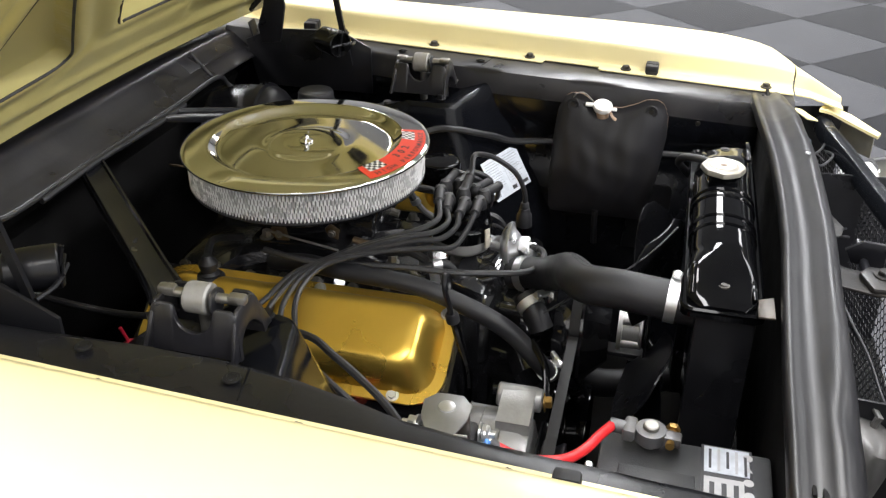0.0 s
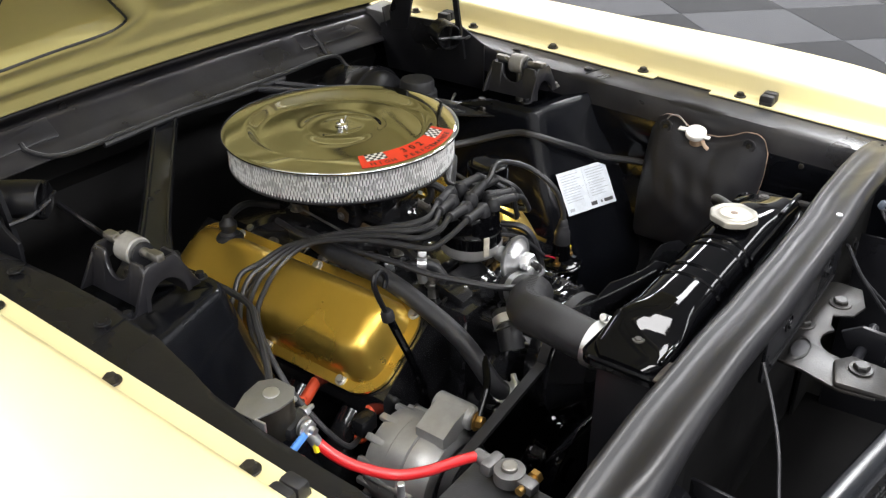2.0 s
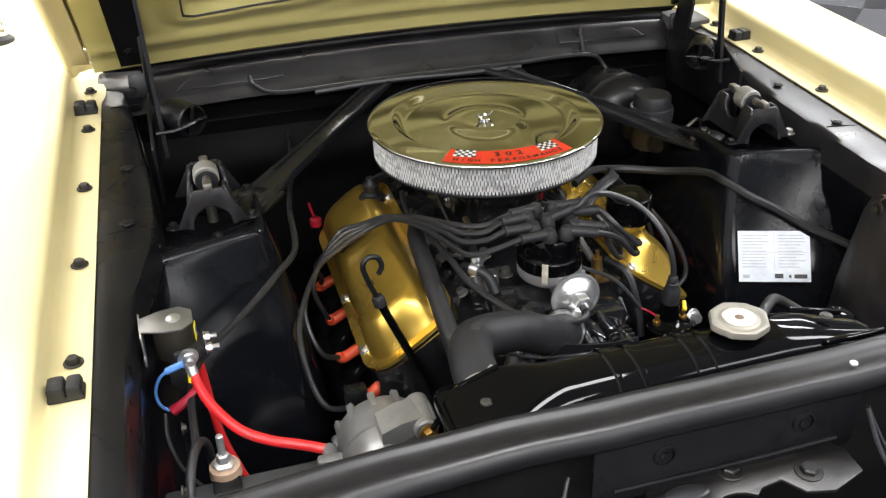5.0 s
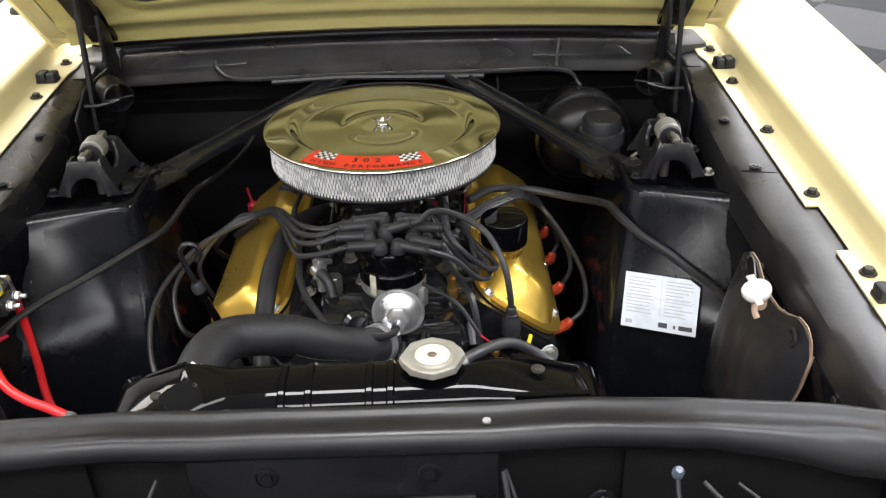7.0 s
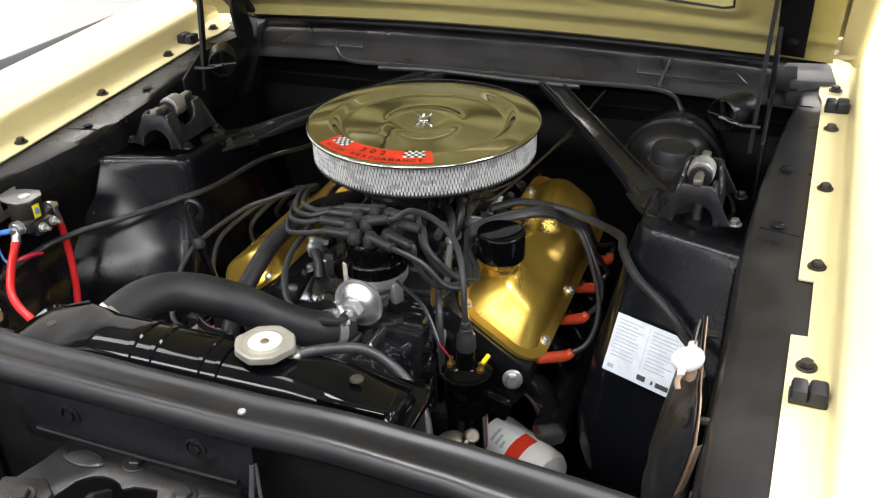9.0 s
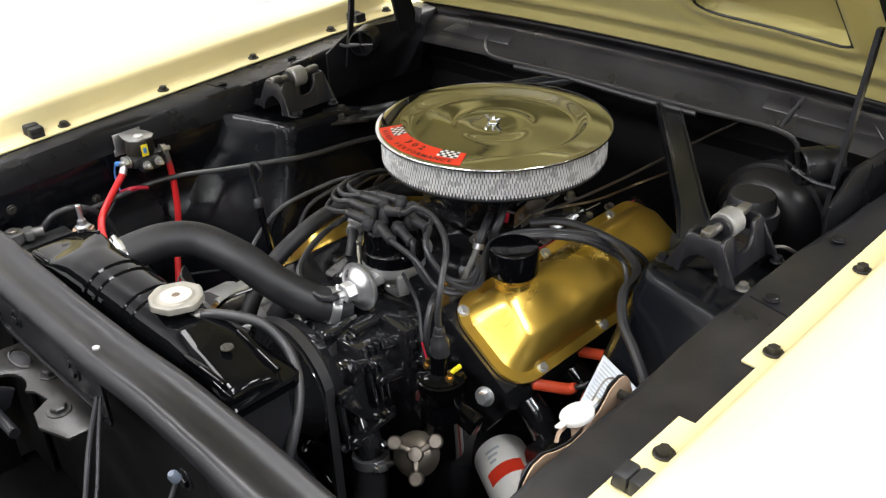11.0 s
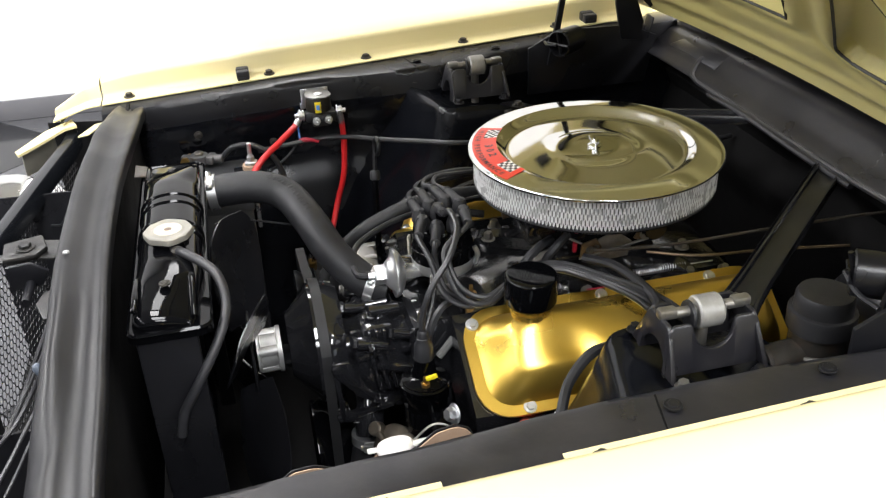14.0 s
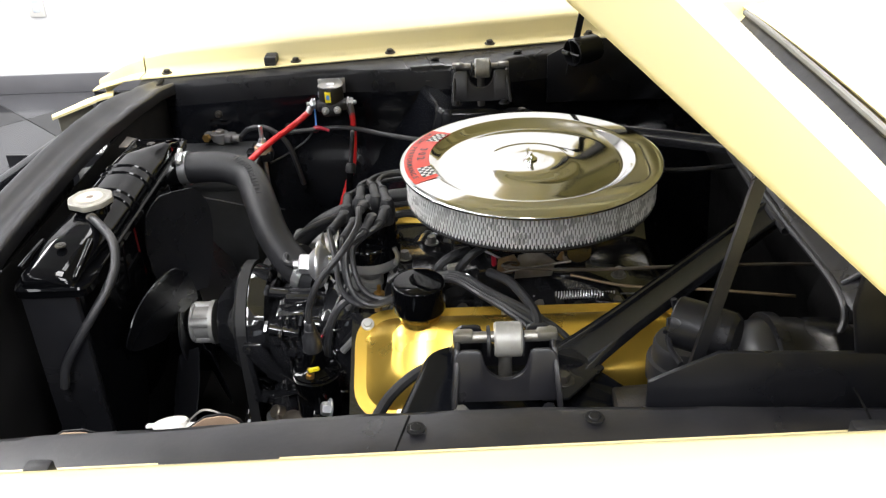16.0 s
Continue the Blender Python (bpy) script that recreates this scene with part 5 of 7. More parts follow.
part("vacuum_pipe", tube([(0.080, -0.085, 0.792), (0.088, -0.100, 0.815), (0.090, -0.085, 0.838), (0.080, -0.065, 0.848)], 0.006, 8, 5), RUBBER, engine)
part("pipe_clamp", lathe([(0.0065, -0.003), (0.0078, -0.003), (0.0078, 0.003), (0.0065, 0.003)], 14, along((0.083, -0.091, 0.800), (0.3, -0.5, 1))), ZINC, engine)
part("vacuum_pipe", tube([(-0.06, 0.09, 0.80), (-0.10, 0.11, 0.815), (-0.14, 0.10, 0.822), (-0.163, 0.090, 0.818)], 0.0055, 8, 5), RUBBER, engine)
part("kickdown_rod", tube([(0.088, 0.05, 0.805), (0.112, 0.12, 0.800), (0.135, 0.22, 0.805), (0.15, 0.33, 0.80)], 0.0020, 6), BRONZE, engine)
part("heater_line", tube([(0.118, -0.05, 0.779), (0.124, 0.06, 0.778), (0.127, 0.14, 0.778), (0.130, 0.20, 0.776)], 0.0012, 6), REDPLASTIC, engine)
for i in range(8):
    y = -0.20 + 0.052 * i
    for s in (1, -1):
        bolt(engine, (s * (0.102 + 0.004 * (i % 2)), y, 0.768 - 0.002 * (i % 3)), (s * 0.4, 0, 1), 0.0062, 0.009, STEEL if (i + s) % 3 else BOLTBLACK)


# ---- air cleaner ----
cleaner = thing("air_cleaner", (0, 0.002, 0.888), "round chrome air cleaner with white mesh filter on the engine", "air cleaner")
C = Matrix.Translation((0, 0.002, 0))
lid = part("lid", lathe([(0.1735, 0.9335), (0.1765, 0.9340), (0.1780, 0.9362), (0.1777, 0.9383), (0.1758, 0.9399), (0.170, 0.9408), (0.155, 0.9422), (0.145, 0.9430), (0.1412, 0.9432), (0.1392, 0.9428), (0.1376, 0.9418), (0.1352, 0.9398), (0.1318, 0.9370),
                         (0.1284, 0.9345), (0.1252, 0.9329), (0.1222, 0.9323), (0.118, 0.9323), (0.110, 0.9325), (0.095, 0.9329), (0.080, 0.9333), (0.070, 0.9337), (0.064, 0.9343), (0.060, 0.9352), (0.0565, 0.9363), (0.0535, 0.9370), (0.050, 0.9373), (0.042, 0.9375), (0.034, 0.9375), (0.030, 0.9373),
                         (0.026, 0.9371), (0.020, 0.9370), (0.0, 0.9370)], 160, C, caps=False), LIDCHROME, cleaner, "polished chrome lid", 60)
part("stud", join(rod((0, 0.002, 0.936), (0, 0.002, 0.9478), 0.0030, 10), lathe([(0.0095, 0.9378), (0.0095, 0.9390), (0.006, 0.9410), (0.0045, 0.9425)], 16, C)), CHROME, lid)
wing = tube([(-0.0135, 0, 0.9475), (-0.0108, 0, 0.9445), (-0.005, 0, 0.9418), (0, 0, 0.9410), (0.005, 0, 0.9418), (0.0108, 0, 0.9445), (0.0135, 0, 0.9475)], 0.0022, 8, 4)
bmesh.ops.transform(wing, matrix=C @ Matrix.Rotation(radians(10), 4, "Z"), verts=wing.verts)
part("wing_nut", wing, CHROME, lid)
N_PLEAT = 150
pleats = []
for z in (0.893, 0.935):
    pleats.append([C @ V(((0.1655 - 0.006 * (k % 2)) * math.cos(math.pi * k / N_PLEAT), (0.1655 - 0.006 * (k % 2)) * math.sin(math.pi * k / N_PLEAT), z)) for k in range(2 * N_PLEAT)])
part("filter_element", loft(pleats, caps=False), MEDIA, cleaner, "white pleated paper filter element", 20)


def filter_screen():
    """Expanded metal: strands that cross in both directions round the filter."""
    bm = B()
    n, rows, z0, z1, R = 210, 5, 0.8935, 0.9350, 0.1690
    for k in range(n):
        for j in range(rows):
            for sgn in (1, -1):
                a0 = 2 * math.pi * (k + 0.5 * (j % 2)) / n
                a1 = a0 + sgn * math.pi / n
                za, zb = z0 + (z1 - z0) * j / rows, z0 + (z1 - z0) * (j + 1) / rows
                p, q = (V((R * math.cos(a), R * math.sin(a) + 0.002, z)) for a, z in ((a0, za), (a1, zb)))
                out = V((math.cos(a0), math.sin(a0), 0))
                sd = (q - p).cross(out).normalized() * 0.0007
                o = out * 0.0008
                vs = [bm.verts.new(c) for c in (p - sd, p + sd, q + sd, q - sd, p - sd * 0.4 + o, p + sd * 0.4 + o, q + sd * 0.4 + o, q - sd * 0.4 + o)]
                for f in ((4, 5, 6, 7), (0, 4, 7, 3), (1, 2, 6, 5)):
                    bm.faces.new([vs[i] for i in f])
            # the upright bond where two strands meet
            sd = V((-math.sin(a0), math.cos(a0), 0)) * 0.0016
            h = (z1 - z0) / rows * 0.46
            c = V((R * math.cos(a0), R * math.sin(a0) + 0.002, za))
            o = V((math.cos(a0), math.sin(a0), 0)) * 0.0011
            vs = [bm.verts.new(c + q) for q in (-sd - V((0, 0, h)), sd - V((0, 0, h)), sd + V((0, 0, h)), -sd + V((0, 0, h)), o - V((0, 0, h * 0.9)), o + V((0, 0, h * 0.9)))]
            bm.faces.new([vs[i] for i in (0, 4, 5, 3)])
            bm.faces.new([vs[i] for i in (4, 1, 2, 5)])
    return bm


part("filter_screen", filter_screen(), SCREEN, cleaner, "bright expanded metal screen", 10)["kind"] = "stuff"
for z, name in ((0.9325, "top_seal"), (0.8905, "bottom_seal")):
    part(name, lathe([(0.160, z - 0.0025), (0.1695, z - 0.0025), (0.1705, z), (0.1695, z + 0.0025), (0.160, z + 0.0025)], 72, C, caps=False), RUBBER, cleaner)
part("base_pan", lathe([(0.05, 0.872), (0.09, 0.874), (0.125, 0.884), (0.150, 0.8885), (0.166, 0.8885), (0.1685, 0.8865), (0.166, 0.8845), (0.150, 0.8840), (0.120, 0.878), (0.085, 0.866), (0.05, 0.862)], 72, C), CAST, cleaner)


def arc_plate(r0, r1, a0, a1, z, n=24):
    bm = B()
    prev = None
    for i in range(n + 1):
        a = radians(a0 + (a1 - a0) * i / n)
        q = [bm.verts.new(C @ V((r * math.cos(a), r * math.sin(a), z + (0.172 - r) * 0.110))) for r in (r0, r1)]
        if prev:
            bm.faces.new((prev[0], prev[1], q[1], q[0]))
        prev = q
    return bm


decal = part("decal", arc_plate(0.1375, 0.1715, 231.5, 296.5, 0.9410), DECALRED, lid, "red performance decal with checkered ends")


def arc_text(words, radius, mid, size, step, z):
    """Letters set one by one along an arc, to be read from outside the lid."""
    bm = B()
    n = len(words)
    for i, ch in enumerate(words):
        if ch == " ":
            continue
        cu = bpy.data.curves.new("letter", "FONT")
        cu.body, cu.size, cu.align_x, cu.resolution_u = ch, size, "CENTER", 2
        cu.offset = size * 0.03
        ob = bpy.data.objects.new("letter", cu)
        scene.collection.objects.link(ob)
        me = bpy.data.meshes.new_from_object(ob)
        a = radians(mid + (i - (n - 1) / 2) * step)
        me.transform(C @ Matrix.Translation((radius * math.cos(a), radius * math.sin(a), z + (0.172 - radius) * 0.110)) @ Matrix.Rotation(a + math.pi / 2, 4, "Z") @ Matrix.Rotation(radians(6.3), 4, "X") @ Matrix.Diagonal((1.15, 1, 1, 1)))
        bm.from_mesh(me)
        bpy.data.meshes.remove(me)
        bpy.data.objects.remove(ob)
        bpy.data.curves.remove(cu)
    return bm


part("lettering", arc_text("302", 0.1535, 264, 0.0150, 6.0, 0.9415), DECALBLACK, decal)
part("lettering", arc_text("HIGH PERFORMANCE", 0.1675, 264, 0.0100, 3.55, 0.9415), DECALBLACK, decal)
for a0, a1 in ((235.0, 246.5), (281.5, 293.0)):
    part("flag", arc_plate(0.1375, 0.1560, a0, a1, 0.9413, 6), DECALWHITE, decal)
    chk = B()
    for i in range(6):
        for j in range(4):
            if (i + j) % 2 == 0:
                w = (a1 - a0) / 6
                chk = join(chk, arc_plate(0.1375 + 0.0185 * j / 4, 0.1375 + 0.0185 * (j + 1) / 4, a0 + w * i, a0 + w * (i + 1), 0.9416, 1))
    part("flag_checks", chk, DECALBLACK, decal)

# ---- distributor ----
DX, DY = 0.016, -0.226
dist = thing("distributor", (DX, DY, 0.74), "black distributor cap over grey housing with silver vacuum canister", "distributor")
part("shaft_housing", lathe([(0.0135, 0.715), (0.0135, 0.757), (0.017, 0.760), (0.017, 0.768), (0.014, 0.771), (0.018, 0.780), (0.034, 0.789), (0.042, 0.795), (0.0445, 0.800), (0.0445, 0.812)], 28, pose(DX, DY, 0)), ALU, dist, "grey cast aluminium housing")
part("clamp_lug", rbox((0.012, 0.016, 0.030), 0.003, pose(0.055, -0.246, 0.788, 0, 0, -25)), ALU, dist)
part("shaft_clamp", join(lathe([(0.014, 0.716), (0.022, 0.718), (0.022, 0.726), (0.014, 0.728)], 20, pose(DX, DY, 0)), rbox((0.030, 0.014, 0.008), 0.002, pose(0.040, -0.240, 0.720, 0, 0, -30))), ENGINEBLACK, dist)
part("cap", lathe([(0.0435, 0.811), (0.0445, 0.812), (0.0445, 0.829), (0.0425, 0.831), (0.041, 0.842), (0.040, 0.855), (0.036, 0.861), (0.02, 0.863), (0.0, 0.864)], 32, pose(DX, DY, 0)), GLOSS, dist)
towers = []
for k in range(8):
    a = radians(45 * k + 20)
    x, y = DX + 0.031 * math.cos(a), DY + 0.031 * math.sin(a)
    part("cap_tower", rod((x, y, 0.835), (x, y, 0.872), 0.0092, 14, 0.0015), GLOSS, dist)
    towers.append(V((x, y, 0.862)))
part("cap_tower", rod((DX, DY, 0.855), (DX, DY, 0.880), 0.0092, 14, 0.0015), GLOSS, dist)
vac = along((0.024, -0.298, 0.797), (0.0, -1, 0.04))
part("vacuum_canister", lathe([(0.010, -0.03), (0.013, -0.014), (0.020, -0.012), (0.031, -0.006), (0.0342, -0.001), (0.0342, 0.0018), (0.0325, 0.0024), (0.0300, 0.0012), (0.0280, 0.0018), (0.024, 0.0052), (0.0195, 0.0095), (0.0165, 0.0125), (0.013, 0.0135), (0.0, 0.0135)], 48, vac), ZINC, dist, "bright zinc vacuum canister")
part("canister_nut", lathe([(0.0135, 0.012), (0.0138, 0.0135), (0.0138, 0.0265), (0.0125, 0.0280), (0.0060, 0.0285), (0.0050, 0.037)], 6, vac), ZINC, dist)
part("canister_arm", rbox((0.022, 0.055, 0.012), 0.003, pose(0.026, -0.268, 0.797)), ALU, dist)
part("cap_clip", rbox((0.0085, 0.003, 0.030), 0.001, pose(-0.008, -0.269, 0.820, 0, 0, -32)), CAPPRINT, dist, "dull cream plated clip")
part("cap_clip", tube([(0.045, -0.188, 0.806), (0.047, -0.184, 0.82), (0.046, -0.188, 0.832)], 0.0035, 6), ZINC, dist)

# ---- spark plug wires ----
def elbow_boot(p, d, rise, parent, reach=0.040):
    """A right-angled boot: upright over a cap tower, then lying along d. Gives the end of its spout."""
    d = V(d).normalized()
    top = p + V((0, 0, rise))
    end = top + d * reach
    part("cap_boot", join(lathe([(0.0108, 0.0), (0.0112, 0.001), (0.0108, rise * 0.7), (0.0098, rise), (0.0070, rise + 0.0065), (0.0, rise + 0.0075)], 16, Matrix.Translation(p)),
                          tube([top - d * 0.004, top + d * 0.010, top + d * 0.028, end], lambda t: 0.0078 - 0.0016 * t, 12, 4), lathe([(0.0066, -0.003), (0.0072, -0.002), (0.0072, 0.001), (0.0056, 0.002)], 12, along(end, d))), RUBBER, parent)
    return end


def plug_wire(p, d, rise, points, plug, group):
    w = thing("spark_plug_wire", p, "grey-black spark plug wire with orange plug boot", "plug wire", group)
    start = elbow_boot(p, d, rise, w)
    part("cable", tube([start - V(d).normalized() * 0.006, start + V(d).normalized() * 0.004] + points, 0.0039, 8, 6), WIRE, w)
    e, f = V(points[-1]), V(points[-2])
    k = (f - e).normalized()
    q = V(plug)
    part("plug_boot", tube([e + k * 0.012, e, e.lerp(q, 0.5), q], lambda t: 0.0062 + 0.0028 * min(1, t * 3) - 0.001 * t, 10, 5), ORANGE, w, "orange silicone plug boot")
    return w


LG, RG = "plug wires of the right bank", "plug wires of the left bank"
LEFT_TURN = (((-0.072, -0.253, 0.862), (-0.104, -0.243, 0.854), (-0.121, -0.212, 0.856), (-0.136, -0.162, 0.854)), ((-0.080, -0.241, 0.871), (-0.108, -0.227, 0.866), (-0.123, -0.195, 0.866), (-0.139, -0.150, 0.858)),
             ((-0.078, -0.229, 0.876), (-0.106, -0.216, 0.873), (-0.124, -0.182, 0.870), (-0.141, -0.138, 0.860)), ((-0.072, -0.215, 0.878), (-0.100, -0.203, 0.876), (-0.118, -0.172, 0.868), (-0.138, -0.126, 0.856)))
for i, (k, py, out, d, rise) in enumerate(((5, -0.243, -0.342, (-1, -0.06, 0.00), 0.010), (4, -0.146, -0.326, (-1, -0.05, 0.03), 0.014), (3, -0.046, -0.304, (-1, -0.20, 0.05), 0.017), (2, 0.056, -0.290, (-1, -0.22, 0.05), 0.019))):
    yo, lift = 0.012 * i, 0.004 * i
    path = [V(q) for q in LEFT_TURN[i]] + [V((-0.158, -0.105 + yo, 0.845 - lift)), V((-0.176, -0.075 + yo, 0.832 - lift)),
            V((-0.205, -0.062 + yo * 1.2, 0.814 - lift)), V((-0.245 + 0.004 * i, -0.072 + yo * 1.8, 0.800 - 0.003 * i)), V((-0.290 + 0.010 * i, -0.102 + yo * 2.4, 0.782 - 0.006 * i)), V((out + 0.012, -0.080 + 0.45 * py + yo * 1.4, 0.745 - 0.004 * i)), V((out + 0.024, py - 0.022, 0.690 - 0.010 * (i == 0))), V((-0.268, py - 0.004 - 0.006 * (i == 0), 0.661 - 0.010 * (i == 0)))]
    plug_wire(towers[k], d, rise, path, (-0.230, py + 0.002, 0.675), LG)
for i, (k, py, d, rise, sx, sz) in enumerate(((6, -0.165, (0.92, -0.35, -0.06), 0.011, 0.006, 0.004), (7, -0.064, (0.95, -0.30, -0.10), 0.009, -0.014, -0.004), (0, 0.030, (1, -0.18, 0.02), 0.015, 0.016, 0.014), (1, 0.122, (1, -0.12, 0.04), 0.018, -0.004, 0.012))):
    yo = 0.012 * i
    path = [V((0.096 + sx * 0.5, -0.262 + yo * 0.7, 0.848 + sz)), V((0.122 + sx, -0.254 + yo * 0.6, 0.816 + sz * 0.7)), V((0.141 + sx, -0.230 + yo * 0.5, 0.803 + sz * 0.6)), V((0.140 + sx * 0.6, -0.198 + yo * 0.4, 0.805 + sz * 0.4)),
            V((0.125 - 0.002 * i, -0.158 + yo * 0.4, 0.818 + 0.003 * i)), V((0.122 - 0.002 * i, -0.122 + yo * 0.3, 0.824 + 0.002 * i)), V((0.150, -0.100 + yo * 0.3, 0.837 + 0.002 * i)), V((0.184, -0.076 + yo * 0.4, 0.840 + 0.001 * i)), V((0.204, -0.045 + yo * 0.7, 0.829)),
            V((0.220, -0.016 + yo * 1.1, 0.810 - 0.002 * i)), V((0.245, 0.004 + yo * 1.4, 0.784 - 0.004 * i)), V((0.276 - 0.006 * i, 0.6 * (0.004 + yo * 1.4) + 0.25 * py + 0.004, 0.752 - 0.006 * i)), V((0.300 - 0.012 * i, 0.15 * yo + 0.70 * py + 0.028, 0.714 - 0.004 * i)),
            V((0.296 - 0.008 * i, py + 0.036, 0.682)), V((0.267, py + 0.020, 0.662))]
    plug_wire(towers[k], d, rise, path, (0.232, py - 0.020, 0.676), RG)

coil = thing("ignition_coil", (0.170, -0.293, 0.588), "glossy black cylindrical ignition coil on a bracket", "ignition coil")
CM = Matrix.Translation((0.171, -0.292, 0.002))
part("can", lathe([(0.022, 0.588), (0.027, 0.591), (0.0275, 0.60), (0.0275, 0.690), (0.0300, 0.694), (0.0305, 0.712), (0.0330, 0.7135), (0.0335, 0.7165), (0.030, 0.7185)], 32, CM), GLOSS, coil)
part("top", lathe([(0.031, 0.716), (0.030, 0.720), (0.022, 0.722), (0.0155, 0.727), (0.0135, 0.742), (0.0135, 0.752), (0.0, 0.753)], 24, CM), GLOSS, coil)
for x, m_ in ((-0.02, BRASS), (0.02, BRASS)):
    part("terminal", join(rod(CM @ V((x, -0.004, 0.718)), CM @ V((x, -0.004, 0.736)), 0.003, 8), lathe([(0.006, 0.722), (0.006, 0.727)], 6, CM @ Matrix.Translation((x, -0.004, 0)))), m_, coil)
part("terminal_sleeve", rbox((0.0055, 0.016, 0.0055), 0.0015, CM @ pose(0.025, 0.003, 0.738, 25, 0, -20)), YELLOWPLASTIC, coil, "yellow wire sleeve")
part("coil_boot", lathe([(0.0122, 0.740), (0.0128, 0.742), (0.0122, 0.772), (0.0092, 0.776), (0.0086, 0.783), (0.0074, 0.784), (0.0068, 0.792), (0.0050, 0.794)], 18, CM), RUBBER, coil)
end = elbow_boot(V((DX - 0.006, DY - 0.003, 0.866)), (0.95, -0.05, 0.30), 0.014, coil, 0.034)
part("coil_wire", tube([CM @ V((0, 0, 0.785)), (0.169, -0.291, 0.815), (0.162, -0.276, 0.850), (0.142, -0.246, 0.880), (0.108, -0.228, 0.898), (0.074, -0.228, 0.906), end + V((0.012, 0, 0.003)), end - V((0.006, 0, 0.002))], 0.0042, 8), WIRE, coil)
part("bracket_clamp", lathe([(0.0285, 0.655), (0.0295, 0.655), (0.0295, 0.680), (0.0285, 0.680)], 28, CM), GLOSS, coil)
part("bracket", rbox((0.05, 0.02, 0.03), 0.004, pose(0.205, -0.285, 0.668, 0, 15, 0)), GLOSS, coil)
bolt(coil, (0.226, -0.268, 0.700), (0.3, -1, 0.3), 0.009, 0.012, ZINC)
part("ignition_lead", tube([CM @ V((-0.02, -0.004, 0.733)), (0.142, -0.292, 0.742), (0.130, -0.285, 0.748)], 0.0014, 6), REDPLASTIC, coil)
part("ignition_lead", tube([(0.130, -0.285, 0.748), (0.10, -0.262, 0.785), (0.055, -0.245, 0.806)], 0.0028, 6), WIRE, coil)
part("ignition_lead", tube([(0.135, -0.285, 0.70), (0.128, -0.275, 0.755), (0.12, -0.255, 0.790), (0.105, -0.22, 0.795)], 0.005, 6), WIRE, coil)

# ---- hoses ----
def hose(points, r, label, clamps=(), ribs=None):
    h = thing("coolant_hose", points[0], label, "hose")
    body = part("hose_body", tube(points, r, 20, 10), RUBBER, h)
    line = spline(points, 10)
    for f in clamps:
        i = min(len(line) - 2, max(1, int(f * (len(line) - 1))))
        d = line[i + 1] - line[i - 1]
        m = along(line[i], d)
        rr = r if not callable(r) else r(f)
        c = part("hose_clamp", lathe([(rr + 0.0005, -0.0065), (rr + 0.0022, -0.0065), (rr + 0.0022, 0.0065), (rr + 0.0005, 0.0065)], 28, m), ZINC, h, "bright steel worm-drive clamp")
        q = m @ Matrix.Rotation(CLAMP_SPIN, 4, "Z")
        part("clamp_screw", join(rbox((0.010, 0.016, 0.012), 0.002, q @ Matrix.Translation((rr + 0.006, 0, 0))), rod(q @ V((rr + 0.007, -0.016, 0)), q @ V((rr + 0.007, 0.012, 0)), 0.0042, 8)), ZINC, c)
    if ribs:
        i0, i1, n = ribs
        for k in range(n):
            f = (i0 + (i1 - i0) * k / (n - 1)) * (len(line) - 1)
            i = min(len(line) - 2, max(1, int(f)))
            d = (line[i + 1] - line[i - 1]).normalized()
            c = line[i].lerp(line[min(i + 1, len(line) - 1)], f - i)
            up = (V((0.25, 0, 1)) - d * d.dot(V((0.25, 0, 1)))).normalized()
            sd = d.cross(up)
            part("moulded_mark", tube([c + (up * math.cos(radians(a)) + sd * math.sin(radians(a))) * (r + 0.0001) for a in (-11, 0, 11)], 0.0006, 5, 3), RUBBER, body)
    return h


CLAMP_SPIN = 2.2
hose([(-0.182, -0.560, 0.860), (-0.181, -0.525, 0.863), (-0.175, -0.468, 0.865), (-0.155, -0.425, 0.855), (-0.100, -0.399, 0.837), (-0.058, -0.379, 0.809), (-0.030, -0.357, 0.786), (-0.006, -0.332, 0.770), (0.004, -0.306, 0.762)], 0.0245,
     "thick black upper radiator hose with steel clamps", (0.12, 0.90), (0.30, 0.50, 16))
hose([(-0.085, 0.03, 0.78), (-0.112, -0.03, 0.803), (-0.140, -0.10, 0.815), (-0.150, -0.20, 0.815), (-0.152, -0.27, 0.796), (-0.150, -0.33, 0.765), (-0.145, -0.375, 0.715), (-0.125, -0.385, 0.690)], 0.0125, "black heater hose along the gold valve cover", (0.97,))
CLAMP_SPIN = 1.2
hose([(-0.098, -0.195, 0.806), (-0.086, -0.214, 0.812), (-0.072, -0.228, 0.803), (-0.066, -0.240, 0.785)], 0.0075, "short thin black hose with small steel clamp", (0.36,))
hose([(-0.06, -0.335, 0.765), (-0.075, -0.352, 0.752), (-0.085, -0.365, 0.73)], 0.017, "short black pump hose with steel clamp", (0.3,))
hose([(0.098, -0.362, 0.585), (0.102, -0.366, 0.560), (0.112, -0.385, 0.515), (0.14, -0.46, 0.49), (0.17, -0.55, 0.50)], 0.024, "thick black lower radiator hose", (0.05,))
vh = thing("vacuum_hose", (0.024, -0.338, 0.803), "thin grey rubber vacuum hose to the distributor", "hose")
part("hose_body", tube([(0.023, -0.326, 0.798), (0.020, -0.343, 0.797), (0.004, -0.350, 0.796), (-0.030, -0.347, 0.798), (-0.061, -0.334, 0.804), (-0.090, -0.290, 0.812), (-0.108, -0.240, 0.816), (-0.114, -0.190, 0.819), (-0.125, -0.120, 0.820), (-0.138, -0.050, 0.822), (-0.130, 0.020, 0.826)], 0.0045, 8), WIRE, vh)
part("hose_end", rod((0.0235, -0.323, 0.798), (0.021, -0.338, 0.7975), 0.0058, 8), RUBBER, vh)

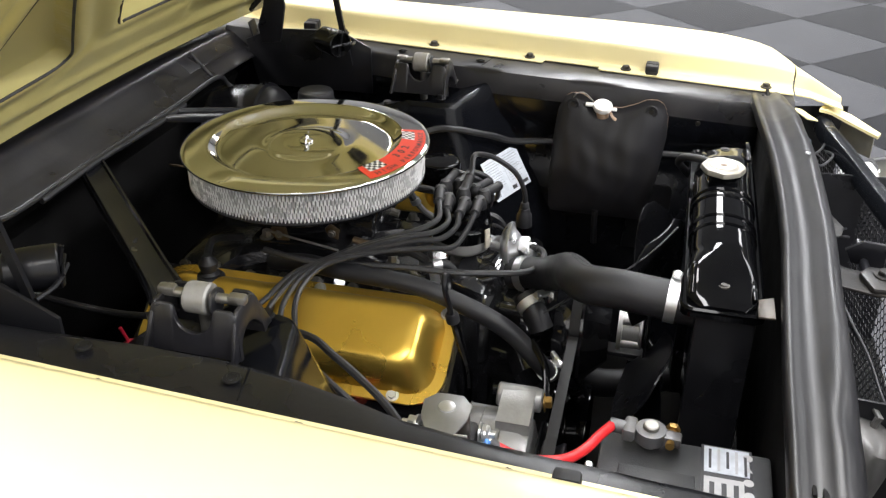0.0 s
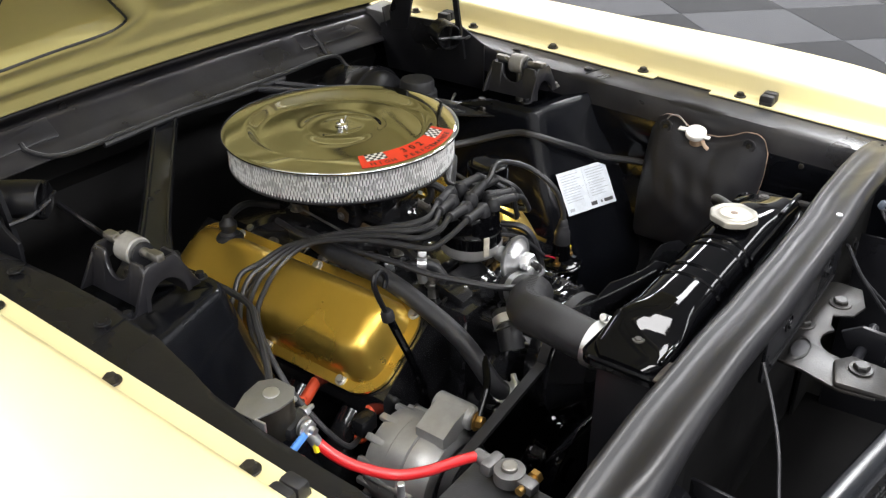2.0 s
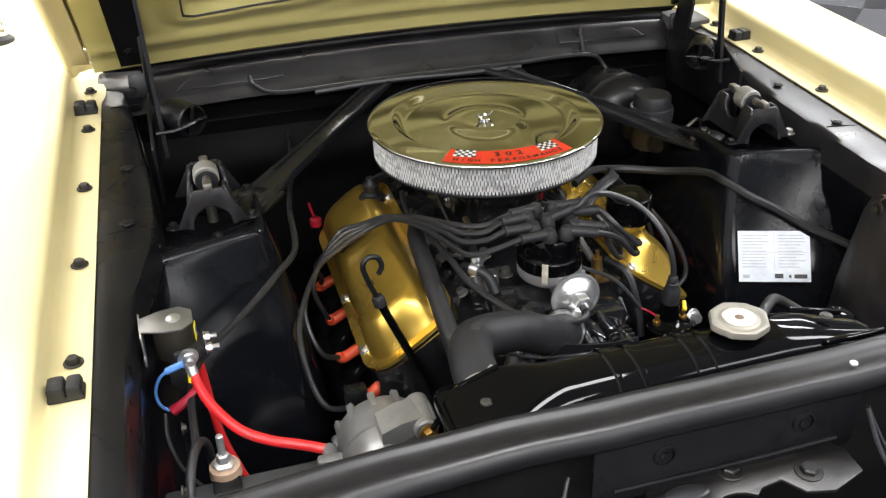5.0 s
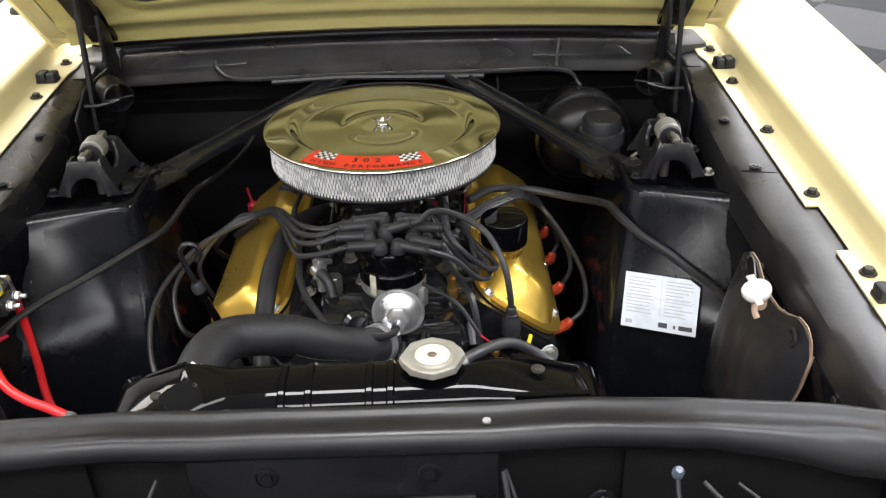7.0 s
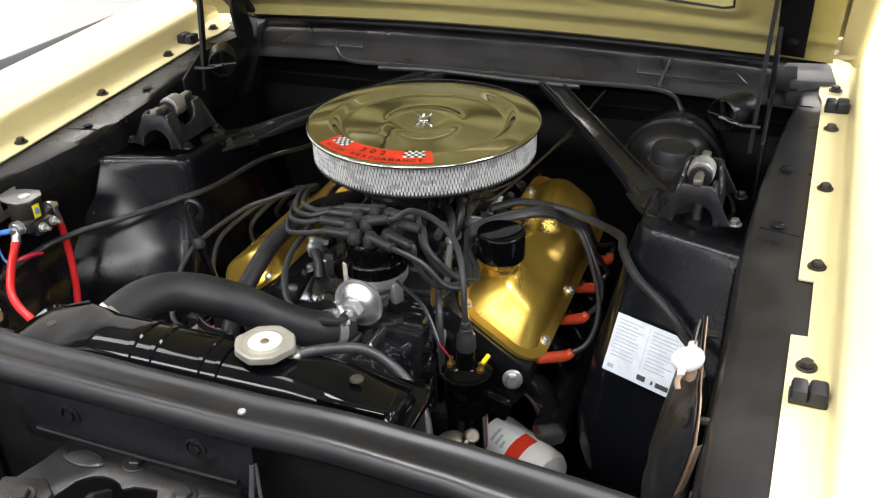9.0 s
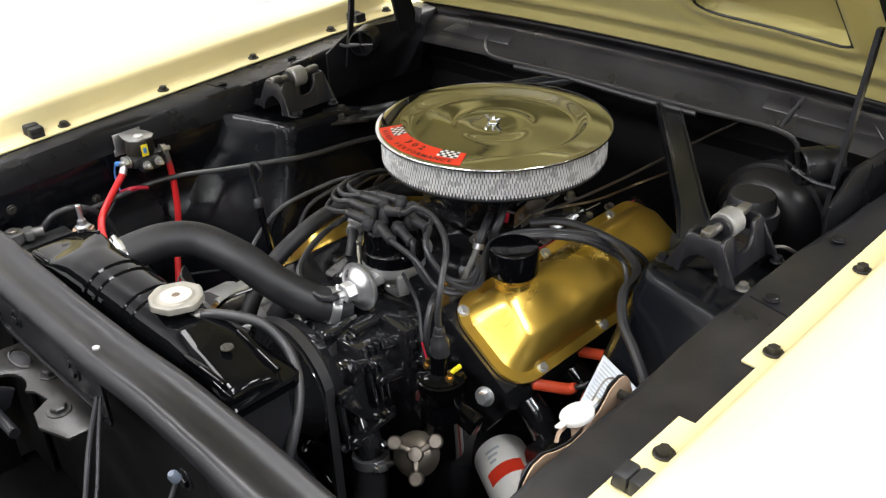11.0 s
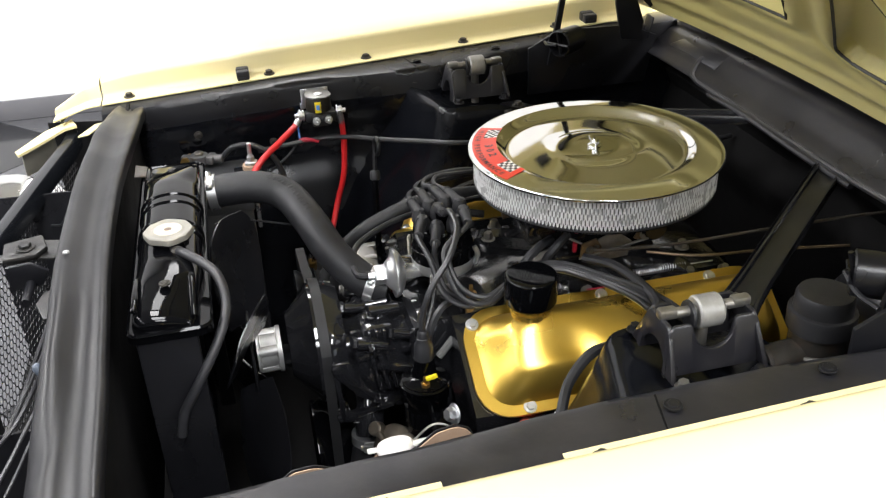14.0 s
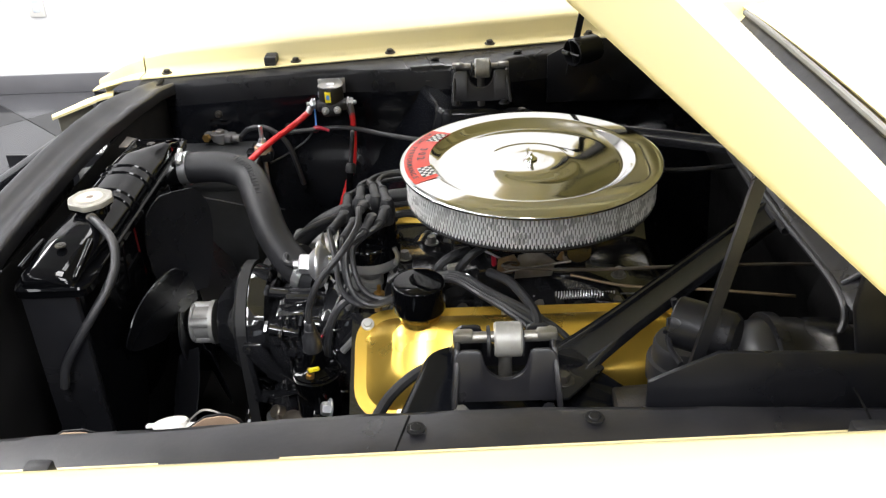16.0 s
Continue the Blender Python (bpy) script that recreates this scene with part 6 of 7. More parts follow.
# oil dipstick with looped handle
dip = thing("oil_dipstick", (-0.196, -0.288, 0.735), "black wire oil dipstick with looped handle", "dipstick")
part("tube", tube([(-0.150, -0.275, 0.62), (-0.185, -0.285, 0.71), (-0.222, -0.279, 0.800), (-0.232, -0.276, 0.826)], 0.0055, 8), GLOSS, dip)
part("collar", lathe([(0.006, -0.008), (0.0085, -0.006), (0.0085, 0.004), (0.0065, 0.008)], 12, along((-0.234, -0.2755, 0.830), (-0.25, 0.07, 1))), RUBBER, dip)
part("loop", tube([(-0.234, -0.2755, 0.830), (-0.246, -0.272, 0.862), (-0.250, -0.270, 0.880), (-0.243, -0.268, 0.890), (-0.231, -0.267, 0.888), (-0.226, -0.268, 0.876), (-0.231, -0.270, 0.866)], 0.0036, 8), BLACK, dip)
tdip = thing("transmission_dipstick", (-0.250, 0.175, 0.70), "red-handled transmission dipstick near the firewall", "dipstick")
part("tube", tube([(-0.235, 0.20, 0.60), (-0.248, 0.178, 0.690), (-0.250, 0.174, 0.712)], 0.006, 8), BLACK, tdip)
part("handle", join(lathe([(0.005, -0.004), (0.0105, -0.002), (0.0105, 0.010), (0.006, 0.014)], 14, pose(-0.250, 0.174, 0.712)), tube([(-0.250, 0.174, 0.72), (-0.254, 0.176, 0.735), (-0.258, 0.179, 0.752)], 0.0024, 6)), REDPLASTIC, tdip, "bright red plastic handle")


# ---- radiator ----
rad = thing("radiator", (0, -0.585, 0.44), "glossy black radiator with worn metal cap", "radiator")
part("core", rbox((0.44, 0.052, 0.44), 0.004, pose(-0.003, -0.588, 0.665)), GLOSS, rad)
for x in (-0.226, 0.220):
    part("side_channel", rbox((0.012, 0.066, 0.45), 0.003, pose(x, -0.588, 0.66)), BLACK, rad)
part("tank_seam", loft([[V((x + dx, -0.583 + y, z)) for x, y in rounded(0.468, 0.092, 0.014, 4)] for dx, z in ((-0.005, 0.880), (-0.005, 0.888))]), GLOSS, rad)
RAIL = loft([[V((-0.005 + x * k, -0.583 + y * k2, z)) for x, y in rounded(0.468, 0.092, 0.014, 4)] for k, k2, z in ((1.0, 1.0, 0.886), (1.003, 1.012, 0.8895), (0.995, 0.975, 0.892), (0.988, 0.945, 0.889))])
part("tank_rim", RAIL, GLOSS, rad)


def tank_ring(x):
    flat = lerp_table(x, [(-0.235, 0.1), (-0.172, 0.1), (-0.128, 1.0), (0.10, 1.0), (0.135, 0.7), (0.15, 0.6), (0.24, 0.6)])
    top = lerp_table(x, [(-0.232, 0.892), (-0.226, 0.895), (-0.174, 0.898), (-0.150, 0.908), (-0.124, 0.917), (-0.085, 0.919), (0.03, 0.920), (0.11, 0.921), (0.15, 0.919), (0.213, 0.912), (0.219, 0.903)])
    crest = lerp_table(x, [(-0.232, 0.893), (-0.20, 0.904), (-0.172, 0.915), (-0.15, 0.918), (-0.124, 0.918), (-0.085, 0.919), (0.03, 0.920), (0.11, 0.921), (0.15, 0.915), (0.19, 0.903), (0.213, 0.897), (0.219, 0.891)])  # the rear edge, high over one end and low over the other
    w = lerp_table(x, [(-0.232, 0.026), (-0.218, 0.039), (-0.20, 0.040), (0.212, 0.040), (0.219, 0.034)])
    out = []
    for k in range(17):
        a = math.pi * k / 16
        e = 0.28 + 0.60 * flat
        cx = math.copysign(abs(math.cos(a)) ** e, math.cos(a))
        sz = abs(math.sin(a)) ** e
        back = 0.5 + 0.5 * cx
        slim = lerp_table(x, [(0.12, 1.0), (0.20, 0.74), (0.22, 0.74)]) if cx > 0 else 1.0
        out.append(V((x, -0.583 + w * slim * cx, 0.886 + (top + (crest - top) * back - 0.886) * sz)))
    return out


part("top_tank", loft([tank_ring(-0.232 + 0.451 * i / 60) for i in range(61)]), GLOSS, rad, "glossy black top tank", 50)
for x in (-0.072, -0.047, 0.010, 0.030):
    rg = [[p + (p - V((p.x, -0.583, 0.885))).normalized() * o + V((dx, 0, 0)) for p in tank_ring(x)] for dx, o in ((-0.004, 0.0), (-0.0025, 0.0022), (0.0025, 0.0022), (0.004, 0.0))]
    part("tank_band", loft(rg, closed=False), GLOSS, rad)
for y in (-0.617, -0.549):
    part("end_bead", rbox((0.045, 0.006, 0.004), 0.0018, pose(-0.194, y, 0.8975 if y < -0.6 else 0.9045, 0, 0 if y < -0.6 else -20, 0)), GLOSS, rad)
    part("end_bead", rbox((0.07, 0.007, 0.006), 0.0025, pose(0.180, y if y < -0.6 else -0.5555, 0.914 if y < -0.6 else 0.905, 0, 0 if y < -0.6 else 14, 0)), GLOSS, rad)
bolt(rad, (-0.196, -0.583, 0.8995), (0, 0, 1), 0.0045, 0.003, BOLTBLACK)
bolt(rad, (0.170, -0.584, 0.918), (0, 0, 1), 0.0045, 0.003, BOLTBLACK)
part("outlet", rod((-0.183, -0.548, 0.861), (-0.181, -0.512, 0.863), 0.0205, 18, 0.002), GLOSS, rad)
part("rear_tab", slab([(-0.022, 0), (0.022, 0), (0.018, 0.018), (-0.018, 0.018)], 0.003, pose(-0.222, -0.638, 0.893, -10, 0, 0), 0.0008), CASTGREY, rad)
NECK = Matrix.Translation((0.070, -0.579, 0))
part("filler_neck", lathe([(0.022, 0.905), (0.022, 0.924), (0.027, 0.9245), (0.027, 0.927), (0.02, 0.9275)], 24, NECK), GLOSS, rad)


CAPRUST = mat("browned_steel", (0.14, 0.10, 0.075), 0.5, metal=0.4, vary=0.25, scale=120)


def cap_ring(z, r, lobe):
    out = []
    for k in range(96):
        a = 2 * math.pi * k / 96
        w = 0.5 + 0.5 * math.cos(8 * a)
        ears = 0.0022 * max(0, math.cos(2 * (a - 0.2))) ** 6
        out.append(NECK @ V(((r + lobe * (w ** 3 - 0.5) + ears * (lobe > 0)) * math.cos(a), (r + lobe * (w ** 3 - 0.5) + ears * (lobe > 0)) * math.sin(a), z)))
    return out


cap = part("pressure_cap", loft([cap_ring(z, r, l) for z, r, l in ((0.9275, 0.0275, 0.0012), (0.9285, 0.0292, 0.0016), (0.932, 0.0294, 0.0016), (0.9350, 0.0284, 0.0013), (0.9358, 0.0260, 0.0006), (0.9352, 0.0235, 0), (0.9345, 0.0205, 0), (0.9350, 0.0190, 0), (0.9356, 0.0175, 0), (0.9356, 0.009, 0), (0.9338, 0.0068, 0), (0.9334, 0.001, 0))]),
           CAPMETAL, rad, "worn pale metal pressure cap", 50)
part("cap_print", lathe([(0.0098, 0.9359), (0.0165, 0.9359), (0.0165, 0.9361), (0.0098, 0.9361)], 32, NECK), CAPPRINT, cap, "cream printed ring")
part("cap_rivet", lathe([(0.0066, 0.9345), (0.0064, 0.9356), (0.004, 0.9363), (0, 0.9363)], 16, NECK), CAPRUST, cap)
ov = thing("overflow_hose", (0.098, -0.575, 0.915), "grey-black rubber overflow hose from the radiator neck", "hose")
part("hose_body", tube([(0.090, -0.577, 0.916), (0.112, -0.560, 0.921), (0.146, -0.530, 0.911), (0.175, -0.521, 0.891), (0.200, -0.527, 0.872), (0.220, -0.543, 0.848), (0.232, -0.566, 0.815), (0.236, -0.585, 0.785), (0.238, -0.593, 0.755)], 0.0058, 10), WIRE, ov)
part("hose_clip", lathe([(0.0062, -0.003), (0.0072, -0.003), (0.0072, 0.003), (0.0062, 0.003)], 14, along((0.099, -0.570, 0.9185), (0.8, 0.55, 0.2))), STEEL, ov)

# ---- alternator ----
alt = thing("alternator", (-0.258, -0.335, 0.60), "grey cast aluminium alternator beside the engine", "alternator")
am = along((-0.247, -0.276, 0.629), (0, -1, 0))
part("rear_case", lathe([(0.02, 0.0), (0.046, 0.003), (0.060, 0.010), (0.064, 0.022), (0.064, 0.040)], 40, am), ALU, alt)
part("stator", lathe([(0.0645, 0.041), (0.0665, 0.0425), (0.0665, 0.066), (0.0645, 0.0675)], 40, am), ALU, alt)
part("stator_gap", lathe([(0.0635, 0.0395), (0.0635, 0.0695)], 40, am), STEEL, alt)
part("front_case", lathe([(0.065, 0.069), (0.065, 0.092), (0.058, 0.104), (0.034, 0.112), (0.02, 0.114)], 40, am), ALU, alt)
for k in range(12):
    a = radians(30 * k + 8)
    part("cooling_rib", rbox((0.010, 0.03, 0.008), 0.002, am @ pose(0.060 * math.cos(a), 0.060 * math.sin(a), 0.016, 90, 0, math.degrees(a) + 90)), ALU, alt)
for k in (50, 170, 290):
    a = radians(k)
    part("case_lug", rod(am @ V((0.0615 * math.cos(a), 0.0615 * math.sin(a), 0.020)), am @ V((0.0615 * math.cos(a), 0.0615 * math.sin(a), 0.092)), 0.0065, 10, 0.001), ALU, alt)
    bolt(alt, am @ V((0.0615 * math.cos(a), 0.0615 * math.sin(a), 0.020)), (0, 1, 0), 0.005, 0.004, STEEL)
ear = [(-0.262, 0.690), (-0.236, 0.686), (-0.222, 0.694), (-0.196, 0.692), (-0.188, 0.702), (-0.194, 0.715), (-0.208, 0.720), (-0.238, 0.716), (-0.262, 0.706)]
part("mount_ear", loft([[V((x, y, z)) for x, z in ear] for y in (-0.338, -0.380)]), ALU, alt)
part("mount_boss", rod((-0.207, -0.330, 0.706), (-0.207, -0.388, 0.704), 0.0155, 18, 0.002), ALU, alt)
bolt(alt, (-0.206, -0.390, 0.702), (0.1, -1, 0.1), 0.0085, 0.010, BRASS)
part("pivot_arm", tube([(-0.205, -0.392, 0.706), (-0.175, -0.384, 0.735), (-0.145, -0.36, 0.752)], 0.005, 8, 6, 0.5), GLOSS, alt)
part("alternator_pulley", lathe([(0.012, 0.114), (0.036, 0.120), (0.036, 0.126), (0.030, 0.132), (0.030, 0.136), (0.036, 0.144), (0.036, 0.148), (0.02, 0.150)], 32, am), BLACK, alt)
part("fan_disc", lathe([(0.02, 0.114), (0.058, 0.115), (0.060, 0.117), (0.058, 0.119), (0.02, 0.118)], 40, am), BLACK, alt)
part("connector", rbox((0.03, 0.02, 0.025), 0.003, pose(-0.272, -0.262, 0.68)), BLACK, alt)

# ---- battery, with its hold-down, terminals and cables ----
bat = thing("battery", (-0.418, -0.558, 0.57), "black battery with printed warning label beside the radiator", "battery")
BC = V((-0.418, -0.560, 0))
part("case", rbox((0.178, 0.172, 0.185), 0.006, pose(BC.x, BC.y, 0.667)), BATTERY, bat)
part("lid", rbox((0.184, 0.178, 0.022), 0.004, pose(BC.x, BC.y, 0.763)), BATTERY, bat)
part("vent_panel", rbox((0.115, 0.078, 0.005), 0.0015, pose(-0.437, -0.532, 0.7755)), BATTERY, bat)
WHITEINK = mat("pale_grey_ink", (0.34, 0.34, 0.35), 0.4, vary=0.15, scale=80)
lab = part("warning_label", rbox((0.105, 0.052, 0.0012), 0.0003, pose(-0.377, -0.603, 0.7748)), INK, bat, "silver and black printed warning label")
part("print_panel", rbox((0.040, 0.046, 0.0006), 0, pose(-0.347, -0.603, 0.7756)), GREYINK, lab)
part("print_panel", rbox((0.052, 0.040, 0.0006), 0, pose(-0.400, -0.600, 0.7756)), WHITEINK, lab)
for j, (w, dx) in enumerate(((0.030, -0.004), (0.034, 0.0), (0.026, 0.002), (0.034, 0.0), (0.030, 0.001))):
    part("print_bar", rbox((w, 0.0028, 0.0005), 0, pose(-0.347 + dx, -0.622 + 0.009 * j, 0.7761)), WHITEINK if j % 2 else INK, lab)
for k in range(4):
    part("warning_icon", lathe([(0.0032, 0.7757), (0.0052, 0.7757), (0.0052, 0.7762), (0.0032, 0.7762)], (16, 3, 16, 16)[k], pose(-0.337 - 0.019 * k, -0.6245, 0)), WHITEINK, lab)
for k in range(3):
    part("print_bar", rbox((0.036, 0.005, 0.0005), 0, pose(-0.400, -0.612 + 0.012 * k, 0.7761)), INK, lab)


def terminal(p, d, parent):
    p, d = V(p), V(d).normalized()
    sd = d.cross(V((0, 0, 1)))
    part("post", lathe([(0.0095, -0.014), (0.0085, 0.012), (0.007, 0.013), (0, 0.0125)], 18, Matrix.Translation(p)), STEEL, parent)
    k = part("clamp", join(lathe([(0.0105, -0.008), (0.0165, -0.007), (0.0165, 0.007), (0.0105, 0.008)], 20, Matrix.Translation(p)), rbox((0.028, 0.016, 0.014), 0.004, along(p - d * 0.022, d) @ pose(0, 0, 0, 0, 0, 0)),
                           rbox((0.016, 0.012, 0.026), 0.003, along(p + d * 0.020, d))), LEAD, parent)
    part("clamp_bolt", join(rod(p + d * 0.022 - sd * 0.014, p + d * 0.022 + sd * 0.014, 0.0048, 8), lathe([(0.008, 0), (0.008, 0.007)], 6, along(p + d * 0.022 - sd * 0.018, sd))), BRASS, k)
    part("cable_lug", rod(p - d * 0.024, p - d * 0.044, 0.0078, 12, 0.001), LEAD, k)


LEAD = mat("grey_lead_clamp", (0.15, 0.15, 0.155), 0.45, metal=0.5, vary=0.25, scale=60, bump=0.3, dirt=(0.09, 0.07, 0.05), dirt_amount=0.4)
terminal((-0.341, -0.522, 0.791), (-0.08, -1, -0.03), bat)
terminal((-0.492, -0.556, 0.792), (-0.3, -0.9, 0), bat)
stud = part("hold_down_stud", join(rod((-0.446, -0.466, 0.66), (-0.446, -0.466, 0.829), 0.004, 10, 0.001), lathe([(0.013, 0.789), (0.013, 0.793), (0.008, 0.795), (0.007, 0.803)], 6, pose(-0.446, -0.466, 0))), ZINC, bat)
part("stud_washer", lathe([(0.005, 0.775), (0.017, 0.776), (0.016, 0.788), (0.005, 0.789)], 20, pose(-0.446, -0.466, 0)), TAN, bat)
part("hold_down_bar", rbox((0.03, 0.05, 0.02), 0.004, pose(-0.446, -0.474, 0.770)), BLACK, bat)
part("ground_cable", tube([(-0.482, -0.515, 0.794), (-0.478, -0.492, 0.812), (-0.470, -0.455, 0.812), (-0.462, -0.42, 0.78), (-0.46, -0.40, 0.70)], 0.0050, 10), WIRE, bat)

sol = thing("starter_solenoid", (-0.487, -0.332, 0.84), "bronze-black starter solenoid with silver bracket on the inner apron", "solenoid")
SOLZINC = mat("dull_zinc_plate", (0.27, 0.27, 0.265), 0.38, metal=0.7, vary=0.2, scale=40, bump=0.15, dirt=(0.25, 0.23, 0.2), dirt_amount=0.3)
SOLCAN = mat("bronze_black_can", (0.022, 0.020, 0.016), 0.36, metal=0.3, vary=0.25, scale=40, bump=0.15, dirt=(0.07, 0.06, 0.045), dirt_amount=0.4)
SM = pose(-0.478, -0.332, 0, 0, 0, 4)
part("can", lathe([(0.020, 0.848), (0.0225, 0.850), (0.0232, 0.868), (0.0222, 0.886), (0.0205, 0.890), (0.0, 0.8905)], 28, SM), SOLCAN, sol)
part("terminal_base", join(rbox((0.030, 0.058, 0.018), 0.006, SM @ pose(0.008, 0, 0.856)), rbox((0.020, 0.036, 0.022), 0.006, SM @ pose(0.020, 0, 0.850))), RUBBER, sol)
plate = slab([(-0.036, -0.013), (-0.012, -0.022), (0.008, -0.0235), (0.0215, -0.013), (0.0225, 0.012), (0.010, 0.0235), (-0.012, 0.022), (-0.036, 0.013)], 0.0026, SM @ pose(0, 0, 0.8905), 0.0008)
br_ = part("bracket", plate, SOLZINC, sol, "silver mounting bracket")
part("bracket_boss", lathe([(0.0085, 0.0), (0.0080, 0.0022), (0.0045, 0.0034), (0, 0.0034)], 16, SM @ pose(0.002, 0, 0.8925)), ZINC, br_)
for k_ in (-1, 1):
    part("bracket_leg", rbox((0.0026, 0.017, 0.034), 0.001, SM @ pose(-0.0345, k_ * 0.017, 0.876)), ZINC, br_)
part("bracket_foot", rbox((0.0028, 0.056, 0.012), 0.001, SM @ pose(-0.0350, 0, 0.862)), ZINC, br_)
part("sticker", rbox((0.0008, 0.011, 0.020), 0.0002, SM @ pose(0.0225, -0.005, 0.875, 0, 0, -12)), YELLOWPLASTIC, sol)
part("sticker_mark", rbox((0.0008, 0.006, 0.009), 0.0002, SM @ pose(0.0230, -0.005, 0.875, 0, 0, -12)), BLUE, sol)
for sy, nm in ((-1, "battery_stud"), (1, "starter_stud")):
    end = SM @ V((0.010, sy * 0.029, 0.860))
    out = V((0.05, sy, 0.0))
    part(nm, join(rod(end, end + out * 0.017, 0.0040, 10), lathe([(0.0085, 0), (0.0085, 0.0065), (0.006, 0.0075)], 6, along(end + out * 0.004, out)), lathe([(0.0105, 0), (0.0105, 0.002)], 18, along(end + out * 0.001, out))), ZINC, sol)
for y in (-0.011, 0.011):
    e = SM @ V((0.029, y, 0.853))
    part("small_stud", join(rod(e, e + V((0.016, 0, 0)), 0.0028, 8), lathe([(0.0058, 0), (0.0058, 0.005)], 6, along(e + V((0.003, 0, 0)), (1, 0, 0))), lathe([(0.0072, 0), (0.0072, 0.0012)], 14, along(e + V((0.001, 0, 0)), (1, 0, 0)))), ZINC, sol)
cab1 = thing("battery_cable", (-0.468, -0.370, 0.85), "bright red battery cable from battery to solenoid", "cable")
part("cable", tube([(-0.4635, -0.376, 0.845), (-0.4580, -0.392, 0.833), (-0.447, -0.412, 0.821), (-0.424, -0.440, 0.808), (-0.395, -0.458, 0.801), (-0.365, -0.470, 0.797), (-0.340, -0.481, 0.793)], 0.0057, 12), RED, cab1)
part("ring_lug", join(lathe([(0.004, 0), (0.0105, 0), (0.0105, 0.0022), (0.004, 0.0022)], 18, along((-0.468, -0.3665, 0.860), (0.05, -1, 0))), rod((-0.467, -0.369, 0.857), (-0.4635, -0.377, 0.843), 0.0064, 12, 0.001)), ZINC, cab1)
cab2 = thing("starter_cable", (-0.466, -0.298, 0.85), "bright red starter cable running down from the solenoid", "cable")
part("cable", tube([(-0.463, -0.295, 0.842), (-0.461, -0.294, 0.815), (-0.458, -0.296, 0.775), (-0.455, -0.302, 0.735), (-0.447, -0.318, 0.69), (-0.42, -0.345, 0.62), (-0.39, -0.385, 0.56)], 0.0055, 12), RED, cab2)
part("lug", rod((-0.466, -0.297, 0.861), (-0.463, -0.295, 0.838), 0.0060, 10), LEAD, cab2)
lead = thing("solenoid_lead", (-0.47, -0.37, 0.85), "thin blue and black leads with red butt connector", "lead")
part("blue_lead", tube([(-0.490, -0.371, 0.853), (-0.500, -0.371, 0.845), (-0.507, -0.371, 0.828), (-0.506, -0.371, 0.811), (-0.499, -0.371, 0.801), (-0.491, -0.371, 0.799)], 0.0018, 6), BLUE, lead, "blue wire")
part("blue_sleeve", rod((-0.473, -0.370, 0.858), (-0.492, -0.371, 0.852), 0.0040, 8), BLUE, lead, "blue crimp sleeve")
part("yellow_sleeve", rod((-0.466, -0.373, 0.854), (-0.467, -0.380, 0.838), 0.0040, 8), YELLOWPLASTIC, lead, "yellow crimp sleeve")
part("butt_connector", tube([(-0.494, -0.371, 0.798), (-0.483, -0.370, 0.804), (-0.473, -0.366, 0.810), (-0.465, -0.355, 0.812), (-0.461, -0.340, 0.808)], lambda t: 0.0064 - 0.0036 * t, 8), REDPLASTIC, lead, "red butt connector")
part("black_lead", tube([(-0.502, -0.373, 0.798), (-0.503, -0.392, 0.775), (-0.490, -0.425, 0.755), (-0.462, -0.460, 0.745)], 0.0022, 6), WIRE, lead)

# ---- washer bag ----
bag = thing("washer_bag", (0.445, -0.395, 0.66), "black vinyl windscreen washer bag hanging on the apron", "washer bag")


def bag_point(u, v, back=False):
    """A point of the bag: u along it from the rear, v from the top edge down; two ears with a dip between."""
    top = 0.884 + lerp_table(u, [(0, -0.030), (0.05, -0.006), (0.12, 0.002), (0.22, 0.0), (0.32, -0.014), (0.45, -0.022), (0.58, -0.022), (0.70, -0.014), (0.80, -0.004), (0.90, -0.004), (0.96, -0.012), (1, -0.034)])
    z = top + (0.657 - top) * v
    y0 = lerp_table(v, [(0, -0.300), (0.2, -0.296), (0.6, -0.292), (0.95, -0.294), (1, -0.300)])
    y1 = lerp_table(v, [(0, -0.496), (0.2, -0.497), (0.6, -0.488), (0.95, -0.474), (1, -0.466)])
    y = y0 + (y1 - y0) * u
    base = lerp_table(v, [(0, 0.462), (0.2, 0.458), (1, 0.436)]) + 0.016 * (u - 0.3) * (1 - v)
    if back:
        return V((base + 0.004, y, z))
    swell = (math.sin(math.pi * min(1, max(0, u))) ** 0.6) * (math.sin(math.pi * min(1, max(0, (v - 0.06) / 0.94))) ** 0.7 if v > 0.06 else 0)
    fold = 0.55 * (0.0050 * math.sin(5 * u + 3.5 * v + 1.2 * math.sin(4 * v)) + 0.0032 * math.sin(15 * u - 4 * v + 2 * math.sin(5 * u + 3 * v)) + 0.0016 * math.sin(34 * u + 6 * v + 3 * math.sin(7 * v)) + 0.0012 * math.sin(27 * v - 11 * u)) * swell
    return V((base - 0.026 * swell - fold, y, z))


def bag_sheet(back):
    return grid(28, 28, lambda u, v: bag_point(u, v, True), 0.0012) if back else grid(56, 48, lambda u, v: bag_point(u, v), 0.0012)


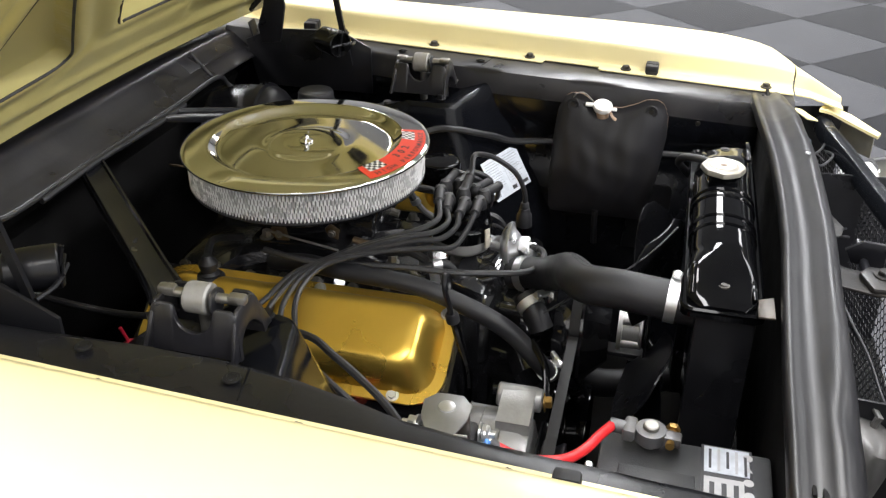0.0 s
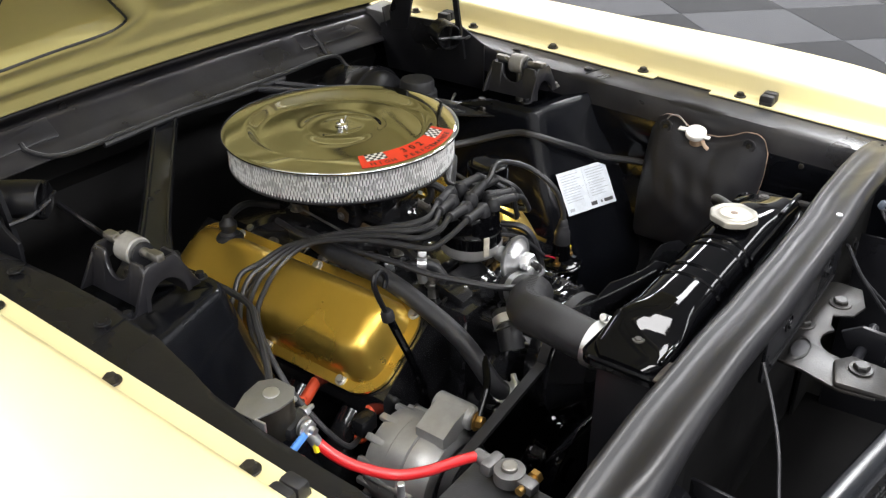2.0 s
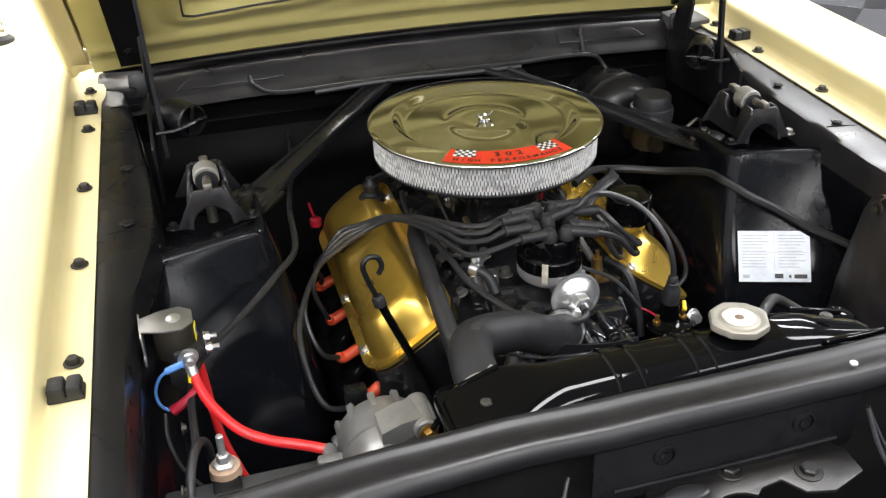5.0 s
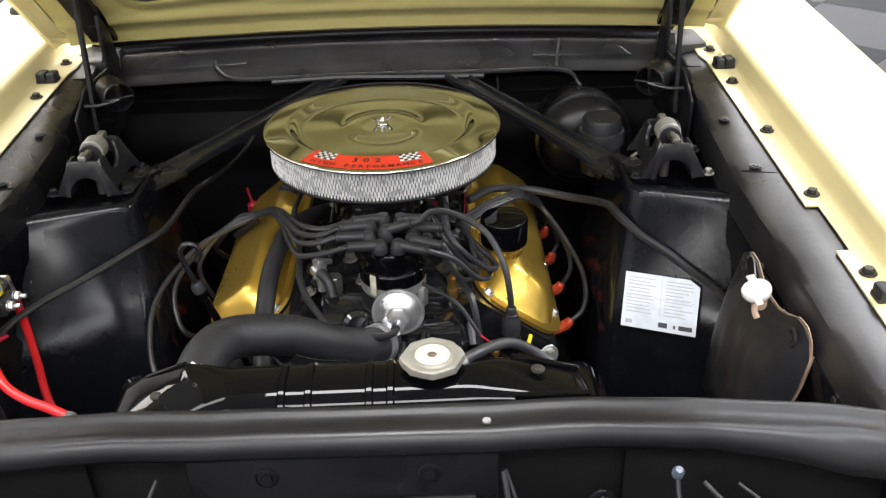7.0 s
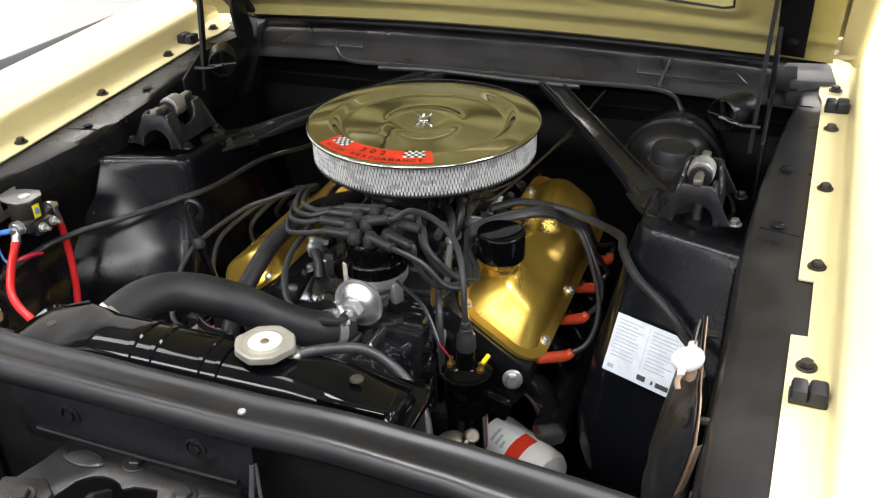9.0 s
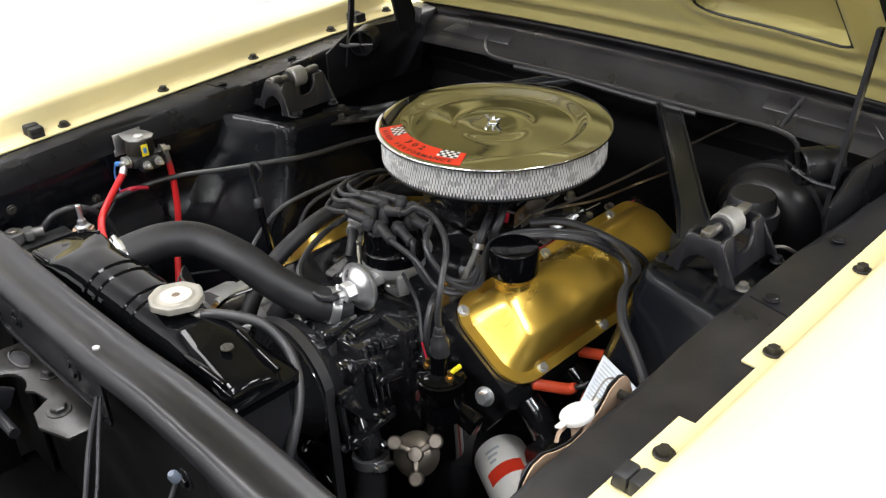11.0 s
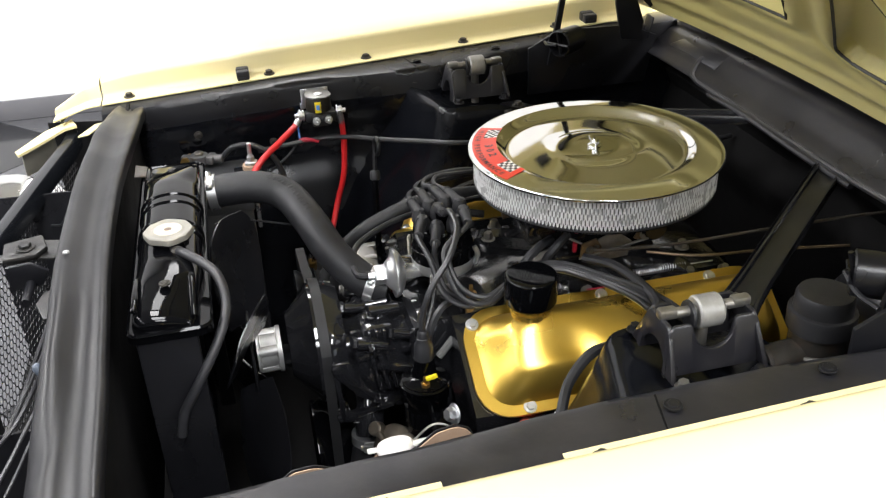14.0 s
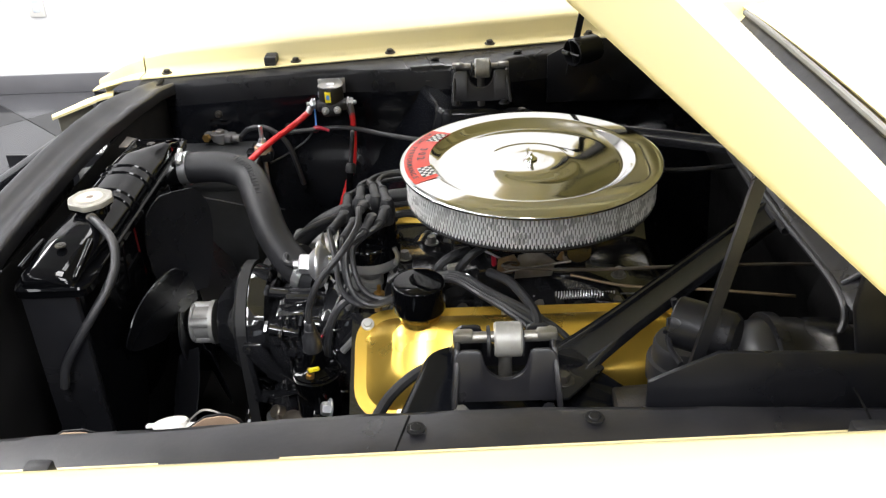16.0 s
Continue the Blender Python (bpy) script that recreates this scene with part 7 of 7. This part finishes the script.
part("bag", bag_sheet(False), VINYL, bag, "", 60)
part("backing", bag_sheet(True), TAN, bag, "tan cloth backing", 60)
part("edge_seam", loft([[bag_point(1, v / 16, True) + V(q) for q in ((-0.002, -0.0010, 0), (0.0045, 0.0058, 0), (0.004, 0.0066, 0), (-0.0025, 0.0, 0))] for v in range(17)]), TAN, bag, "tan cut edge seam")
for u, v in ((0.14, 0.085), (0.85, 0.09)):
    e = bag_point(u, v)
    part("eyelet", lathe([(0.0055, 0), (0.011, 0.0), (0.0118, 0.002), (0.010, 0.0035), (0.006, 0.003), (0.0055, 0)], 20, along(e, (-1, 0, 0.1)), caps=False), VINYL, bag)
    part("hook", rod(e + V((-0.004, 0, 0)), e + V((0.022, 0, 0)), 0.0045, 8), BOLTBLACK, bag)
for k in range(40):
    f = k / 39
    u, v = (0.03, 0.12 + 0.84 * f * 2) if f < 0.5 else (0.97, 0.12 + 0.84 * (f * 2 - 1))
    q = bag_point(u, v)
    part("stitch", rod(q + V((-0.0012, 0, -0.0016)), q + V((-0.0012, 0, 0.0016)), 0.0005, 4), RUBBER, bag)
part("spout", lathe([(0.012, -0.016), (0.011, -0.008), (0.011, 0.0)], 18, along((0.455, -0.380, 0.862), (-0.30, 0.0, 0.9))), TAN, bag, "tan rubber filler spout")
part("bag_cap", join(lathe([(0.0165, -0.003), (0.0175, 0.0), (0.0175, 0.004), (0.016, 0.006), (0.006, 0.007), (0, 0.007)], 28, along((0.452, -0.380, 0.865), (-0.34, -0.08, 0.9))), rbox((0.010, 0.02, 0.003), 0.001, pose(0.453, -0.359, 0.868, 0, -18, 0)), rbox((0.008, 0.012, 0.003), 0.001, pose(0.448, -0.400, 0.864, 0, -18, 0))), WHITEPLASTIC, bag, "white plastic cap")
part("cap_tail", tube([(0.450, -0.392, 0.862), (0.445, -0.399, 0.852), (0.447, -0.406, 0.845)], 0.0035, 6, 6, 0.4), TAN, bag)
part("cap_wire", tube([(0.455, -0.362, 0.874), (0.456, -0.345, 0.888), (0.456, -0.33, 0.884), (0.456, -0.322, 0.870)], 0.0011, 5), STEEL, bag)
part("outlet_tube", tube([(0.425, -0.385, 0.67), (0.425, -0.385, 0.645), (0.43, -0.387, 0.60)], 0.006, 8), VINYL, bag)

brk = thing("apron_bracket", (0.452, -0.50, 0.60), "black curved steel bracket on the apron below the washer bag", "bracket")
part("plate", slab([(-0.055, -0.10), (0.02, -0.10), (0.028, -0.02), (0.028, 0.03), (0.022, 0.038), (-0.012, 0.038), (-0.030, 0.030), (-0.040, 0.010), (-0.048, -0.03)], 0.004, Matrix(((0, 0, 1, 0.446), (-1, 0, 0, -0.492), (0, 1, 0, 0.690), (0, 0, 0, 1))), 0.001), BLACK, brk)
# wiring loom over the tower, apron cable
def loom(points, r, label, mat_=None, name="wiring_loom"):
    t = thing(name, points[0], label, "wiring")
    part("sheath", tube(points, r, 8), mat_ or WIRE, t)
    return t


loom([(0.125, -0.06, 0.835), (0.165, -0.03, 0.838), (0.225, -0.005, 0.822), (0.285, -0.035, 0.822), (0.326, -0.095, 0.840), (0.336, -0.135, 0.842), (0.362, -0.172, 0.828), (0.395, -0.194, 0.812), (0.430, -0.222, 0.792), (0.462, -0.29, 0.785), (0.466, -0.40, 0.782), (0.468, -0.52, 0.78), (0.46, -0.64, 0.79)], 0.0062, "black taped wiring loom over the shock tower", RUBBER)
loom([(-0.26, 0.38, 0.80), (-0.27, 0.26, 0.79), (-0.29, 0.14, 0.80), (-0.305, 0.02, 0.825), (-0.315, -0.110, 0.832), (-0.345, -0.165, 0.830), (-0.395, -0.235, 0.824), (-0.44, -0.285, 0.818), (-0.47, -0.34, 0.81), (-0.472, -0.45, 0.80)], 0.0045, "thin black cable over the shock tower")
loom([cowl_point(0.20, 0.42) + V((0, -0.006, 0)), cowl_point(0.205, 0.25) + V((0, -0.008, 0)), cowl_point(0.24, 0.10) + V((0, -0.008, 0)), cowl_point(0.35, 0.08) + V((0, -0.01, 0)), cowl_point(0.5, 0.10) + V((0, -0.012, 0)), cowl_point(0.65, 0.08) + V((0, -0.010, 0)), cowl_point(0.79, 0.12) + V((0, -0.008, 0)), (0.345, 0.30, 0.88), (0.37, 0.25, 0.84)], 0.004, "thin black vacuum line along the cowl lip")
loom([cowl_point(0.30, 0.02) + V((0, -0.010, -0.004)), cowl_point(0.42, 0.02) + V((0, -0.012, 0)), cowl_point(0.55, 0.0) + V((0, -0.012, -0.003)), cowl_point(0.66, 0.02) + V((0, -0.010, -0.004))], 0.0055, "black taped wiring along the cowl lip")
loom([cowl_point(0.795, 0.62) + V((0, -0.004, 0.004)), cowl_point(0.79, 0.4) + V((0, -0.006, 0.002)), cowl_point(0.785, 0.15) + V((0, -0.006, 0))], 0.003, "short wiper hose clipped on the cowl")

loom([(-0.150, -0.375, 0.80), (-0.118, -0.42, 0.822), (-0.097, -0.468, 0.846), (-0.070, -0.502, 0.868), (-0.030, -0.528, 0.884)], 0.0013, "thin black wire behind the radiator tank", WIRE, "thin_wire")
# ---- brake booster and master cylinder ----
boost = thing("brake_booster", (0.345, 0.30, 0.81), "black round brake booster on the firewall", "brake booster")
bm_ = along((0.344, 0.340, 0.800), (0.0, -1, 0.03))
part("shell", lathe([(0.05, 0.0), (0.075, 0.01), (0.080, 0.03), (0.081, 0.10)], 40, bm_), BLACK, boost)
part("clamp_ring", lathe([(0.081, 0.098), (0.0865, 0.100), (0.0865, 0.112), (0.081, 0.114)], 40, bm_), BLACK, boost)
part("front_shell", lathe([(0.081, 0.112), (0.076, 0.130), (0.06, 0.145), (0.035, 0.152), (0.0, 0.153)], 40, bm_), BLACK, boost)
mc = thing("master_cylinder", (0.362, 0.13, 0.80), "raw cast master cylinder with black round cap", "master cylinder")
part("casting", join(rod((0.347, 0.205, 0.798), (0.366, 0.06, 0.806), 0.021, 18, 0.003), lathe([(0.030, 0.800), (0.033, 0.815), (0.033, 0.860)], 24, pose(0.357, 0.136, -0.014))), CASTGREY, mc, "rust-tinged raw cast iron body")
part("cap", lathe([(0.030, 0.850), (0.0380, 0.852), (0.0385, 0.872), (0.0375, 0.8755), (0.0335, 0.8765), (0.0325, 0.893), (0.030, 0.8975), (0.012, 0.899), (0, 0.899)], 32, pose(0.357, 0.136, -0.014)), RUBBER, mc, "black rubber reservoir cap")
part("brake_line", tube([(0.40, 0.09, 0.83), (0.43, 0.10, 0.84), (0.455, 0.13, 0.80), (0.46, 0.16, 0.70)], 0.0028, 6), STEEL, mc)

# ---- oil filter ----
oil = thing("oil_filter", (0.17, -0.18, 0.50), "white oil filter canister with red band below the coil", "oil filter")
om = along((0.170, -0.178, 0.508), (0.80, -0.45, 0.00))
part("canister", lathe([(0.030, 0.0), (0.040, 0.004), (0.041, 0.012), (0.040, 0.110), (0.036, 0.118), (0.02, 0.122), (0, 0.122)], 32, om), WHITEPLASTIC, oil)


def can_patch(name, z0, z1, a0, a1, material, label=""):
    """A print on the side of the canister."""
    rows = [[om @ V((0.0414 * math.cos(radians(a0 + (a1 - a0) * k / 6)), 0.0414 * math.sin(radians(a0 + (a1 - a0) * k / 6)), z)) for k in range(7)] for z in (z0, z1)]
    part(name, loft(rows, closed=False), material, oil, label)


A_UP = math.degrees(math.atan2((om.to_3x3().transposed() @ V((0, -0.45, 0.9))).y, (om.to_3x3().transposed() @ V((0, -0.45, 0.9))).x))
can_patch("red_block", 0.058, 0.082, A_UP - 40, A_UP + 40, DECALRED, "red printed block")
for k in range(3):
    can_patch("print_bar", 0.024 + 0.010 * k, 0.029 + 0.010 * k, A_UP - 10 + 8 * k, A_UP + 22, GREYINK)

# ---- paper label on the tower ----
lab_o, lab_u, lab_v = V((0.3455, -0.176, 0.7735)), V((0.094, -0.044, 0.006)), V((-0.010, -0.037, -0.067))
ln = lab_u.cross(lab_v).normalized()
if ln.y > 0:
    ln = -ln
lab_t = thing("emission_label", tuple(lab_o + lab_v), "white printed paper label stuck on the shock tower", "label")


def lab_pt(u, v, h):
    return lab_o + lab_u * u + lab_v * v + ln * (h + 0.012 * math.sin(math.pi * min(1, max(0, u))) * 0.0)


sheet = loft([[lab_pt(u, v, h) for u, v in ((0, 0), (0.86, 0), (1, 0.12), (1, 1), (0, 1))] for h in (0.004, 0.0048)])
part("paper", sheet, PAPER, lab_t)


def lab_bar(u0, u1, v0, v1, material, name="print_bar"):
    part(name, loft([[lab_pt(u, v, h) for u, v in ((u0, v0), (u1, v0), (u1, v1), (u0, v1))] for h in (0.0047, 0.0052)]), material, lab_t)


for j in range(11):
    random.seed(j)
    lab_bar(0.05, 0.05 + 0.28 + 0.10 * random.random(), 0.08 + 0.062 * j, 0.08 + 0.062 * j + 0.016, GREYINK)
    lab_bar(0.56, 0.56 + 0.22 + 0.16 * random.random(), 0.08 + 0.062 * j, 0.08 + 0.062 * j + 0.016, GREYINK)
lab_bar(0.50, 0.504, 0.05, 0.78, GREYINK)
lab_bar(0.05, 0.95, 0.42, 0.426, GREYINK)
lab_bar(0.06, 0.15, 0.86, 0.93, GREYINK, "print_oval")
lab_bar(0.50, 0.62, 0.84, 0.93, INK)
lab_bar(0.70, 0.73, 0.86, 0.92, INK)
lab_bar(0.77, 0.95, 0.85, 0.93, INK)

# ---- antenna on the far fender ----
ant = thing("antenna", (-0.722, 0.505, 0.990), "chrome whip antenna on black base", "antenna")
part("base_pad", lathe([(0.021, 0.0), (0.020, 0.008), (0.014, 0.012), (0.010, 0.014)], 20, pose(-0.722, 0.505, 0.990)), RUBBER, ant)
part("ball", lathe([(0.010, 0.012), (0.011, 0.022), (0.0075, 0.034), (0.0055, 0.046), (0.003, 0.048)], 18, pose(-0.722, 0.505, 0.990)), CHROME, ant)
part("mast", rod((-0.722, 0.505, 1.034), (-0.745, 0.62, 1.75), 0.0022, 8), CHROME, ant)

# ---- hood latch and wiring ahead of the support ----
latch = thing("hood_latch", (0, -0.745, 0.85), "dusty grey steel hood latch plate with bolts ahead of the radiator", "hood latch")
part("back_plate", slab([(-0.135, -0.058), (0.120, -0.058), (0.125, -0.05), (0.125, 0.028), (-0.140, 0.028), (-0.140, -0.05)], 0.004, pose(0, -0.694, 0.915, 90, 0, 0), 0.0012), BLACK, latch)
for x in (-0.073, 0.066):
    part("bolt_hole_rim", lathe([(0.0085, 0), (0.011, 0), (0.0108, 0.0015), (0.009, 0.002)], 20, along((x, -0.698, 0.900), (0, -1, 0)), caps=False), BEAM, latch)
    bolt(latch, (x, -0.697, 0.899), (0, -1, 0.1), 0.0058, 0.005, BLACK)
part("stiffening_rib", tube([(-0.12, -0.699, 0.872), (0.0, -0.6995, 0.871), (0.105, -0.699, 0.872)], 0.0022, 6), BEAM, latch)
outline = [(-0.088, -0.690), (-0.02, -0.682), (0.095, -0.685), (0.112, -0.705), (0.110, -0.735), (0.072, -0.748), (0.046, -0.742), (0.034, -0.722), (0.012, -0.726)]
outline += [(-0.018 + 0.028 * math.cos(radians(a)), -0.748 + 0.024 * math.sin(radians(a))) for a in range(40, 200, 20)] + [(-0.052, -0.768), (-0.046, -0.800), (-0.098, -0.800), (-0.104, -0.765), (-0.092, -0.725)]
part("base", slab(outline, 0.004, pose(0, 0, 0.858), 0.0012), LATCHGREY, latch)
part("raised_pad", slab([(-0.026, -0.028), (0.024, -0.030), (0.030, 0.012), (0.012, 0.028), (-0.028, 0.022)], 0.008, pose(-0.074, -0.778, 0.861, 3, 0, 8), 0.003), LATCHGREY, latch)
part("cutout_rim", lathe([(0.010, 0.8622), (0.0125, 0.8632), (0.0105, 0.8642)], 20, Matrix.Translation((-0.056, -0.712, 0)) @ Matrix.Diagonal((1.9, 0.8, 1, 1)), caps=False), LATCHGREY, latch)
part("cutout", lathe([(0.0105, 0.8624), (0.0, 0.8626)], 20, Matrix.Translation((-0.056, -0.712, 0)) @ Matrix.Diagonal((1.9, 0.8, 1, 1))), RUBBER, latch)
part("catch", join(slab([(0, 0), (0.04, 0.004), (0.05, 0.022), (0.03, 0.036), (0.0, 0.034)], 0.006, Matrix(((0, 0, 1, -0.005), (1, 0, 0, -0.790), (0, 1, 0, 0.845), (0, 0, 0, 1))), 0.001), rod((-0.04, -0.765, 0.852), (0.05, -0.765, 0.852), 0.006, 10)), BLACK, latch)
part("release_lever", tube([(-0.07, -0.802, 0.858), (-0.075, -0.83, 0.852), (-0.06, -0.86, 0.83), (-0.05, -0.875, 0.80)], 0.012, 8, 5, 0.2), LATCHGREY, latch)
for p in ((-0.005, -0.700, 0.862), (0.062, -0.722, 0.862), (-0.068, -0.777, 0.870)):
    bolt(latch, p, (0, 0, 1), 0.0085, 0.007, LATCHGREY)
BLUEGREY = mat("blue_grey_plastic", (0.07, 0.085, 0.11), 0.4, vary=0.1)
# uprights and ducts in front of the radiator
front = thing("radiator_air_duct", (0, -0.78, 0.45), "black sheet metal duct panels ahead of the radiator", "air duct")
for s in (1, -1):
    part("side_panel", rbox((0.004, 0.19, 0.40), 0.001, pose(s * 0.30, -0.785, 0.645, 0, 0, s * 4)), BLACK, front)
# added dark sheet; stands for the unlit depth below the latch
part("duct_dark_sheet", rbox((0.62, 0.26, 0.004), 0.001, pose(0, -0.755, 0.545)), PITBLACK, front)
part("latch_upright", rbox((0.05, 0.012, 0.40), 0.003, pose(0.02, -0.86, 0.66)), BLACK, front)
for pts, r in (([(0.128, -0.704, 0.905), (0.134, -0.722, 0.872), (0.146, -0.738, 0.845), (0.175, -0.765, 0.80), (0.23, -0.79, 0.77)], 0.0026), ([(0.130, -0.702, 0.905), (0.142, -0.718, 0.872), (0.160, -0.735, 0.842), (0.195, -0.765, 0.80), (0.26, -0.79, 0.77)], 0.0018),
               ([(-0.165, -0.702, 0.905), (-0.185, -0.725, 0.870), (-0.215, -0.745, 0.845), (-0.255, -0.765, 0.81), (-0.30, -0.79, 0.79)], 0.0018), ([(0.300, -0.704, 0.885), (0.318, -0.718, 0.872), (0.350, -0.735, 0.855), (0.400, -0.752, 0.845), (0.455, -0.765, 0.835)], 0.0022),
               ([(0.330, -0.704, 0.882), (0.352, -0.716, 0.868), (0.372, -0.730, 0.850), (0.41, -0.75, 0.83), (0.46, -0.77, 0.80)], 0.0016)):
    loom(pts, r, "thin grey wire hanging behind the grille", WIRE, "hanging_wire")
t = loom([(0.275, -0.706, 0.900), (0.278, -0.722, 0.875), (0.30, -0.74, 0.855), (0.36, -0.765, 0.85), (0.43, -0.765, 0.83)], 0.0022, "thin grey wire with a blue-grey plug", WIRE, "hanging_wire")
part("plug", join(lathe([(0.003, 0), (0.005, 0.002), (0.005, 0.009), (0.003, 0.012)], 14, along((0.275, -0.707, 0.896), (0, -0.4, 1)))), BLUEGREY, t)
for x, z in ((0.34, 0.80), (0.40, 0.70), (0.22, 0.84)):
    bolt(front, (x, -0.676, z), (0, -1, 0), 0.008, 0.006, BLACK)

HORNGREY = mat("dusty_grey_horn_paint", (0.055, 0.054, 0.052), 0.45, vary=0.25, scale=30, bump=0.2, dirt=(0.12, 0.115, 0.11), dirt_amount=0.4)
horn = thing("horn", (-0.315, -0.70, 0.77), "dusty grey rounded horn ahead of the radiator support", "horn")
hm = along((-0.318, -0.735, 0.792), (0.05, -0.25, 1))
part("body", lathe([(0.020, -0.050), (0.030, -0.046), (0.034, -0.030), (0.034, 0.012), (0.031, 0.024), (0.022, 0.031), (0.0, 0.033)], 28, hm @ Matrix.Diagonal((1.1, 0.8, 1, 1))), HORNGREY, horn)
part("terminal", join(rod(hm @ V((0.006, 0, 0.030)), hm @ V((0.006, 0, 0.044)), 0.004, 8), rbox((0.020, 0.006, 0.004), 0.001, hm @ pose(0.012, 0, 0.045))), HORNGREY, horn)
part("bracket", loft([[V((x, y, z + dz)) for x, dz in ((-0.333, 0), (-0.303, 0), (-0.303, 0.004), (-0.333, 0.004))] for y, z in ((-0.667, 0.835), (-0.690, 0.832), (-0.708, 0.812), (-0.716, 0.790))]), BLACK, horn)

# ---- wheels under the front fenders ----
WHEEL_Y = (-0.02, 2.55)
for s, wy in ((a, b) for a in (1, -1) for b in WHEEL_Y):
    wheel = part("wheel", lathe([(0.10, 0.06), (0.19, 0.075), (0.20, 0.095), (0.19, 0.10), (0.12, 0.085), (0, 0.085)], 32, along((s * 0.64, wy, 0.315), (s, 0, 0))), STEEL, car)
    part("tyre", lathe([(0.20, -0.08), (0.27, -0.095), (0.305, -0.08), (0.315, -0.05), (0.315, 0.05), (0.305, 0.08), (0.27, 0.095), (0.20, 0.08)], 40, along((s * 0.64, wy, 0.3145), (s, 0, 0))), RUBBER, wheel)

# ---- floor tiles, laid as diamonds ----
SIDE = 0.665
HALF = SIDE / math.sqrt(2)
TILE = {}
for key, material in ((0, TILE_LIGHT), (1, TILE_DARK)):
    TILE[key] = finish(rbox((SIDE - 0.004, SIDE - 0.004, 0.008), 0.0012, Matrix.Rotation(radians(45), 4, "Z"), 1), "tile", material)
rest = {0: B(), 1: B()}
# centres lie on a diamond lattice: light ones on whole steps, dark ones half a step off
made = 0
for i in range(-18, 18):
    for j in range(-18, 20):
        cx, cy = 4.72 + HALF * (i - 6) + HALF * 0, -1.17 + HALF * j
        if (i + j) % 2 == 0:
            continue
        kind = 0 if i % 2 else 1
        if not (X0 - 0.3 < cx < X1 + 0.3 and Y0 - 0.3 < cy < Y1 + 0.3):
            continue
        if not (cx < 5.6 and -3.9 < cy < 5.0):  # far from the car: joined
            rest[kind] = join(rest[kind], rbox((SIDE - 0.004, SIDE - 0.004, 0.008), 0, pose(cx, cy, -0.0045, 0, 0, 45)))
            continue
        ob = new("tile", TILE[kind])
        ob.parent = floor
        ob.matrix_basis = pose(cx, cy, -0.0045)
        made += 1
for key, material in ((0, TILE_LIGHT), (1, TILE_DARK)):
    part("far_tiles", rest[key], material, floor)["kind"] = "stuff"
